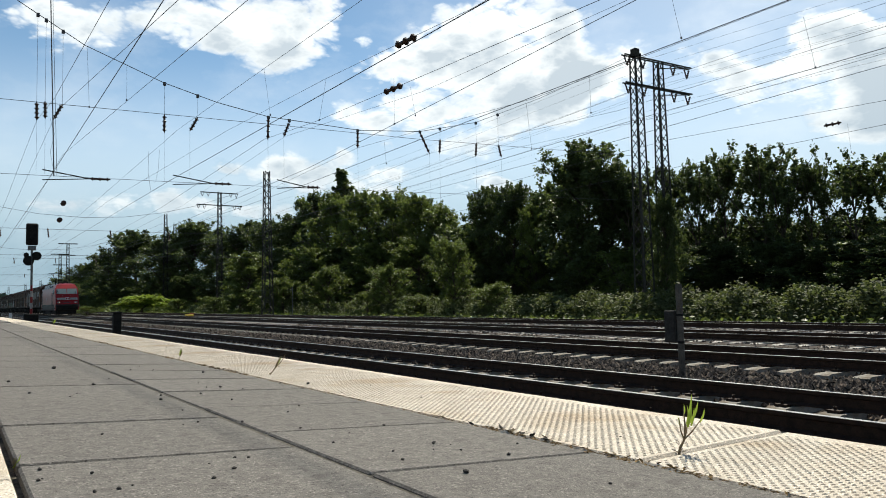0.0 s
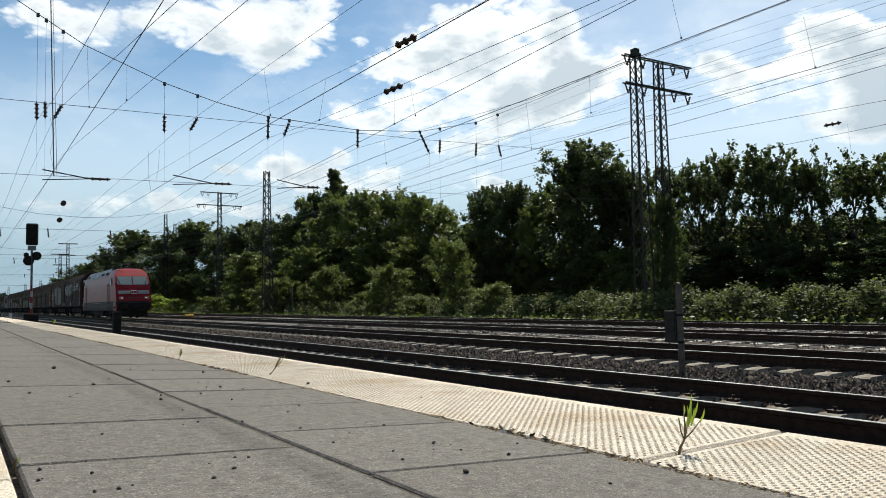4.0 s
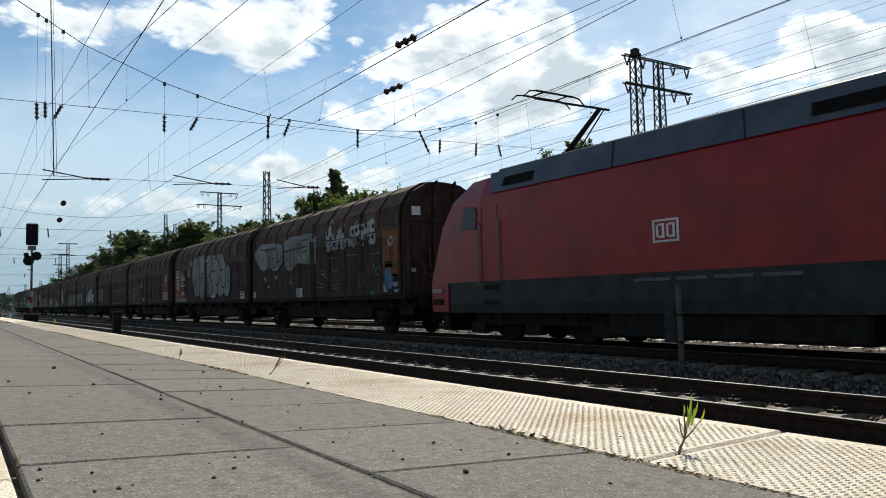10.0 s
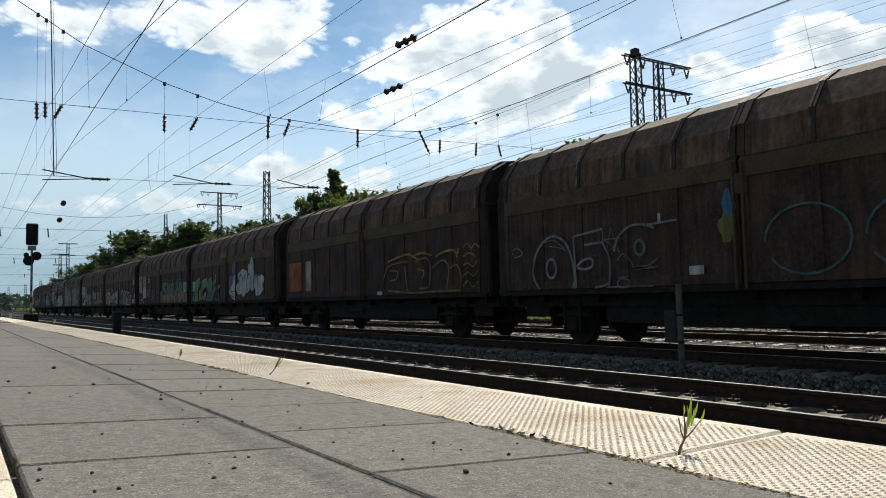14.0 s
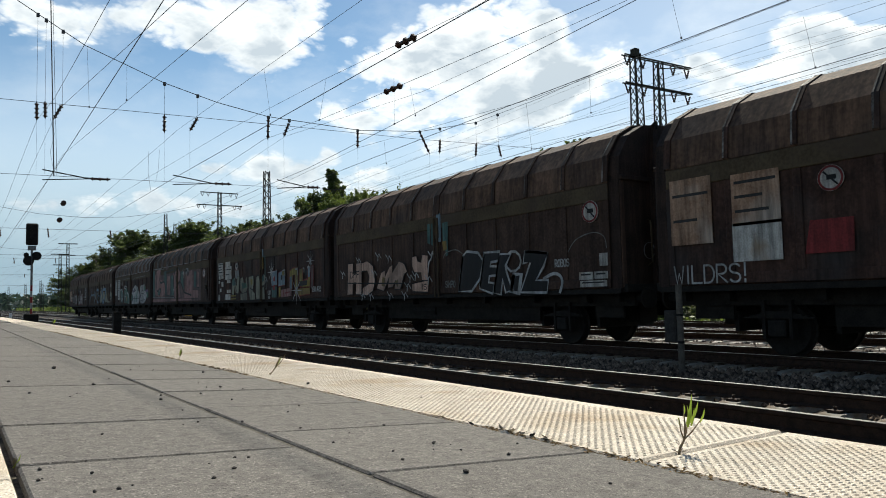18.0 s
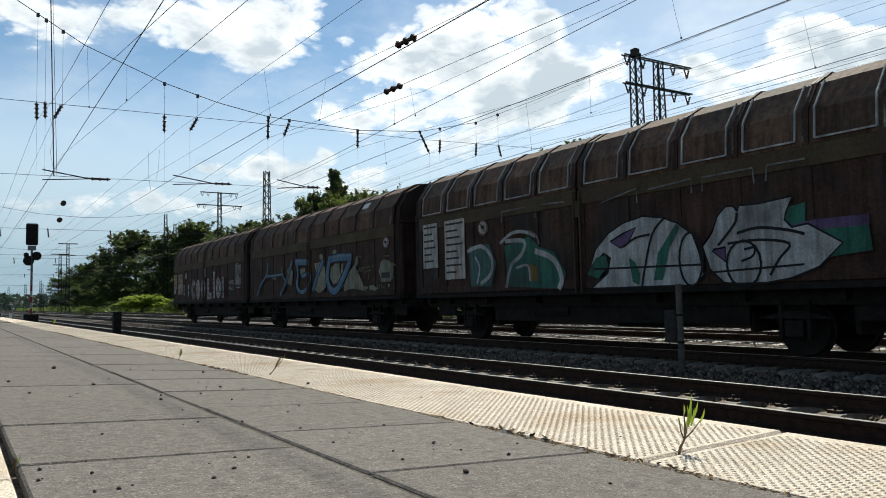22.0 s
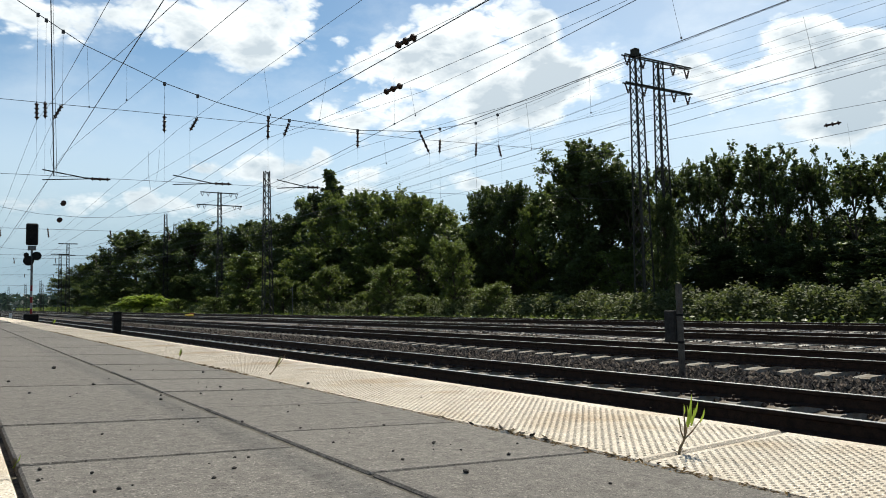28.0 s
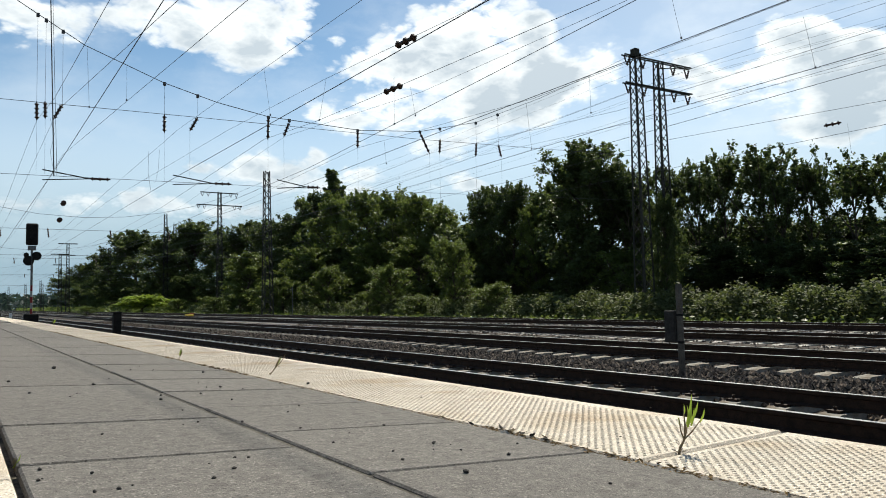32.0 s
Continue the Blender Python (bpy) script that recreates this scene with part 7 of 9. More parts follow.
    piece(w[5], [(7.38, 1.88), (7.12, 2.13), (7.02, 1.86)], 'ochre', 2)
    plate(w[5], 6.27, 6.14, 3.05, 3.4, M_GREYSTEEL)
    # 6: peach block letters with sparks, outlined letters
    piece(w[6], [(11.73, 2.32), (11.4, 2.32), (11.41, 1.98), (11.16, 1.97), (11.15, 2.3), (10.78, 2.31), (10.82, 1.3), (11.19, 1.31), (11.17, 1.7), (11.43, 1.69), (11.45, 1.31), (11.82, 1.3)], 'peach', 4, 'black')
    piece(w[6], [(10.76, 2.29), (10.38, 2.34), (10.01, 2.16), (9.88, 1.71), (10.04, 1.4), (10.43, 1.26), (10.72, 1.3), (10.71, 1.49), (10.32, 1.6), (10.25, 1.85), (10.39, 2.05), (10.77, 2.05)], 'peach', 4, 'black')
    piece(w[6], [(9.76, 1.46), (9.47, 1.93), (9.26, 1.98), (9.22, 1.8), (8.95, 2.08), (8.78, 2.13), (8.79, 1.89), (8.38, 2.22), (8.07, 2.13), (7.93, 1.9), (8.09, 1.85), (8.34, 1.41), (8.66, 1.42), (8.56, 1.71), (8.81, 1.48), (9.06, 1.47), (8.96, 1.82), (9.33, 1.38)], 'peach', 4, 'black')
    piece(w[6], [(7.62, 2.3), (7.4, 2.32), (7.34, 2.17), (7.14, 2.12), (7.06, 2.33), (6.79, 2.3), (6.81, 1.99), (6.77, 1.62), (7.1, 1.63), (7.15, 1.85), (7.5, 1.87), (7.63, 2.05)], 'peach', 4, 'black')
    piece(w[6], [(7.66, 1.53), (7.1, 1.58), (6.79, 1.6), (6.81, 1.3), (7.63, 1.33)], 'peach', 4, 'black')
    letters_on(w[6], "graffiti_writing", 'DFF', 11.56, 1.83, 0.6, 0.23, 'black', 0.03, 6)
    letters_on(w[6], "graffiti_writing", 'IS', 7.1, 1.35, 0.22, 0.18, 'black', 0.03, 6)
    stroke(w[6], [(11.76, 1.68), (7.88, 1.56)], 0.04, 'black', 6)
    piece(w[6], [(9.39, 1.81), (9.22, 1.76), (9.28, 1.5), (9.46, 1.53)], 'ochre', 5)
    piece(w[6], [(8.65, 1.62), (8.45, 1.7), (8.46, 1.45)], 'ochre', 5)
    for u, z in [(12.12, 2.02), (10.97, 2.42), (9.9, 1.96), (9.62, 2.48), (8.97, 2.38), (10.72, 1.27), (10.15, 1.25), (8.91, 1.25), (8.05, 1.25), (7.88, 1.5), (7.72, 1.75), (7.43, 1.8), (6.74, 1.67), (6.57, 2.33)]:
        spark(w[6], u, z)
    stroke(w[6], flow([(6.78, 1.83), (6.74, 2.09), (6.6, 2.23), (6.52, 2.41)]), 0.05, 'white', 5)
    piece(w[6], [(6.79, 3.18), (6.66, 3.18), (6.66, 2.6), (6.79, 2.65)], 'dimteal', 2)
    piece(w[6], [(6.6, 3.17), (6.48, 3.18), (6.48, 2.55), (6.61, 2.59)], 'dimteal', 2)
    piece(w[6], [(6.34, 3.43), (6.12, 3.41), (6.11, 2.64), (6.31, 2.64)], 'sky', 1)
    piece(w[6], [(6.03, 3.14), (5.91, 3.15), (5.9, 2.52), (6.02, 2.56)], 'dimteal', 2)
    piece(w[6], [(5.89, 3.15), (5.77, 3.15), (5.78, 2.26), (5.9, 2.22)], 'dimteal', 2)
    piece(w[6], [(6.06, 2.64), (5.85, 2.64), (5.84, 2.41), (6, 2.38)], 'ochre', 2)
    stroke(w[6], flow([(6.02, 2.18), (5.87, 2.32), (5.41, 2.37), (5.1, 2.24)]), 0.022, 'silver', 3)
    letters_on(w[6], "graffiti_writing", 'SIMPO', 5.93, 1.38, 0.46, 0.19, 'silver', 0.028, 4)
    piece(w[6], [(5.28, 1.28), (5.06, 2.18), (4.91, 2.26), (4.45, 2.20), (4.25, 2.01), (4.39, 1.60), (4.75, 1.30)], 'black', 4, 'white', 0.13)
    piece(w[6], [(4.35, 1.33), (4.14, 2.19), (3.55, 2.17), (3.59, 2.01), (3.92, 1.99), (3.96, 1.84), (3.68, 1.82), (3.72, 1.66), (4.00, 1.65), (4.04, 1.45), (3.81, 1.42), (3.87, 1.22)], 'black', 4, 'white', 0.13)
    piece(w[6], [(3.79, 1.20), (3.54, 2.12), (3.15, 2.10), (3.37, 1.86), (3.32, 1.64), (3.12, 1.27), (3.34, 1.23), (3.47, 1.57), (3.56, 1.18)], 'black', 4, 'white', 0.13)
    piece(w[6], [(3.16, 1.23), (3.03, 1.63), (2.76, 1.62), (2.87, 1.18)], 'black', 4, 'white', 0.13)
    piece(w[6], [(2.62, 2.11), (1.85, 2.02), (2.00, 1.79), (2.28, 1.45), (1.85, 1.43), (1.90, 1.21), (2.78, 1.22), (2.40, 1.87), (2.66, 1.89)], 'black', 4, 'white', 0.13)
    stroke(w[6], [(2.76, 1.92), (2.82, 1.79), (2.97, 1.71), (3.15, 1.71), (3.29, 1.81), (3.34, 1.96), (3.28, 2.10), (3.12, 2.17), (2.95, 2.16), (2.81, 2.07), (2.76, 1.92)], 0.06, 'white', 4)
    stroke(w[6], flow([(2.01, 1.48), (1.67, 1.59), (1.45, 1.53), (1.39, 1.38), (1.48, 1.16)]), 0.07, 'white', 4)
    stroke(w[6], flow([(1.19, 2.03), (0.93, 2.28), (0.44, 2.39), (0.13, 2.29), (0.06, 2.04)]), 0.02, 'silver', 3)
    letters_on(w[6], "graffiti_writing", 'ROBOS', 1.60, 1.72, 0.44, 0.18, 'white', 0.025, 4)
    disc_sign(w[6], 0.49, 2.83, 0.23)
    plate(w[6], 0.27, 0.05, 1.69, 1.95, M_PLATE, 0)
    plate(w[6], 0.87, 0.47, 1.42, 1.58, M_PLATE, 1)
    plate(w[6], 0.43, 0.06, 1.43, 1.58, M_PLATE, 1)
    plate(w[6], 0.85, 0.09, 1.27, 1.40, M_PLATE, 1)
    # 7: label plates, cream letters, yellow blocks with stars
    plate(w[7], 12.46, 11.7, 2.49, 3.09, None, 4)
    plate(w[7], 11.39, 10.41, 2.25, 2.87, None, 2)
    plate(w[7], 11.33, 10.62, 2.88, 3.1, None)
    plate(w[7], 12.43, 12.16, 2.29, 2.46, None)
    plate(w[7], 12.05, 11.68, 2.32, 2.47, None)
    plate(w[7], 12.44, 12.23, 2.1, 2.23, None)
    plate(w[7], 12.01, 11.69, 1.93, 2.16, None)
    plate(w[7], 12.24, 12, 1.68, 1.84, None)
    plate(w[7], 12.47, 12.26, 1.25, 1.54, None)
    plate(w[7], 11.12, 10.59, 2.08, 2.23, None)
    plate(w[7], 11.14, 10.56, 1.6, 1.76, None)
    plate(w[7], 11.43, 10.57, 1.27, 1.54, None)
    disc_sign(w[7], 9.64, 2.82, 0.21)
    piece(w[7], [(9.93, 2.68), (9.38, 2.66), (9.29, 2.38), (9.51, 2.19), (9.84, 2.28)], 'silver', 1)
    piece(w[7], [(10.3, 2.2), (9.95, 2.29), (9.64, 1.86), (9.57, 2.32), (9.23, 2.32), (9.32, 1.71), (9.43, 1.55), (9.76, 1.59), (9.97, 1.88), (10.05, 1.51), (10.33, 1.52)], 'cream', 3, 'black')
    piece(w[7], [(10.25, 2.21), (9.97, 2.27), (9.74, 1.98), (10.03, 1.91), (10.28, 1.96)], 'dimteal', 4)
    stroke(w[7], flow([(10.42, 1.45), (9.76, 1.46)]), 0.06, 'yellow', 4)
    stroke(w[7], flow([(10.43, 1.31), (9.77, 1.32)]), 0.06, 'yellow', 4)
    piece(w[7], [(9.09, 2.23), (8.78, 2.27), (8.59, 1.94), (8.3, 1.98), (8.38, 2.18), (8.19, 2.27), (8.12, 1.78), (8.32, 1.6), (8.81, 1.56), (9.11, 1.7)], 'cream', 3, 'black')
    piece(w[7], [(8.89, 2.02), (8.3, 2.02), (8.21, 1.81), (8.8, 1.74)], 'teal', 5)
    piece(w[7], [(9.12, 1.52), (8.22, 1.56), (8.2, 1.25), (9.07, 1.25)], 'cream', 3, 'black')
    piece(w[7], [(7.96, 2.25), (7.37, 2.29), (7.29, 1.98), (7.49, 1.63), (7.15, 1.5), (7.16, 1.25), (7.78, 1.25), (7.94, 1.65)], 'cream', 3, 'black')
    piece(w[7], [(7.73, 2.14), (7.46, 2.17), (7.44, 1.93), (7.69, 1.89)], 'yellow', 4)
    piece(w[7], [(6.97, 2.24), (6.69, 2.3), (6.54, 2.05), (6.48, 1.7), (6.51, 1.25), (6.99, 1.25), (7.05, 1.73)], 'cream', 3, 'black')
    piece(w[7], [(6.41, 2.16), (6.06, 2.3), (5.88, 2.23), (5.9, 1.9), (6.19, 1.82), (6.39, 1.93)], 'cream', 3, 'black')
    piece(w[7], [(6.3, 2.21), (6.06, 2.27), (5.96, 2.18), (6, 2.02), (6.25, 1.98)], 'dimteal', 5)
    piece(w[7], [(6.38, 1.72), (6.01, 1.77), (5.94, 1.25), (6.46, 1.25)], 'cream', 3, 'black')
    stroke(w[7], curve_pts((5.78, 1.92), 0.13, 0.26, 0, 360, 16), 0.04, 'silver', 4)
    stroke(w[7], [(5.86, 1.84), (5.7, 2.05)], 0.02, 'silver', 5)
    stroke(w[7], [(5.85, 2.06), (5.72, 1.8)], 0.02, 'silver', 5)
    stroke(w[7], flow([(9.95, 2.18), (9.75, 1.8), (9.58, 1.61)]), 0.05, 'black', 6)
    stroke(w[7], flow([(7.75, 1.77), (7.48, 1.69), (7.22, 1.74)]), 0.05, 'black', 6)
    piece(w[7], [(5.12, 2.33), (4.53, 2.43), (4.52, 1.81), (5.13, 1.79)], 'sky', 2, 'red')
    piece(w[7], [(4.92, 2.15), (4.73, 2.17), (4.74, 1.98), (4.92, 1.97)], 'red', 4)
    piece(w[7], [(5.13, 1.72), (4.56, 1.76), (4.59, 1.3), (5.11, 1.31)], 'dimteal', 2)
    piece(w[7], [(5.02, 1.79), (4.75, 1.82), (4.74, 1.61), (5, 1.61)], 'red', 3)
    piece(w[7], [(4.35, 2.29), (3.69, 2.38), (3.65, 1.8), (4.38, 1.75)], 'sky', 2, 'red')
    piece(w[7], [(3.98, 2.33), (3.7, 2.37), (3.69, 2.2), (3.9, 2.15)], 'yellow', 3)
    piece(w[7], [(4.08, 2.19), (3.92, 2.19), (3.93, 2.01), (4.08, 2)], 'black', 4)
    piece(w[7], [(4.33, 1.7), (4.13, 1.72), (4.13, 1.33), (4.34, 1.29)], 'yellow', 2)
    piece(w[7], [(4.08, 1.6), (2.97, 1.66), (2.99, 1.34), (4.04, 1.3)], 'pink', 2)
    stroke(w[7], [(3.79, 1.62), (3.78, 1.32)], 0.05, 'red', 4)
    stroke(w[7], [(3.45, 1.63), (3.45, 1.34)], 0.05, 'red', 4)
    stroke(w[7], [(3.63, 1.46), (3.14, 1.5)], 0.05, 'red', 4)
    piece(w[7], [(3.14, 2.31), (2.83, 2.4), (2.33, 2.43), (2.33, 1.4), (2.64, 1.33), (2.59, 2.16), (2.87, 2.15), (2.9, 1.61), (3.16, 1.61)], 'yellow', 2, 'red')
    piece(w[7], [(3.13, 2.08), (2.94, 2.1), (2.94, 1.62), (3.15, 1.61)], 'sky', 4)
    piece(w[7], [(2.2, 2.36), (1.85, 2.39), (1.86, 1.9), (1.39, 1.95), (1.36, 2.36), (1.15, 2.4), (1.18, 1.64), (1.88, 1.63), (2.22, 1.71)], 'yellow', 2, 'red')
    piece(w[7], [(1.65, 2.29), (1.38, 2.31), (1.39, 2.1), (1.64, 2.09)], 'black', 4)
    piece(w[7], [(1.35, 2.36), (1.16, 2.38), (1.18, 2.02), (1.36, 2.01)], 'sky', 4)
    piece(w[7], [(2.33, 1.6), (1.19, 1.62), (1.21, 1.4), (2.33, 1.33)], 'ochre', 3, 'red')
    piece(w[7], [(1.04, 2.4), (0.87, 2.42), (0.91, 1.66), (1.08, 1.63)], 'dimpink', 2, 'red')
    piece(w[7], [(2.21, 1.88), (1.44, 1.9), (1.45, 1.72), (2.2, 1.7)], 'black', 4)
    stroke(w[7], [(3.89, 2.37), (3.63, 2.38), (3.62, 2.16)], 0.06, 'white', 6)
    stroke(w[7], [(2.54, 2.36), (2.33, 2.37), (2.32, 2.12)], 0.06, 'white', 6)
    stroke(w[7], [(1.82, 2.36), (1.71, 2.37), (1.71, 2.2)], 0.06, 'white', 6)
    stroke(w[7], [(1.38, 2.39), (1.21, 2.4), (1.22, 2.16)], 0.06, 'white', 6)
    star(w[7], 5.1, 2.36, 0.50, 'white', 7, 8, 0.12)
    star(w[7], 2.45, 1.54, 0.62, 'white', 7, 8, 0.12)
    star(w[7], 1.1, 2.6, 0.42, "white", 7, 8, 0.12)
    letters_on(w[7], "graffiti_writing", 'LOU', 5.52, 1.42, 0.27, 0.19, 'white', 0.035, 6)
    letters_on(w[7], "graffiti_writing", 'IS', 5.47, 1.25, 0.18, 0.14, 'white', 0.035, 6)
    letters_on(w[7], "graffiti_writing", "YBU ARD", 1.0, 1.45, 0.8, 0.2, "white", 0.035, 6)
    piece(w[7], [(6.47, 3.16), (6.34, 3.16), (6.34, 2.5), (6.47, 2.49)], 'ochre', 2)
    piece(w[7], [(6.27, 3.4), (6.1, 3.39), (6.1, 3.05), (6.25, 3.05)], 'sky', 1)
    piece(w[7], [(6.25, 3.05), (6.1, 3.03), (6.09, 2.54), (6.25, 2.53)], 'ochre', 2)
    piece(w[7], [(5.94, 3.09), (5.85, 3.09), (5.84, 2.23), (5.94, 2.22)], 'dimteal', 2)
    stroke(w[7], flow([(5.85, 2.01), (5.67, 2.08), (5.54, 1.93)]), 0.03, 'silver', 3)
    # 8: faded pink letters with teal gaps
    patch(w[8], "graffiti_patch", [(12.6, 1.3), (1.5, 1.3), (1.5, 3.0), (6.0, 3.05), (12.5, 2.95)], "dimpink", 0)
    piece(w[8], [(12.71, 3.38), (12.1, 3.35), (12.09, 1.62), (12.72, 1.59)], 'dimteal', 1)
    piece(w[8], [(12.04, 3.03), (11.7, 3.33), (10.49, 3.37), (10.62, 2.69), (9.97, 2.62), (9.45, 2.39), (9.45, 1.85), (9.84, 1.69), (10.2, 1.62), (11.78, 1.69), (12.12, 1.87)], 'pink', 2)
    piece(w[8], [(11.24, 2.02), (10.64, 2.15), (10.51, 2.01), (10.86, 1.74), (11.4, 1.73)], 'dimteal', 3)
    piece(w[8], [(9.76, 3.16), (9.08, 3.23), (8.98, 2.65), (8.96, 1.71), (9.29, 1.7), (9.36, 2.33), (9.79, 2.61)], 'dimteal', 3)
    piece(w[8], [(8.9, 2.85), (8.01, 2.84), (8.05, 1.64), (8.91, 1.68)], 'pink', 2)
    piece(w[8], [(9.37, 3.47), (8.74, 3.53), (8.36, 3.38), (9.08, 3.25)], 'dimpink', 4)
    piece(w[8], [(7.96, 2.85), (7.38, 2.91), (7.27, 2.37), (7.15, 1.66), (8.02, 1.66)], 'dimteal', 3)
    piece(w[8], [(7.29, 2.88), (6.77, 3.23), (6.17, 3.26), (5.75, 2.9), (5.92, 2.53), (6.21, 2.4), (5.99, 2.22), (5.68, 1.54), (6.09, 1.5), (6.36, 1.88), (6.44, 1.48), (7.06, 1.53)], 'pink', 2)
    piece(w[8], [(6.75, 2.83), (6.42, 2.87), (6.49, 2.49), (6.72, 2.46)], 'dimpink', 4)
    piece(w[8], [(6.56, 2.07), (6.27, 2.13), (6.24, 1.57), (6.43, 1.52)], 'dimteal', 4)
    piece(w[8], [(5.64, 3), (5.09, 3.03), (5.02, 2.61), (4.94, 1.96), (5.24, 2.15), (5.52, 2.41), (5.71, 2.6)], 'dimteal', 3)
    piece(w[8], [(4.62, 2.7), (4.25, 2.85), (3.98, 2.89), (3.81, 2.97), (3.18, 2.98), (3.26, 1.73), (4.22, 1.73), (4.63, 1.83)], 'pink', 2)
    piece(w[8], [(4.49, 3.15), (3.97, 3.16), (3.88, 2.91), (4.25, 2.79), (4.57, 2.81)], 'silver', 1)
    piece(w[8], [(5.66, 2.21), (5.25, 2.08), (4.92, 1.78), (4.89, 1.43), (5.49, 1.42)], 'dimpink', 4)
    piece(w[8], [(12.68, 1.48), (3.28, 1.42), (3.28, 1.33), (12.69, 1.31)], 'pink', 4)
    stroke(w[8], flow([(11.6, 3.34), (11.69, 2.79), (11.63, 2.24), (11.39, 1.99), (10.64, 2.15), (10.52, 1.98), (10.86, 1.7)]), 0.11, 'black', 5)
    stroke(w[8], flow([(10.39, 3.36), (10.7, 2.95), (10.81, 2.68), (10.49, 2.5), (9.79, 2.55), (9.36, 2.33), (9.29, 1.72)]), 0.11, 'black', 5)
    stroke(w[8], [(8.92, 2.87), (8.95, 1.66)], 0.09, 'black', 5)
    stroke(w[8], [(9.22, 3.12), (7.3, 3.2)], 0.10, 'black', 5)
    stroke(w[8], [(7.98, 2.86), (8.02, 1.64)], 0.09, 'black', 5)
    stroke(w[8], flow([(7.34, 2.91), (7.27, 2.37), (7.12, 1.62)]), 0.09, 'black', 5)
    stroke(w[8], flow([(7.12, 1.57), (7.23, 2.36), (7.07, 2.93), (6.43, 3.24), (5.81, 3.1), (5.61, 2.74), (5.89, 2.41), (6.22, 2.34)]), 0.11, 'black', 5)
    stroke(w[8], flow([(6.22, 2.36), (5.6, 2.38), (5.25, 2.13), (4.94, 1.85)]), 0.11, 'black', 5)
    stroke(w[8], flow([(6.74, 2.07), (6.34, 2.16), (6.12, 1.53)]), 0.10, 'black', 5)
    stroke(w[8], flow([(4.73, 2.92), (4.34, 3.04), (4.14, 2.95), (4.06, 2.75), (3.92, 2.8), (3.79, 2.96)]), 0.11, 'black', 5)
    stroke(w[8], [(4.9, 2.6), (4.83, 1.79), (3.27, 1.61)], 0.10, 'black', 5)
    stroke(w[8], [(4.58, 2.69), (4.6, 1.83)], 0.08, 'black', 5)
    stroke(w[8], [(9.29, 1.72), (6.99, 1.55)], 0.08, 'black', 5)
    stroke(w[8], [(12.68, 1.61), (7.12, 1.53)], 0.03, 'silver', 6)
    stroke(w[8], [(12.41, 3.42), (9.75, 3.34)], 0.03, 'silver', 6)
    stroke(w[8], flow([(9.6, 3.01), (9.47, 2.84), (9.64, 2.71), (9.78, 2.88), (9.6, 2.95), (9.54, 2.82)]), 0.02, 'silver', 6)
    stroke(w[8], flow([(7.52, 2.91), (7.43, 2.76), (7.57, 2.67), (7.64, 2.82), (7.5, 2.84)]), 0.02, 'silver', 6)
    stroke(w[8], flow([(5.43, 2.93), (5.31, 2.74), (5.49, 2.65), (5.61, 2.83), (5.41, 2.85), (5.4, 2.74)]), 0.02, 'silver', 6)
    star(w[8], 7.16, 1.99, 0.30, 'white', 7, 8, 0.12)
    star(w[8], 4.98, 2.9, 0.36, 'white', 7, 8, 0.12)
    star(w[8], 10.84, 2, 0.25, 'silver', 7, 8, 0.12)
    for i, (u, z) in enumerate([(9.81, 2.24), (8.79, 2.51), (8.2, 2.01), (6.6, 2.92), (4.65, 2.29), (4.03, 2.06), (3.76, 2.37), (4.3, 1.91), (3.62, 1.93)]):
        blob(w[8], u, z, 0.05, 0.05, 'red', 500 + i, 6, 10, 0.08, "graffiti_dot")
    piece(w[8], [(5.0, 1.75), (3.9, 1.75), (3.8, 2.95), (3.1, 2.95), (3.0, 1.9), (1.9, 1.85), (1.9, 1.45), (5.0, 1.45)], "pink", 2, "black")
    piece(w[8], [(2.8, 2.05), (2.35, 2.0), (2.35, 2.9), (2.8, 2.9)], "dimteal", 1)
    piece(w[8], [(2.2, 2.0), (1.75, 2.0), (1.75, 2.85), (2.2, 2.9)], "pink", 1, "black")
    disc_sign(w[8], 0.85, 2.72, 0.24)
    plate(w[8], 0.25, 1.35, 1.35, 2.98, M_WAGON[0], 0, "grey-brown corner panel", "corner_panel")
    plate(w[8], 0.3, 0.6, 1.85, 2.1, None, 0)
    hoop_lines(w[8], 0, UNIT, "silver")
    # 9: label boards, teal letters, white figures
    plate(w[9], 12.49, 11.76, 1.94, 3.17, M_PLATE, 6, "white label board")
    plate(w[9], 11.4, 10.48, 1.6, 3.17, M_PLATE, 8, "white label board")
    plate(w[9], 11.96, 11.77, 1.65, 1.95, M_SKIRT, 1)
    disc_sign(w[9], 9.68, 2.84, 0.20)
    piece(w[9], [(10.31, 2.42), (9.45, 2.42), (9.17, 1.94), (9.39, 1.37), (10.24, 1.39)], 'dimteal', 1)
    piece(w[9], [(8.85, 2.31), (7.92, 2.48), (7.59, 2.21), (7.1, 2.06), (6.73, 1.58), (6.9, 1.25), (8.71, 1.35)], 'teal', 1)
    stroke(w[9], flow([(10.36, 2.29), (9.76, 2.38), (9.36, 2.09), (9.38, 1.69), (9.81, 1.44)]), 0.10, 'white', 4)
    stroke(w[9], flow([(10.03, 2.13), (9.85, 1.85), (9.96, 1.45)]), 0.06, 'white', 4)
    stroke(w[9], flow([(9.01, 2.39), (8.55, 2.6), (8.09, 2.6), (7.71, 2.47)]), 0.08, 'white', 4)
    stroke(w[9], flow([(8.81, 2.43), (8.1, 2.38), (8.21, 2.07), (8.59, 1.85), (8.8, 1.32)]), 0.10, 'white', 4)
    stroke(w[9], flow([(8.41, 1.77), (7.99, 1.81), (7.93, 1.45)]), 0.06, 'white', 4)
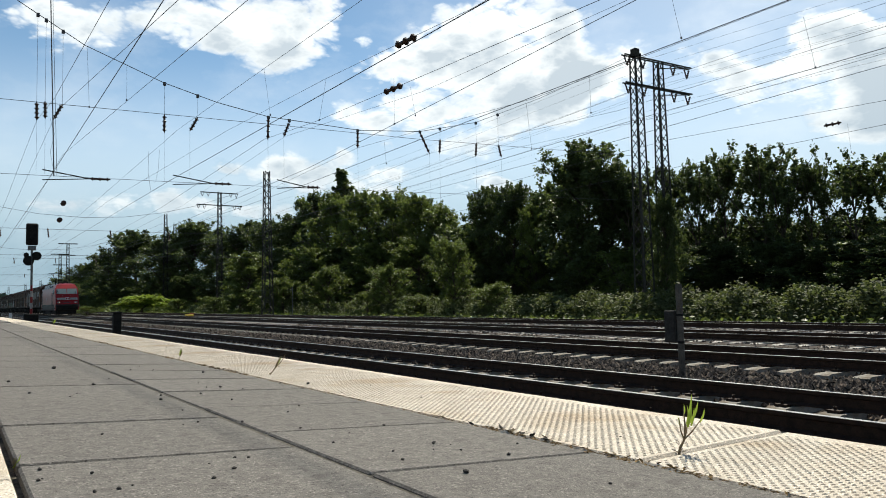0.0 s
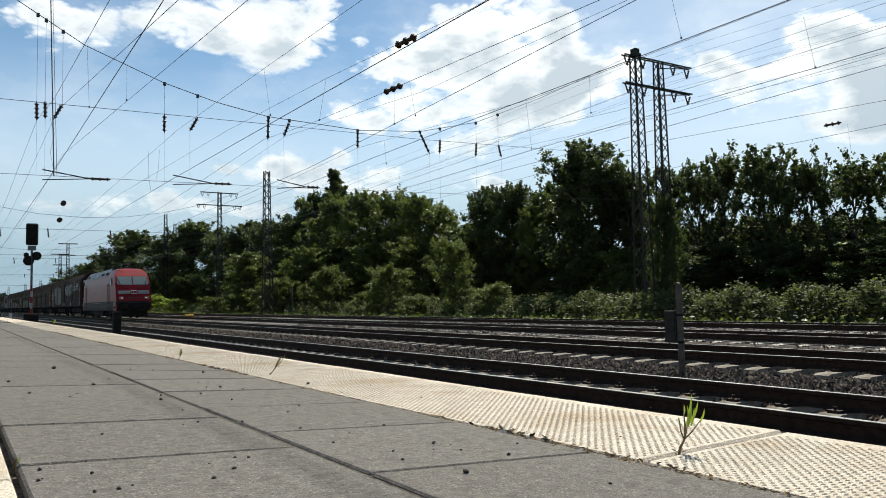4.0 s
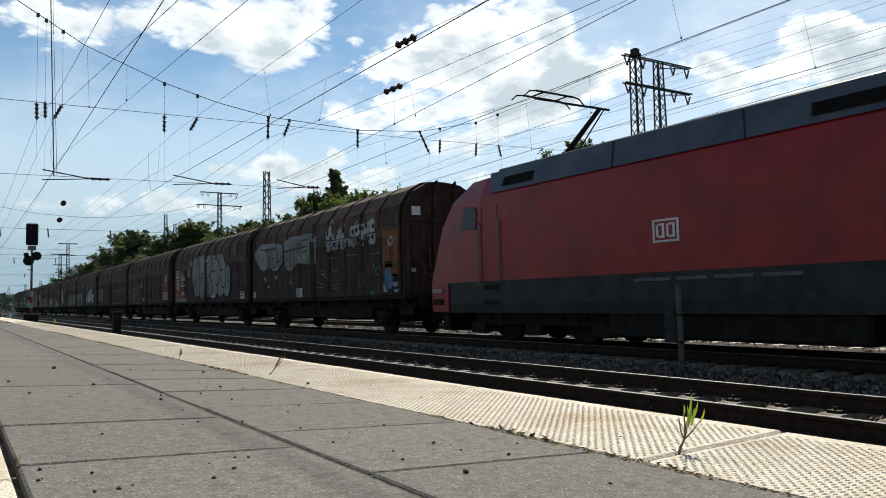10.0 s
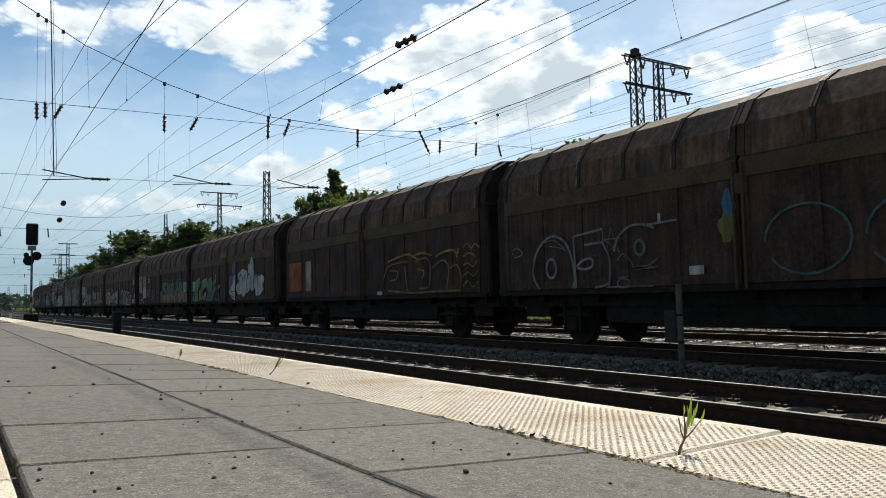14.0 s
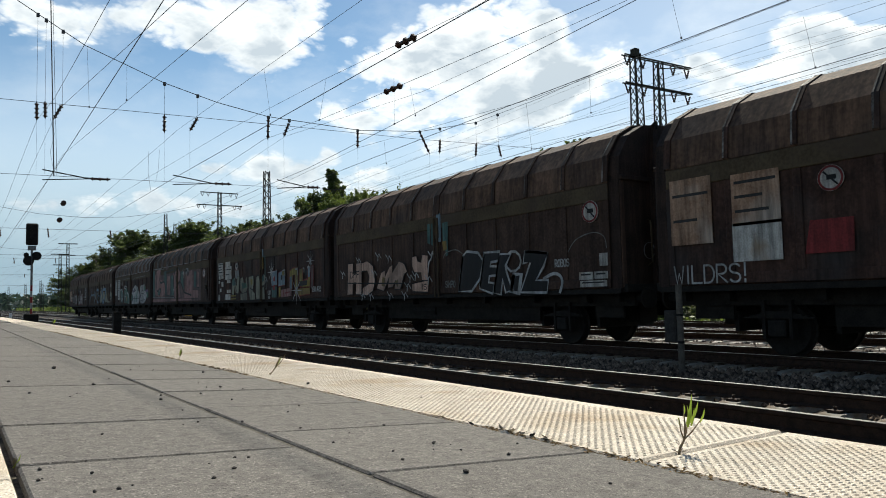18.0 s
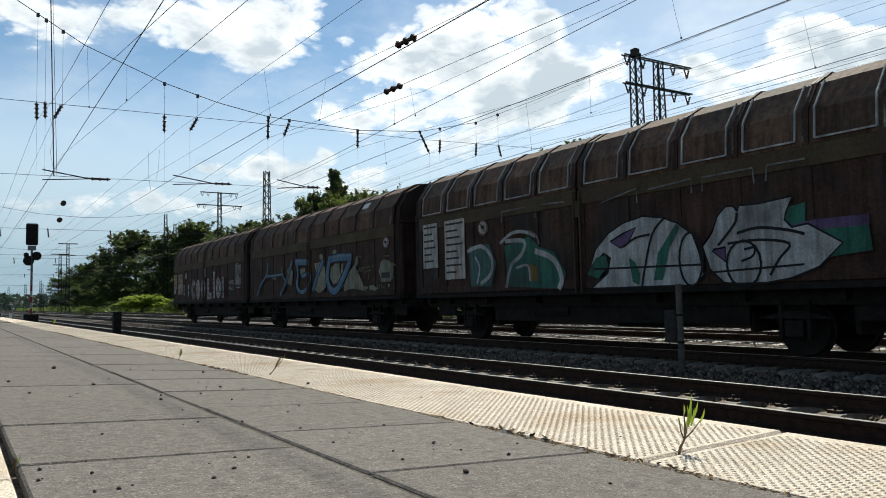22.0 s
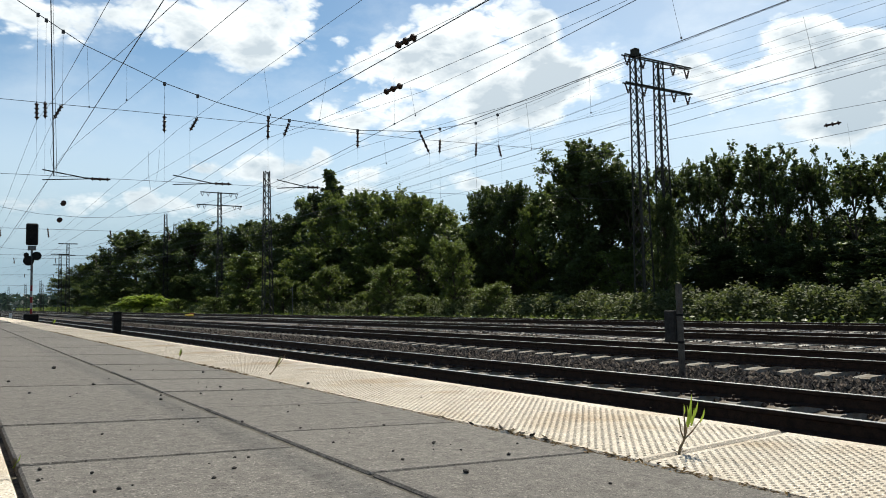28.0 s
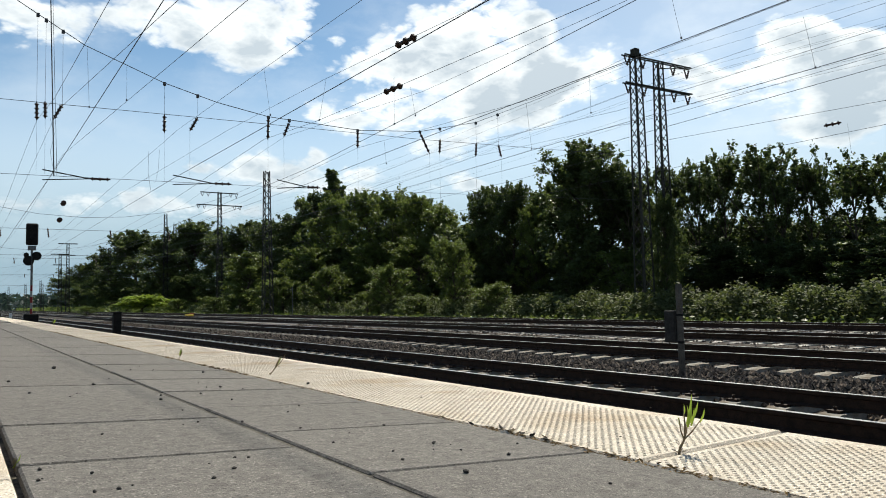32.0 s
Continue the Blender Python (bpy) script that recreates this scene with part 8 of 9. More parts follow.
    piece(w[9], [(7.95, 1.85), (7.64, 1.78), (7.62, 1.45), (7.93, 1.45)], 'ochre', 3)
    stroke(w[9], flow([(7.73, 2.13), (7.14, 1.92), (6.87, 1.49), (6.98, 1.25)]), 0.13, 'white', 4)
    stroke(w[9], flow([(7.91, 2.61), (7.66, 2.46), (7.58, 2.27)]), 0.05, 'silver', 4)
    piece(w[9], [(5.98, 1.71), (5.82, 2.03), (5.46, 2.32), (5.06, 2.49), (4.56, 2.57), (4.1, 2.49), (3.78, 2.36), (3.47, 2.14), (3.34, 1.8), (3.26, 1.42), (3.42, 1.25), (5.94, 1.25), (5.51, 1.52), (5.42, 1.84), (5.62, 1.96)], 'white', 2, 'black')
    piece(w[9], [(6.09, 1.53), (5.83, 1.86), (5.55, 1.9), (5.5, 1.68), (5.78, 1.43)], 'teal', 4)
    piece(w[9], [(5.41, 2.15), (5.07, 2.28), (4.76, 2.38), (4.96, 2.12), (5.15, 2.03)], 'violet', 4, 'black')
    stroke(w[9], flow([(5.09, 2.02), (4.77, 2.18), (4.4, 2.22)]), 0.045, 'black', 5)
    stroke(w[9], flow([(4.04, 2.51), (4.35, 2.22), (4.56, 1.58), (4.64, 1.25)]), 0.05, 'black', 5)
    piece(w[9], [(3.8, 2.36), (3.71, 2.3), (3.96, 1.94), (4.14, 1.35), (4.35, 1.35), (4.23, 1.86)], 'teal', 5)
    piece(w[9], [(4.95, 1.81), (4.79, 1.72), (4.68, 1.49), (4.71, 1.26), (4.87, 1.34)], 'teal', 5)
    stroke(w[9], curve_pts((3.5, 1.7), 0.25, 0.48, 0, 360, 16), 0.045, 'black', 5)
    stroke(w[9], [(5.91, 1.63), (3.25, 1.59)], 0.04, 'black', 5)
    piece(w[9], [(3.23, 1.9), (3.02, 2.14), (2.91, 2.4), (2.75, 2.54), (2.62, 2.54), (2.53, 2.43), (2.48, 2.53), (2.13, 2.52), (1.56, 2.57), (1.68, 2.34), (1.71, 2.22), (1.58, 2.08), (1.32, 2.11), (0.81, 1.79), (1.17, 1.47), (1.62, 1.31), (2.04, 1.25), (2.56, 1.25), (2.83, 1.27), (3.1, 1.51)], 'white', 2, 'black')
    piece(w[9], [(3.04, 1.82), (2.8, 1.85), (2.79, 1.63)], 'violet', 4, 'black')
    stroke(w[9], flow([(2.53, 2.43), (2.57, 2.27), (2.73, 2.09), (2.93, 1.9)]), 0.05, 'black', 5)
    stroke(w[9], flow([(2.55, 2.08), (2.15, 2.14), (1.66, 2.06), (1.37, 1.97)]), 0.05, 'black', 5)
    stroke(w[9], curve_pts((2.45, 1.56), 0.32, 0.39, 0, 360, 16), 0.045, 'black', 5)
    stroke(w[9], flow([(2.74, 1.92), (2.16, 1.94), (1.63, 1.84), (1.81, 1.61), (1.98, 1.35)]), 0.045, 'black', 5)
    stroke(w[9], flow([(2.43, 1.8), (2.24, 1.82), (2.28, 1.68), (2.49, 1.61)]), 0.04, 'black', 5)
    stroke(w[9], [(3.21, 1.44), (1.4, 1.5)], 0.035, 'black', 5)
    piece(w[9], [(1.72, 2.41), (1.34, 2.46), (1.36, 2.08), (1.58, 2.1), (1.69, 2.22)], 'teal', 1)
    stroke(w[9], [(2.0, 1.5), (1.4, 1.8), (0.4, 1.9)], 0.5, "teal", 1)
    stroke(w[9], [(1.9, 2.0), (1.2, 2.1), (0.4, 2.1)], 0.16, "violet", 2)
    hoop_lines(w[9], 0, UNIT, "white")
    stroke(w[9], [(5.63, 2.98), (4.71, 3.14), (4.69, 2.86)], 0.03, 'silver', 3)
    stroke(w[9], [(4.42, 3.08), (3.43, 3.14), (3.43, 2.88)], 0.03, 'silver', 3)
    stroke(w[9], [(3.2, 2.88), (3.19, 3.13), (2.21, 3.14), (2.19, 2.88)], 0.03, 'silver', 3)
    stroke(w[9], [(1.98, 2.89), (1.95, 3.14), (1.3, 3.14)], 0.03, 'silver', 3)
    stroke(w[9], [(8.92, 2.9), (8.91, 3.15), (8.03, 3.17)], 0.03, 'silver', 3)
    stroke(w[9], [(7.69, 2.89), (7.68, 3.17), (6.72, 3.13)], 0.03, 'silver', 3)
    # 10: blue letters over cream patches
    piece(w[10], [(4.43, 2.26), (4.05, 2.4), (3.73, 2.37), (3.64, 1.98), (3.79, 1.74), (4.23, 1.68), (4.49, 1.92)], 'cream', 1)
    piece(w[10], [(5.84, 2.5), (5.31, 2.51), (4.9, 2.3), (4.86, 1.59), (5.37, 1.38), (5.8, 1.51), (5.6, 1.99)], 'cream', 1)
    piece(w[10], [(3.38, 1.64), (3.02, 2.04), (2.59, 2.29), (2.5, 2.51), (2.35, 2.56), (2.29, 2.34), (2.51, 2.18), (2.22, 1.88), (1.98, 1.58), (1.65, 1.5), (1.9, 1.4), (2.73, 1.5), (3.39, 1.42)], 'cream', 1)
    piece(w[10], [(1.62, 1.55), (1.35, 1.58), (1.02, 1.46), (1.15, 1.39), (1.57, 1.43)], 'cream', 1)
    piece(w[10], [(4.33, 2.8), (4.14, 2.89), (3.96, 2.85), (3.94, 2.64), (4.18, 2.65)], 'cream', 1)
    piece(w[10], [(5.4, 2.75), (5.26, 2.81), (5.06, 2.74), (5.07, 2.6), (5.31, 2.6)], 'cream', 1)
    piece(w[10], [(7.23, 2.33), (6.69, 2.38), (6.68, 2.12), (7.1, 2.12)], 'cream', 1)
    piece(w[10], [(8.51, 2.32), (8.22, 2.5), (7.88, 2.27), (7.97, 1.73), (8.41, 1.82)], 'cream', 1)
    piece(w[10], [(10.11, 2.2), (9.69, 2.25), (9.7, 2.03), (10.06, 2.06)], 'cream', 1)
    piece(w[10], [(3.61, 2.36), (3.41, 2.37), (3.49, 2.07), (3.64, 1.98)], 'cream', 1)
    stroke(w[10], flow([(2.52, 2), (2.59, 1.8), (2.56, 1.49)]), 0.03, 'ochre', 2)
    stroke(w[10], flow([(2.36, 2.55), (2.07, 2.5)]), 0.03, 'ochre', 2)
    stroke(w[10], [(2.03, 2.14), (1.53, 2.16)], 0.025, 'ochre', 2)
    stroke(w[10], [(1.92, 2), (1.48, 2.06)], 0.025, 'ochre', 2)
    stroke(w[10], [(1.66, 1.74), (1.53, 2.1)], 0.025, 'ochre', 2)
    stroke(w[10], [(1.4, 2.15), (1.31, 2.21)], 0.025, 'ochre', 2)
    stroke(w[10], flow([(2.21, 2.16), (2.31, 2.03)]), 0.03, 'cream', 3)
    stroke(w[10], flow([(2.06, 2.16), (2.17, 2.02)]), 0.03, 'cream', 3)
    stroke(w[10], flow([(1.93, 2.15), (2.03, 2.01)]), 0.03, 'cream', 3)
    stroke(w[10], flow([(1.07, 1.44), (0.99, 1.59)]), 0.03, 'cream', 3)
    stroke(w[10], flow([(0.95, 1.44), (0.87, 1.58)]), 0.03, 'cream', 3)
    stroke(w[10], flow([(0.83, 1.43), (0.74, 1.57)]), 0.03, 'cream', 3)
    stroke(w[10], flow([(0.71, 1.45), (0.6, 1.51)]), 0.03, 'cream', 3)
    stroke(w[10], flow([(3.52, 1.53), (3.44, 1.64)]), 0.02, 'cream', 3)
    stroke(w[10], flow([(3.73, 1.46), (3.63, 1.63)]), 0.02, 'cream', 3)
    for path, wd in BLUE_PATHS:
        stroke(w[10], flow(path), wd + 0.08, "black", 3)
        stroke(w[10], flow(path), wd, "blue", 4)
        stroke(w[10], [(a, b + wd * 0.2) for a, b in flow(path)], wd * 0.2, "sky", 5)
    disc_sign(w[10], 0.47, 2.85, 0.18)
    piece(w[10], [(0.96, 1.97), (0.8, 2.28), (0.6, 2.35), (0.37, 2.3), (0.15, 2.17), (0.05, 2.11), (0.09, 1.73), (0.22, 1.65), (0.81, 1.66), (0.87, 1.87)], 'cream', 1)
    plate(w[10], 0.78, 0.26, 1.77, 1.94, M_SKIRT, 1)
    plate(w[10], 0.38, 0.3, 1.5, 1.58, None)
    stroke(w[10], [(0.33, 2.26), (-0.11, 2.12)], 0.06, 'ochre', 2)
    stroke(w[10], [(0.64, 2.45), (0.27, 2.43)], 0.04, 'ochre', 2)
    for y, ln in ((1.9, 0.42),):
        bm = bmesh.new()
        p = arc_at(0.035)
        a, b = Vector((p[1][0], 0, p[1][1])), Vector((p[2][0], 0, p[2][1]))
        v = [bm.verts.new(a.lerp(b, k) + Vector((0, y + d, 0))) for k, d in ((0.35, 0), (0.35, ln), (0.75, ln), (0.75, 0))]
        bm.faces.new(v)
        part("roof_patch", bm, M_PALE, w[10], "pale patch on the roof")
    # 11: white starred letters with red shadows
    for ch, u, wd in (("C", 8.38, 0.46), ("O", 7.45, 0.46), ("O", 6.44, 0.46), ("L", 5.33, 0.46), ("I", 4.56, 0.40), ("O", 3.81, 0.50), ("!", 3.06, 0.40)):
        letters_on(w[11], "graffiti_outline", ch, u + wd / 2, 1.32, wd, 1.14, "red", 0.42, 1)
        letters_on(w[11], "graffiti_letters", ch, u + wd / 2, 1.37, wd, 1.04, "white", 0.29, 3, 0.0, 0.0, "white letter with black stars and red shadow")
        for k in range(6 if ch in "CO" else 4):
            a = radians(30 + 60 * k)
            if ch in "CO":
                y, z = u + 0.24 * math.cos(a), 1.89 + 0.37 * math.sin(a)
            else:
                y, z = (u + (0.2 if ch == "L" else 0.0), 1.55 + 0.24 * k)
            star(w[11], y, z, 0.115, "black", 5)
        if ch == "L":
            star(w[11], u - 0.05, 1.5, 0.085, "black", 5)
            star(w[11], u - 0.25, 1.5, 0.085, "black", 5)
    patch(w[11], "graffiti_gap", [(3.32, 1.63), (2.80, 1.63), (2.80, 1.71), (3.32, 1.71)], "black", 6)
    star(w[11], 4.5, 2.62, 0.32, "red", 2)
    star(w[11], 4.5, 2.62, 0.26, "white", 4)
    for z in (1.7, 2.05):
        blob(w[11], 9.37, z, 0.14, 0.17, "white", 330, 2, 14, 0.05, "graffiti_dot")
    for i, word in enumerate(("BAB.", "LAPD.", "LBC.")):
        letters_on(w[11], "graffiti_writing", word, 10.45, 2.05 - i * 0.2, 0.45, 0.16, "white", 0.02, 4)
    disc_sign(w[11], 9.88, 2.70, 0.20)
    plate(w[11], 12.6, 11.95, 2.0, 2.85, M_PALEORANGE, 3, "faded orange label board")
    plate(w[11], 11.6, 10.65, 1.68, 2.85, M_PALEORANGE, 3, "faded orange label board")
    plate(w[11], 12.55, 12.2, 1.75, 2.0, None, 1)
    for i, word in enumerate(("SERO", "ICET", "OGER")):
        letters_on(w[11], "graffiti_writing", word, 1.14, 2.62 - i * 0.33, 0.80, 0.30, "white", 0.05, 4, 0.0, 0.03)
    stroke(w[11], [(1.14 - 0.1, 1.86), (1.14 - 0.45, 1.82), (1.14 - 0.7, 1.86)], 0.04, "white", 4)
    for i, word in enumerate(("HIPPIE", "RALLY")):
        letters_on(w[11], "graffiti_writing", word, 2.08, 2.00 - i * 0.25, 0.68, 0.19, "white", 0.026, 4)
    plate(w[11], 6.0, 6.3, 2.5, 3.0, M_GREYSTEEL, 0)


# where each wagon's front end stands behind the engine's front
STARTS = []
for pair in range(6):
    STARTS += [20.0 + 27.92 * pair, 20.0 + 27.92 * pair + 13.75]


def train():
    cars = []
    for i, u in enumerate(STARTS):
        w = thing("covered_wagon", pose(0, 0, 0), WAGON_LABELS[i], "goods wagon", "covered wagons of the train")
        wagon_parts(w, M_WAGON[i % 2], i % 2, {0: "white", 2: "red"}.get(i, ""))
        cars.append((w, u))
    return cars


WAGON_LABELS = [
    "sooty brown sliding-wall wagon with dotted white tag and silver letters",
    "sooty brown sliding-wall wagon with big silver bubble letters",
    "dark brown sliding-wall wagon with orange corner and white outlines",
    "dark brown sliding-wall wagon with yellow outline letters",
    "dark brown sliding-wall wagon with green outlined letters",
    "dark brown sliding-wall wagon with teal letters on yellow",
    "dark brown sliding-wall wagon with peach block letters and sparks",
    "dark brown sliding-wall wagon with yellow letters and white stars",
    "brown sliding-wall wagon painted over in faded pink and teal",
    "dark brown sliding-wall wagon with white figure and label boards",
    "dark brown sliding-wall wagon with blue strokes over cream patches",
    "dark brown sliding-wall wagon with white starred letters, last of train",
]


def travel(t):
    """How far the engine's front stands along the track: it gathers speed slowly."""
    k, k9 = t - 16.0, 9.0 - 16.0
    ease = np.interp(t, [0, 9, 10.5, 12, 14, 16.5, 18, 20, 22, 23.5, 25, 32], [0, 0, 0.12, 0, -0.2, -0.25, -0.33, -0.2, 0, 0.2, 0.4, 0.6])
    return 9.85 - (11.597 * k + 0.0338 * k * k) + (11.597 * k9 + 0.0338 * k9 * k9) + float(ease)


# ---- overhead line ----
def strand(bm, pts, r, seg=4):
    """One unbroken rope through the points."""
    pts = [Vector(p) for p in pts]
    d = (pts[-1] - pts[0]).normalized()
    u = d.orthogonal().normalized()
    v = d.cross(u)
    rings = [[bm.verts.new(p + (u * math.cos(k * 2 * math.pi / seg) + v * math.sin(k * 2 * math.pi / seg)) * r) for k in range(seg)] for p in pts]
    for a, b in zip(rings, rings[1:]):
        for k in range(seg):
            bm.faces.new((a[k], a[(k + 1) % seg], b[(k + 1) % seg], b[k]))
    return bm


def insulator(bm, a, b, r=0.07, discs=4):
    prof = [(0, 0.02), (0.08, 0.025)]
    for i in range(discs):
        k = 0.15 + 0.7 * i / max(1, discs - 1)
        prof += [(k - 0.05, r * 0.5), (k, r), (k + 0.05, r * 0.5)]
    return lathe(bm, a, b, prof + [(0.93, 0.025), (1, 0.02)], 8)


def lattice_mast(x, y, top, w0, w1, label, cap=False):
    """Four tapering angle legs, zigzag bracing on each face, a head plate."""
    mast = thing("lattice_mast", pose(x, y, -0.5), label, "mast", "masts of the overhead line")
    h = top + 0.5
    corner = ((-1, -1), (1, -1), (1, 1), (-1, 1))

    def at(c, z):
        w = (w0 + (w1 - w0) * z / h) / 2
        return Vector((c[0] * w, c[1] * w, z))

    for c in corner:
        bm = bmesh.new()
        rod(bm, at(c, 0), at(c, h), 0.052 if y < 40 else 0.062, 4, 0.046 if y < 40 else 0.052)
        part("leg", bm, M_STEEL, mast)
    n = max(8, int(h / 0.62))
    for k in range(4):
        a, b = corner[k], corner[(k + 1) % 4]
        bm = bmesh.new()
        for i in range(n):
            z0, z1 = h * i / n, h * (i + 1) / n
            p, q = (a, b) if i % 2 else (b, a)
            rod(bm, at(p, z0), at(q, z1), 0.027 if y < 40 else 0.045, 4)
            if y < 40:
                part("brace", bm, M_STEEL, mast)
                bm = bmesh.new()
        if y >= 40:
            tagged(part("bracing", bm, M_STEEL, mast), kind="stuff")
        else:
            bm.free()
    if cap:
        bm = bmesh.new()
        box(bm, -w1 * 0.5, w1 * 0.5, -w1 * 0.5, w1 * 0.5, h - 0.15, h + 0.3, 0.05)
        part("head_plate", bm, M_STEEL, mast)
    bm = bmesh.new()
    box(bm, -w0 * 0.8, w0 * 0.8, -w0 * 0.8, w0 * 0.8, -0.3, 0.25, 0.04)
    part("foundation", bm, M_SLEEPER, mast, "concrete foot")
    return mast


def overhead_line():
    Y0 = 28.8
    first = lattice_mast(33.1, Y0, 15.2, 0.80, 0.42, "tall dark steel lattice mast in front of the trees", True)
    second = lattice_mast(35.1, Y0, 15.05, 0.76, 0.38, "tall dark steel lattice mast among the trees")
    for z in (15.0, 13.35):
        arm = thing("crossarm", pose(35.0, Y0, z), "dark steel crossarm carrying feeder wires on both masts", "crossarm", "crossarms on the masts")
        bm = bmesh.new()
        for d in (-0.12, 0.12):
            rod(bm, (-2.9, d, 0.0), (3.05, d, 0.08), 0.05, 4)
        rod(bm, (0.1, 0, -0.35), (3.0, 0, 0.05), 0.035, 4)
        part("beam", bm, M_STEEL, arm)
        for x in (-2.6, -1.25, 1.45, 2.75):
            for s in (-1, 1):
                bm = bmesh.new()
                insulator(bm, (x + s * 0.24, 0, 0.0), (x, 0, -0.62), 0.075, 4)
                part("insulator", bm, M_CERAMIC, arm, "dark insulator string of a V pair")
    # wires from crossarms
    for z in (14.38, 12.73):
        for x in (32.4, 33.75, 36.45, 37.75):
            bm = bmesh.new()
            ys = [-70, -45, -20, 5, Y0, 53, 78, 102, 130]
            sag = [0, -0.9, -1.2, -0.9, 0, -0.8, -1.1, -0.8, 0]
            strand(bm, [(x, a, z + b) for a, b in zip(ys, sag)], 0.005)
            tagged(part("feeder_wire", bm, M_WIRE), "thin dark feeder wire between the masts", "wire", "feeder wires")
    # the cross-span: an upper rope that sags between the masts and two straight guide ropes
    up = [(-16, 15.0), (-6, 14.1), (1.65, 11.8), (3.8, 10.57), (6.56, 9.58), (8.6, 9.08), (10.7, 8.76), (14.87, 8.65), (18.07, 8.94), (21.34, 9.75), (25.5, 11.5), (29.25, 13.28), (32.9, 15.15)]
    span = thing("cross_span", pose(0, Y0, 0), "cross-span ropes holding the overhead wires above all tracks", "cross-span")
    bm = bmesh.new()
    strand(bm, [(x, 0, z) for x, z in up], 0.016)
    part("upper_rope", bm, M_WIRE, span)
    bm = bmesh.new()
    strand(bm, [(-16, 0, 8.1), (1.2, 0, 8.25), (10.7, 0, 8.45), (18.06, 0, 8.57), (22.8, 0, 8.74), (32.9, 0, 9.1)], 0.011)
    part("guide_rope", bm, M_WIRE, span)
    bm = bmesh.new()
    strand(bm, [(-16, 0, 5.5), (1.24, 0, 5.68), (10.3, 0, 5.84), (12.9, 0, 5.9), (32.9, 0, 6.5)], 0.009)
    part("guide_rope", bm, M_WIRE, span)
    hang = [((2.3, 8.29), (2.31, 7.63)), ((2.56, 8.33), (2.57, 7.72)), ((3.1, 8.29), (2.84, 7.75)), ((6.58, 8.35), (6.58, 7.65)), ((7.83, 8.39), (7.53, 7.82)), ((10.7, 8.73), (10.67, 7.79)), ((11.61, 8.63), (11.36, 8.0)), ((14.81, 8.61), (14.8, 7.85)), ((18.07, 8.89), (18.58, 7.94)), ((19.2, 8.71), (19.15, 8.0)), ((21.34, 8.73), (21.29, 8.05)), ((22.72, 8.78), (22.88, 8.16))]
    xs, zs = [p[0] for p in up], [p[1] for p in up]
    for (xa, za), (xb, zb) in hang:
        bm = bmesh.new()
        insulator(bm, (xa, 0, za), (xb, 0, zb), 0.085, 4)
        part("insulator", bm, M_CERAMIC, span, "dark ribbed hanging insulator")
        bm = bmesh.new()
        zt = float(np.interp(xa, xs, zs))
        rod(bm, (xa, 0, za), (xa, 0, zt), 0.006, 4)
        box(bm, xa - 0.05, xa + 0.05, -0.04, 0.04, zt - 0.1, zt + 0.03)
        rod(bm, (xb, 0, zb), (xb, 0, 5.75), 0.0035, 4)
        part("hanger", bm, M_WIRE, span)
    for x0, x1, z in ((2.5, 4.7, 5.85), (6.9, 9.15, 5.98), (11.05, 12.95, 6.1)):
        arm = bmesh.new()
        rod(arm, (x0, 0, z + 0.06), (x0 + (x1 - x0) * 0.68, 0, z - 0.16), 0.022, 5)
        rod(arm, (x0, 0, z - 0.30), (x0 + (x1 - x0) * 0.7, 0, z - 0.16), 0.018, 5)
        a = part("steady_arm", arm, M_STEEL, span, "thin dark steady arm")
        bm = bmesh.new()
        insulator(bm, (x0 + (x1 - x0) * 0.68, 0, z - 0.16), (x1, 0, z - 0.14), 0.075, 3)
        part("insulator", bm, M_CERAMIC, a)
    # contact and carrying wires, each above its own track
    FAR = (104, 180, 256, 332, 420)

    def run(name, x, pts, r, carry, xs_far=None):
        bm = bmesh.new()
        (ya, za), (yb, zb) = pts[0], pts[-1]
        xf = x if xs_far is None else xs_far
        line = [(x, -45, za if not carry else za + 0.7), (x, -20, za + (0.1 if carry else 0))] + [(x, y, z) for y, z in pts]
        zf = line[-1][2]
        y = line[-1][1]
        for yn in FAR:
            if carry:
                for k in (0.25, 0.5, 0.75):
                    line.append((xf, y + (yn - y) * k, zf - (0.62, 0.85, 0.62)[int(k * 4) - 1]))
            line.append((xf, yn, zf))
            y = yn
        strand(bm, line, r * 0.75)
        tagged(part(name, bm, M_WIRE), "dark overhead contact wire" if not carry else "dark sagging carrying wire of the overhead line", "wire", "overhead wires")

    run("carrying_wire", 2.31, [(14.4, 6.76), (23.4, 7.09), (Y0, 7.63)], 0.008, True)
    run("contact_wire", 2.9, [(12.8, 6.3), (26.8, 6.0), (Y0, 5.95)], 0.012, False, 3.3)
    run("carrying_wire", 2.84, [(11.5, 5.84), (26.2, 7.62), (Y0, 7.75)], 0.007, True)
    run("carrying_wire", 4.2, [(12.2, 6.39), (38.8, 8.33)], 0.008, True)
    run("carrying_wire", 7.08, [(13.5, 7.44), (19.5, 7.6), (Y0, 7.82)], 0.007, True, 6.8)
    run("contact_wire", 7.08, [(9.1, 5.87), (30.1, 6.03)], 0.012, False)
    run("carrying_wire", 9.0, [(12.2, 7.19), (19.55, 7.63), (Y0, 8.0)], 0.007, True, 7.6)
    run("carrying_wire", 10.5, [(10.0, 6.9), (23.5, 7.41), (Y0, 7.79)], 0.009, True, 10.7)
    run("carrying_wire", 12.43, [(10.7, 7.58), (25.8, 6.88), (Y0, 6.75)], 0.012, False, 14.0)
    run("contact_wire", 12.43, [(7.2, 6.32), (19.8, 6.23), (Y0, 6.1)], 0.012, False)
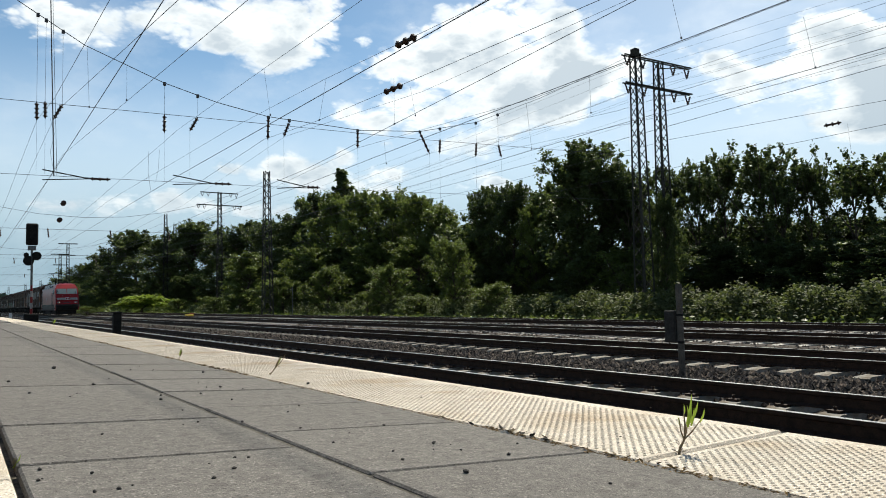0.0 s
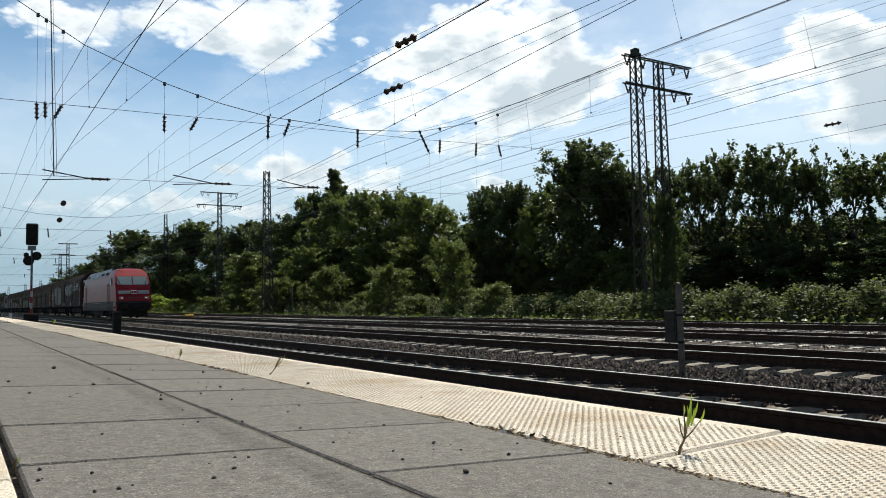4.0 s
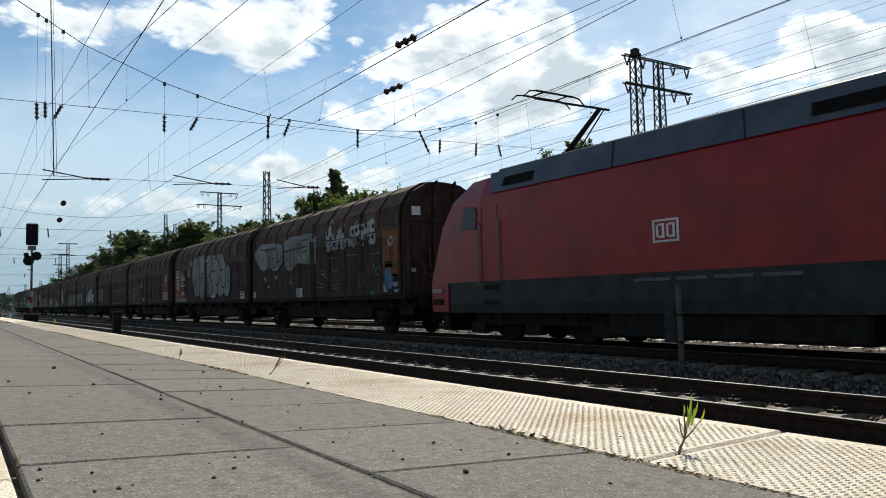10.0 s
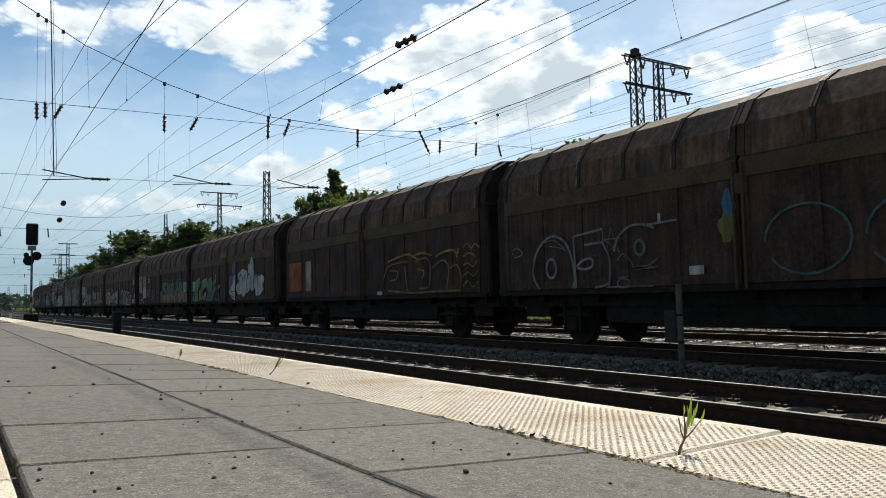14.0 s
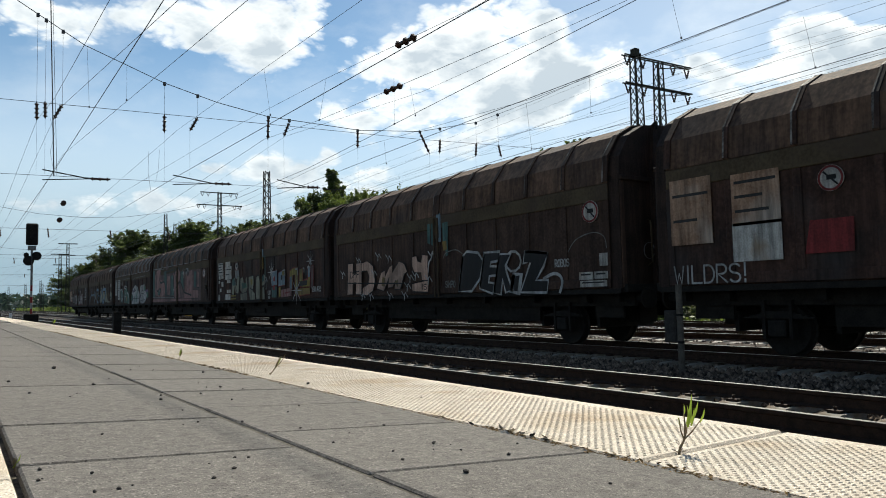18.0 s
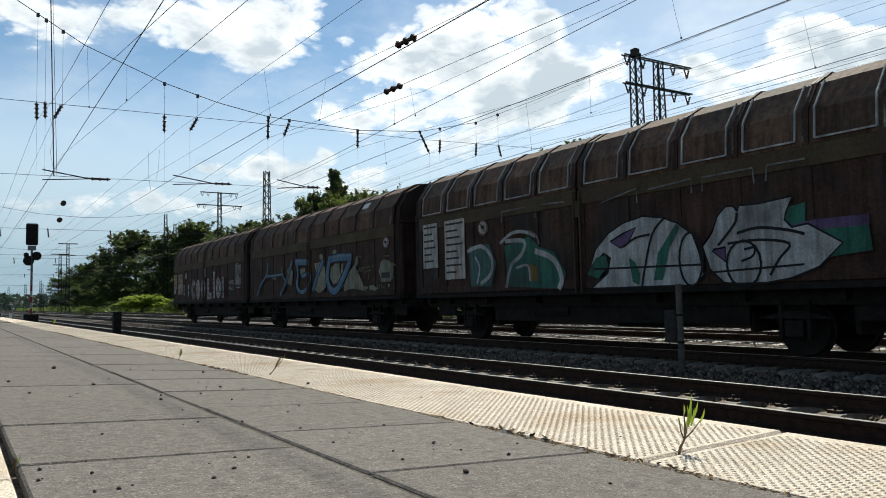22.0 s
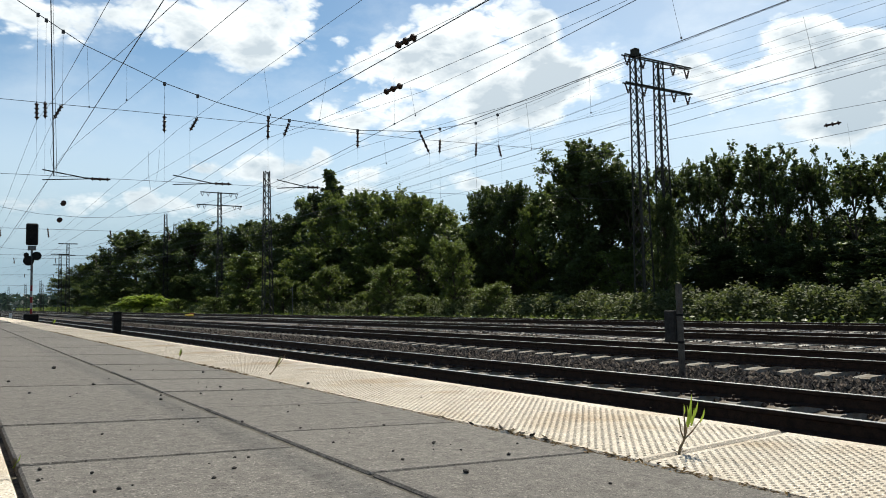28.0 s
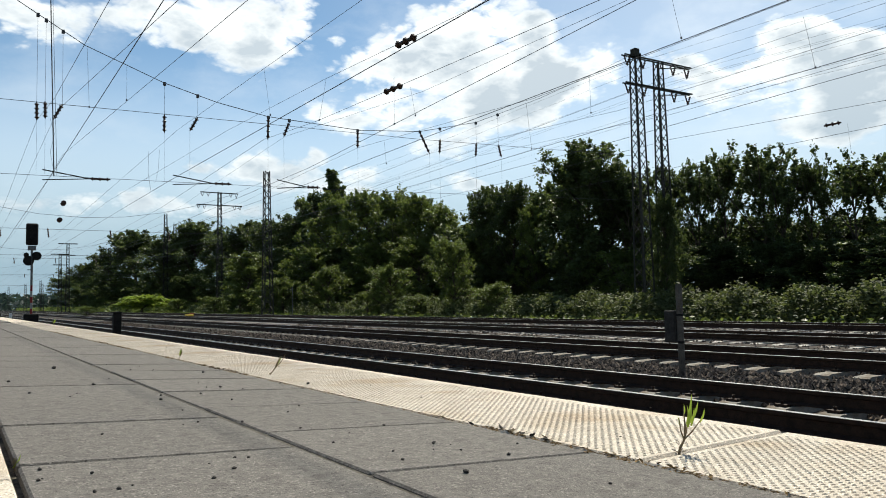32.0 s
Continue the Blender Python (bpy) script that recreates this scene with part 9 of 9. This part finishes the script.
    run("carrying_wire", 11.4, [(8.0, 7.1), (18.0, 7.2), (Y0, 8.0)], 0.006, True, 12.0)
    run("carrying_wire", 14.8, [(8.0, 7.3), (17.0, 7.2), (Y0, 7.85)], 0.008, True)
    run("contact_wire", 17.8, [(8.0, 6.64), (17.5, 6.57), (Y0, 6.4)], 0.012, False)
    run("contact_wire", 17.8, [(8.1, 6.24), (17.5, 6.05), (Y0, 6.0)], 0.010, False)
    run("carrying_wire", 18.58, [(8.0, 7.4), (17.0, 7.3), (Y0, 7.94)], 0.008, True)
    run("carrying_wire", 21.3, [(8.0, 7.6), (17.0, 7.5), (Y0, 8.05)], 0.008, True)
    run("contact_wire", 23.6, [(10.8, 6.83), (18.8, 7.2), (Y0, 7.0)], 0.010, False)
    run("contact_wire", 23.6, [(10.0, 6.1), (18.8, 6.05), (Y0, 6.0)], 0.010, False)
    run("carrying_wire", 22.9, [(10.6, 9.56), (17.0, 9.5), (Y0, 9.0)], 0.008, True)
    # droppers and two slack jumpers
    for x0, y, z0, x1, z1 in ((6.98, 19.1, 7.5, 7.15, 6.23), (8.8, 19.02, 7.5, 8.57, 6.24), (10.46, 18.02, 7.5, 10.45, 6.13), (11.31, 18.52, 7.5, 11.47, 6.61), (12.97, 10.18, 7.5, 13.22, 6.69), (16.48, 9.24, 7.5, 16.87, 6.34), (15.65, 18.3, 7.5, 15.83, 5.97), (15.39, 15.13, 7.5, 15.4, 6.41), (2.63, 19.52, 7.5, 2.69, 5.98), (3.76, 20.7, 7.5, 3.76, 6.58), (28.79, 14.64, 7.5, 28.95, 6.41), (14.48, 25.82, 7.5, 14.56, 6.62)):
        bm = bmesh.new()
        rod(bm, (x0, y, z0), (x1, y, z1), 0.0035, 4)
        box(bm, x1 - 0.015, x1 + 0.015, y - 0.015, y + 0.015, z1 - 0.02, z1 + 0.03)
        tagged(part("dropper", bm, M_WIRE), "thin vertical dropper between overhead wires", "wire", "droppers")
    for pts in (((6.66, 31.88, 7.5), (6.64, 31.88, 6.6), (6.76, 31.88, 5.75)), ((6.99, 31.45, 7.5), (6.95, 31.45, 6.7), (6.84, 31.45, 6.15), (6.76, 31.45, 6.1)), ((2.72, 28.8, 7.75), (2.86, 28.8, 7.2), (2.74, 28.8, 6.55), (2.82, 28.8, 6.05))):
        bm = bmesh.new()
        strand(bm, pts, 0.006)
        tagged(part("jumper", bm, M_WIRE), "slack dark jumper hanging between overhead wires", "wire", "jumpers")
    # insulators set into wires
    for x, ya, za, yb, zb, r in ((9.0, 15.4, 7.36, 14.4, 7.30, 0.10), (10.5, 18.7, 7.22, 17.6, 7.17, 0.10), (17.8, 9.62, 5.13, 9.2, 5.13, 0.055), (7.08, 64.6, 9.25, 64.0, 9.3, 0.2), (7.08, 67, 8.2, 66.4, 8.2, 0.2)):
        bm = bmesh.new()
        insulator(bm, (x, ya, za), (x, yb, zb), r, 3)
        tagged(part("wire_insulator", bm, M_CERAMIC), "dark ribbed insulator set into an overhead wire", "insulator", "wire insulators")
    # feeder that drops beside the nearest span
    bm = bmesh.new()
    rod(bm, (3.0, 32.4, 14.5), (3.0, 30.2, 5.95), 0.022, 5)
    rod(bm, (3.07, 32.4, 14.5), (3.1, 30.2, 5.95), 0.010, 4)
    tagged(part("feed_cable", bm, M_WIRE), "dark cable hanging down to the contact wire", "wire")
    # masts farther along
    lattice_mast(28.0, 76.0, 15.3, 0.95, 0.5, "grey lattice mast in front of the wood")
    pylon = lattice_mast(35.0, 116.2, 18.85, 0.95, 0.45, "lattice mast with two crossarms over the trees")
    for z, w in ((18.73, 3.0), (16.73, 3.6)):
        bm = bmesh.new()
        box(bm, -w, w, -0.08, 0.08, z + 0.42, z + 0.56)
        arm = part("crossarm", bm, M_STEEL, pylon)
        for x in (-w + 0.3, -w + 1.2, w - 1.2, w - 0.3):
            for s in (-1, 1):
                bm = bmesh.new()
                insulator(bm, (x + s * 0.25, 0, z + 0.45), (x, 0, z - 0.15), 0.07, 3)
                part("insulator", bm, M_CERAMIC, arm)
    lattice_mast(36.4, 158.0, 19.95, 0.95, 0.5, "lattice mast rising behind the trees")
    lattice_mast(40.3, 166.4, 18.9, 0.9, 0.45, "lattice mast rising behind the trees")
    for y, top in ((178.0, 15.0), (192.0, 13.6)):
        far = lattice_mast(20.6, y, top, 0.75, 0.45, "far lattice mast beside the tracks")
        for z, w in ((top + 0.3, 1.9), (top - 2.2, 1.5)):
            bm = bmesh.new()
            box(bm, -w, w, -0.09, 0.09, z, z + 0.2)
            part("crossarm", bm, M_STEEL, far)
    lattice_mast(34.0, 209.0, 16.5, 0.8, 0.45, "far lattice mast beside the tracks")
    for x, y, top in ((20, 372, 10.6), (20, 282, 9.0), (20.5, 232, 7.8), (9.6, 240, 8.0), (9.6, 330, 9.5), (26, 300, 11)):
        lattice_mast(x, y, top, 0.9, 0.5, "small distant mast beside the tracks")
    for y, x1 in ((76.0, 28.0), (121.5, 28.0), (178.0, 20.6)):
        far = thing("cross_span", pose(0, y, 0), "distant cross-span ropes with insulators", "cross-span")
        for z0, sag in ((9.5, 1.5), (8.3, 0.0), (5.9, 0.0)):
            bm = bmesh.new()
            strand(bm, [(-8 + (x1 + 8) * k / 10, 0, z0 + sag * ((k / 5 - 1) ** 2) * 3.2) for k in range(11)], 0.02)
            part("rope", bm, M_WIRE, far)
        for x in (3.3, 7.1, 12.4, 17.8):
            bm = bmesh.new()
            insulator(bm, (x, 0, 8.4), (x + 0.1, 0, 7.5), 0.1, 4)
            part("insulator", bm, M_CERAMIC, far)


# ---- signals, posts, boxes beside the line ----
M_SIGRED = plain("signal_band_red", (0.18, 0.02, 0.018), 0.6)


def lineside():
    sig = thing("light_signal", pose(5.0, 64.8, -0.3), "dark light signal on a red and white banded post", "signal")
    for i in range(13):
        bm = bmesh.new()
        rod(bm, (0, 0, i * 0.45), (0, 0, (i + 1) * 0.45), 0.085, 8)
        part("post_band", bm, (M_SIGRED if i % 2 == 0 else M_STRIPE) if i < 7 else M_GREYSTEEL, sig)
    bm = bmesh.new()
    box(bm, -0.42, 0.42, -0.12, 0.12, 6.25, 7.95, 0.08)
    head = part("signal_head", bm, M_BLACK, sig, "black signal screen")
    for x, z in ((0.0, 7.5), (0.0, 6.9), (-0.2, 6.5)):
        bm = bmesh.new()
        lathe(bm, (x, -0.12, z), (x, -0.42, z), [(0, 0.12), (1, 0.13)], 10)
        part("hood", bm, M_BLACK, head)
    bm = bmesh.new()
    box(bm, -0.28, 0.28, -0.08, 0.08, 5.85, 6.22, 0.04)
    part("number_plate", bm, M_GREYSTEEL, sig, "small plate on the post")
    for x, z, r in ((0.32, 5.42, 0.34), (-0.22, 5.05, 0.38), (-0.38, 5.5, 0.18)):
        bm = bmesh.new()
        lathe(bm, (x, -0.08, z), (x, 0.08, z), [(0, r), (1, r)], 16)
        part("distant_disc", bm, M_BLACK, sig)
    bm = bmesh.new()
    rod(bm, (-0.3, 0, 4.35), (0.1, 0, 4.35), 0.03, 5)
    part("step", bm, M_BLACK, sig)
    bm = bmesh.new()
    box(bm, -0.5, 0.5, -0.4, 0.4, -0.1, 0.95, 0.04)
    part("foot", bm, M_BLACK, sig)

    post = thing("marker_post", pose(10.5, 8.38, -0.30), "grey steel post with a small box between the tracks", "post")
    bm = bmesh.new()
    rod(bm, (0, 0, -0.1), (0, 0, 1.555), 0.056, 12)
    part("shaft", bm, surface("weathered_post_paint", (0.062, 0.054, 0.045), (0.118, 0.104, 0.087), 6, 0.9, 0, 0.2, 50, sheen=0.1), post)
    bm = bmesh.new()
    box(bm, -0.06, 0.07, 0.055, 0.30, 0.54, 1.10, 0.015)
    grey = surface("grey_box_paint", (0.026, 0.024, 0.022), (0.050, 0.047, 0.043), 8, 0.85, 0, 0.2, 50, sheen=0.1)
    cab = part("junction_box", bm, grey, post, "flat dark grey junction box")
    bm = bmesh.new()
    box(bm, -0.072, -0.06, 0.075, 0.28, 0.56, 1.08, 0.004)
    part("lid", bm, grey, cab)
    for z in (0.55, 1.02):
        bm = bmesh.new()
        lathe(bm, (0, 0, z - 0.02), (0, 0, z + 0.02), [(0, 0.060), (1, 0.060)], 12)
        part("clamp", bm, M_BLACK, post)
    bm = bmesh.new()
    rod(bm, (0.0, 0.25, 0.54), (0.0, 0.25, 0.49), 0.014, 6)
    part("cable_gland", bm, M_BLACK, cab)

    bx = thing("relay_box", pose(5.0, 29.1, -0.3), "dark steel relay box beside the platform track", "box")
    bm = bmesh.new()
    box(bm, -0.14, 0.14, -0.14, 0.14, 0.0, 1.14, 0.02)
    part("body", bm, M_BLACK, bx)
    bm = bmesh.new()
    box(bm, -0.16, 0.16, -0.16, 0.16, 1.14, 1.19, 0.015)
    part("lid", bm, M_BLACK, bx)
    for x, y, w, h, lab in ((5.0, 118, 0.9, 0.8, 1), (5.6, 100, 0.3, 0.9, 0)):
        bx = thing("relay_box", pose(x, y, -0.3), "dark distant relay box beside the tracks", "box")
        bm = bmesh.new()
        box(bm, -w / 2, w / 2, -w / 2, w / 2, 0, h, 0.03)
        part("body", bm, M_BLACK if lab else M_PALE, bx)
        bm = bmesh.new()
        box(bm, -w * 0.55, w * 0.55, -w * 0.55, w * 0.55, h, h + 0.06, 0.02)
        part("lid", bm, M_BLACK, bx)
    yel = thing("point_motor", pose(18.9, 72.5, -0.3), "yellow point machine cover between the rails", "point machine")
    bm = bmesh.new()
    box(bm, -0.35, 0.35, -0.3, 0.3, 0.05, 0.45, 0.05)
    part("cover", bm, plain("safety_yellow", (0.55, 0.36, 0.03), 0.55), yel)
    bm = bmesh.new()
    box(bm, -0.1, 0.5, -0.2, 0.2, 0.45, 0.58, 0.04)
    part("hatch", bm, M_ORANGE, yel)
    pole = thing("trackside_pole", pose(30.2, 74.5, -0.5), "thin grey pole at the edge of the trees", "post")
    bm = bmesh.new()
    rod(bm, (0, 0, 0), (0, 0, 3.2), 0.05, 6)
    part("shaft", bm, M_GREYSTEEL, pole)


# ---- small things on the platform ----
M_PEBBLE = surface("dark_pebble", (0.025, 0.022, 0.02), (0.075, 0.068, 0.06), 60, 0.9, 0, 0.4, 200)
M_SPRIG = leafy("sprig_leaf", (0.16, 0.24, 0.03), (0.28, 0.36, 0.06), (0.36, 0.46, 0.06), 0.5)
M_STALK = surface("dry_stalk", (0.14, 0.10, 0.06), (0.26, 0.20, 0.12), 40, 0.85, 0, 0.2, 200)


def pebble_mesh(seed):
    rng = np.random.default_rng(seed)
    bm = bmesh.new()
    bmesh.ops.create_icosphere(bm, subdivisions=1, radius=1.0)
    for v in bm.verts:
        v.co *= float(rng.uniform(0.65, 1.15))
        v.co.z *= 0.6
    return mesh_of("pebble", bm, M_PEBBLE)


def blade(bm, base, tip, bend, w, face=(0.7, -0.7, 0.2)):
    base, tip, bend = Vector(base), Vector(tip), Vector(bend)
    side = (tip - base).cross(Vector(face)).normalized()
    prev = None
    for i in range(6):
        k = i / 5
        p = base.lerp(tip, k) + bend * math.sin(k * math.pi)
        q = w * math.sin(math.pi * min(0.97, 0.25 + 0.72 * k))
        pair = (bm.verts.new(p - side * q), bm.verts.new(p + side * q + Vector((0, 0, 0.0004))))
        if prev:
            bm.faces.new((prev[0], prev[1], pair[1], pair[0]))
        prev = pair


def weed(x, y, z, size, blades, seed, green=1.0, lean=0.0, wide=1.0):
    rng = np.random.default_rng(seed)
    t = thing("weed", pose(x, y, z), "small green weed growing from a joint of the paving", "weed", "weeds in the paving joints")
    bm = bmesh.new()
    kink = Vector((0.10 + lean, 0.0, 0.42)) * size
    rod(bm, (0, 0, -0.01), kink * 0.5 + Vector((0.004, 0, 0)), size * 0.022, 5)
    rod(bm, kink * 0.5 + Vector((0.004, 0, 0)), kink, size * 0.02, 5, size * 0.012)
    for i in range(5):
        a = rng.uniform(0, 6.28)
        rod(bm, kink * 0.3, kink * 0.3 + Vector((math.cos(a) * 0.12, math.sin(a) * 0.12, 0.08)) * size, size * 0.010, 4, size * 0.004)
    part("stem", bm, M_STALK, t, "dry brown stem")
    for i in range(blades):
        bm = bmesh.new()
        a = rng.uniform(0, 6.28)
        out = Vector((math.cos(a), math.sin(a), 0)) * size * rng.uniform(0.05, 0.28)
        tip = kink + out + Vector((lean * size * 0.6, 0, size * rng.uniform(0.35, 0.62)))
        blade(bm, kink * rng.uniform(0.7, 1.0), tip, out * 0.3, size * rng.uniform(0.05, 0.085) * wide)
        part("leaf", bm, M_SPRIG if rng.uniform() < green else M_STALK, t)
    return t


def sapling(x, y, z):
    """A young shoot: a bent brown foot that forks into slim stalks with narrow upright leaves."""
    t = thing("weed", pose(x, y, z), "young green shoot with narrow leaves in a paving joint", "weed", "weeds in the paving joints")
    across, deep = Vector((0.67, -0.74, 0)), Vector((0.74, 0.67, 0))

    def at(a, h, d=0.0):
        return across * a + deep * d + Vector((0, 0, h))
    fork = at(0.012, 0.030)
    bm = bmesh.new()
    rod(bm, at(0, -0.005), at(0.003, 0.012), 0.0030, 6)
    rod(bm, at(0.003, 0.012), fork, 0.0028, 6, 0.0022)
    for a, d in ((-0.012, 0.0), (0.014, -0.01), (-0.006, -0.014), (0.009, 0.012)):
        rod(bm, at(0.002, 0.004), at(a, 0.010, d), 0.0008, 4)
    part("stem", bm, M_STALK, t, "dry brown foot of the stem")
    for a, h, d in ((0.004, 0.074, 0.004), (0.013, 0.098, -0.006), (0.021, 0.070, 0.010), (0.046, 0.072, -0.004), (0.016, 0.064, -0.010)):
        bm = bmesh.new()
        mid = fork.lerp(at(a, h, d), 0.45) + across * 0.0022 * (-1 if a < 0.012 else 1)
        rod(bm, fork, mid, 0.0016, 5)
        rod(bm, mid, at(a, h, d), 0.0015, 5, 0.0008)
        part("stalk", bm, M_STALK, t)
    for a0, h0, a1, h1, d, w in ((0.019, 0.060, 0.031, 0.122, 0.004, 0.0042), (0.020, 0.056, 0.029, 0.108, -0.006, 0.0040), (0.026, 0.064, 0.043, 0.108, 0.002, 0.0036),
                                 (0.027, 0.058, 0.035, 0.094, 0.010, 0.0036), (0.044, 0.066, 0.054, 0.094, -0.004, 0.0030), (0.013, 0.080, 0.014, 0.104, -0.006, 0.0022),
                                 (0.004, 0.060, 0.001, 0.076, 0.004, 0.0020), (0.022, 0.062, 0.021, 0.100, 0.008, 0.0030)):
        bm = bmesh.new()
        blade(bm, at(a0, h0, d * 0.5), at(a1, h1, d), across * 0.002, w * 0.72, deep + across * (d * 60))
        part("leaf", bm, M_SPRIG, t)
    return t


def litter():
    rng = np.random.default_rng(21)
    kinds = [pebble_mesh(90 + i) for i in range(5)]
    spots = [(0.171, 3.091, 0.0083), (0.204, 2.652, 0.0057), (0.267, 1.714, 0.0047), (0.529, 2.349, 0.0078), (0.499, 1.835, 0.0041), (0.596, 1.800, 0.0051), (0.559, 2.482, 0.0055), (0.424, 2.916, 0.0095), (0.388, 3.805, 0.0123), (0.189, 1.305, 0.0042), (0.173, 1.168, 0.0044), (0.206, 1.173, 0.0045), (0.228, 1.191, 0.0033), (0.400, 1.249, 0.0049), (0.455, 1.339, 0.0038), (0.433, 1.349, 0.0038), (0.348, 1.188, 0.0047), (0.860, 1.342, 0.0077), (0.703, 1.206, 0.0045), (0.742, 1.056, 0.0076), (0.924, 1.167, 0.0056), (0.911, 0.882, 0.0041), (0.824, 2.731, 0.0077), (0.732, 2.307, 0.0052), (0.970, 3.474, 0.0077), (0.121, 1.365, 0.0051), (0.690, 2.504, 0.0056), (0.777, 1.955, 0.0045), (1.178, 2.751, 0.0080), (0.896, 1.624, 0.0050)]
    spots += [(rng.uniform(0.1, 1.1), rng.uniform(1.2, 9.0), rng.uniform(0.002, 0.0045)) for _ in range(70)]
    spots += [(rng.uniform(1.15, 1.58), rng.uniform(0.7, 6.0), rng.uniform(0.002, 0.005)) for _ in range(26)]
    for i, (x, y, r) in enumerate(spots):
        ob = new("pebble", kinds[i % 5])
        z = grey_z(x) if x < 1.118 else PZ
        ob.matrix_world = Matrix.Translation((x, y, z + r * 0.45)) @ Matrix.Rotation(i * 1.7, 4, "Z") @ Matrix.Diagonal((r, r * 0.8, r, 1))
        tagged(ob, "small dark pebble lying on the paving", "pebble", "pebbles on the platform")
    # leaf crumbs and moss along the joint of the cream edge
    bm = bmesh.new()
    for i in range(1500):
        y = 0.6 + 11.0 * rng.uniform(0, 1) ** 1.6
        dense = math.sin(y * 2.1) + math.sin(y * 5.3 + 1) > 0.2
        x = 1.117 + rng.normal() * (0.005 if not dense else 0.011)
        r = rng.uniform(0.002, 0.006) * (1.7 if dense else 1.0) * (1 + 0.08 * y)
        p = Vector((x, y, PZ + 0.001))
        a = rng.uniform(0, 6.28)
        d, e = Vector((math.cos(a), math.sin(a), rng.uniform(-0.1, 0.5))) * r, Vector((-math.sin(a), math.cos(a), rng.uniform(0, 0.7))) * r * 0.7
        bm.faces.new([bm.verts.new(p + q) for q in (-d, e * 0.6, d, -e * 0.6 + Vector((0, 0, r * 0.4)))])
    ob = part("joint_crumbs", bm, surface("leaf_crumbs", (0.05, 0.032, 0.016), (0.20, 0.125, 0.05), 60, 0.9, 0, 0.3, 200))
    tagged(ob, "brown leaf crumbs and dirt caught in the joint", "leaf litter", kind="stuff")
    for i in range(9):
        x, y = 1.122 + rng.normal() * 0.01, (1.30, 1.34, 1.37, 1.41, 1.46, 1.56, 1.70, 1.72, 1.28)[i]
        bm = bmesh.new()
        for k in range(3):
            a = rng.uniform(0, 6.28)
            p, d = Vector((0, 0, 0.003)), Vector((math.cos(a), math.sin(a), rng.uniform(0.1, 0.7))) * rng.uniform(0.008, 0.016)
            e = Vector((-math.sin(a), math.cos(a), 0.3)) * 0.007
            bm.faces.new([bm.verts.new(p + q) for q in (-d * 0.5, e, d, -e)])
        ob = part("dry_leaf", bm, M_STALK if i % 3 == 0 else M_JOINT)
        ob.location = (x, y, PZ)
        tagged(ob, "curled dry brown leaf lying in the joint", "leaf", "dry leaves on the platform")
    sapling(1.245, 1.012, PZ - 0.004)
    weed(1.174, 3.2, PZ - 0.004, 0.095, 6, 9, 0.3, 0.35, 0.45)
    weed(1.12, 4.55, PZ - 0.004, 0.07, 5, 12, 0.5, 0.1)
    weed(1.55, 15.5, PZ - 0.004, 0.12, 7, 15, 0.8, 0.1)
    weed(0.085, 1.46, grey_z(0.085) - 0.02, 0.03, 4, 16, 0.4, 0.1)


def motions():
    ts = [i * 1.0 for i in range(33)]
    walk(LOCO, [(t, pose(CX, travel(t), 0)) for t in ts])
    for w, u in CARS:
        walk(w, [(t, pose(CX, travel(t) + u, 0)) for t in ts])
    sway = [(0, 0), (1.5, -1), (3, -3.5), (4.5, -3), (6, -4.5), (7.5, -4), (9, -3.5), (11, -2.5), (13, -4), (14.5, -3), (16.5, -4.5), (18, -4), (20, -3.5), (22, -3), (23, -1), (24, 0), (25, -0.5), (26.5, -3), (28, -5), (29, -4), (29.5, 0), (30.5, -1), (32, -4)]
    px, py = POPLAR.matrix_world.translation.xy
    walk(POPLAR, [(t, Matrix.Translation((px, py, -0.45)) @ Matrix.Rotation(radians(a), 4, Vector((math.sin(0.45), math.cos(0.45), 0)))) for t, a in sway])
    walk(CLOUD_SHELL, [(0.0, pose(0, 0, 0, 0, 0, -1.05)), (32.0, pose(0, 0, 0, 0, 0, 1.05))])


CARS = train()
wagon_art(CARS)
LOCO = locomotive()
CLOUD_SHELL = clouds()
ground()
tracks()
ballast_stones()
trees()
hedge()
overhead_line()
lineside()
litter()
platform()
motions()
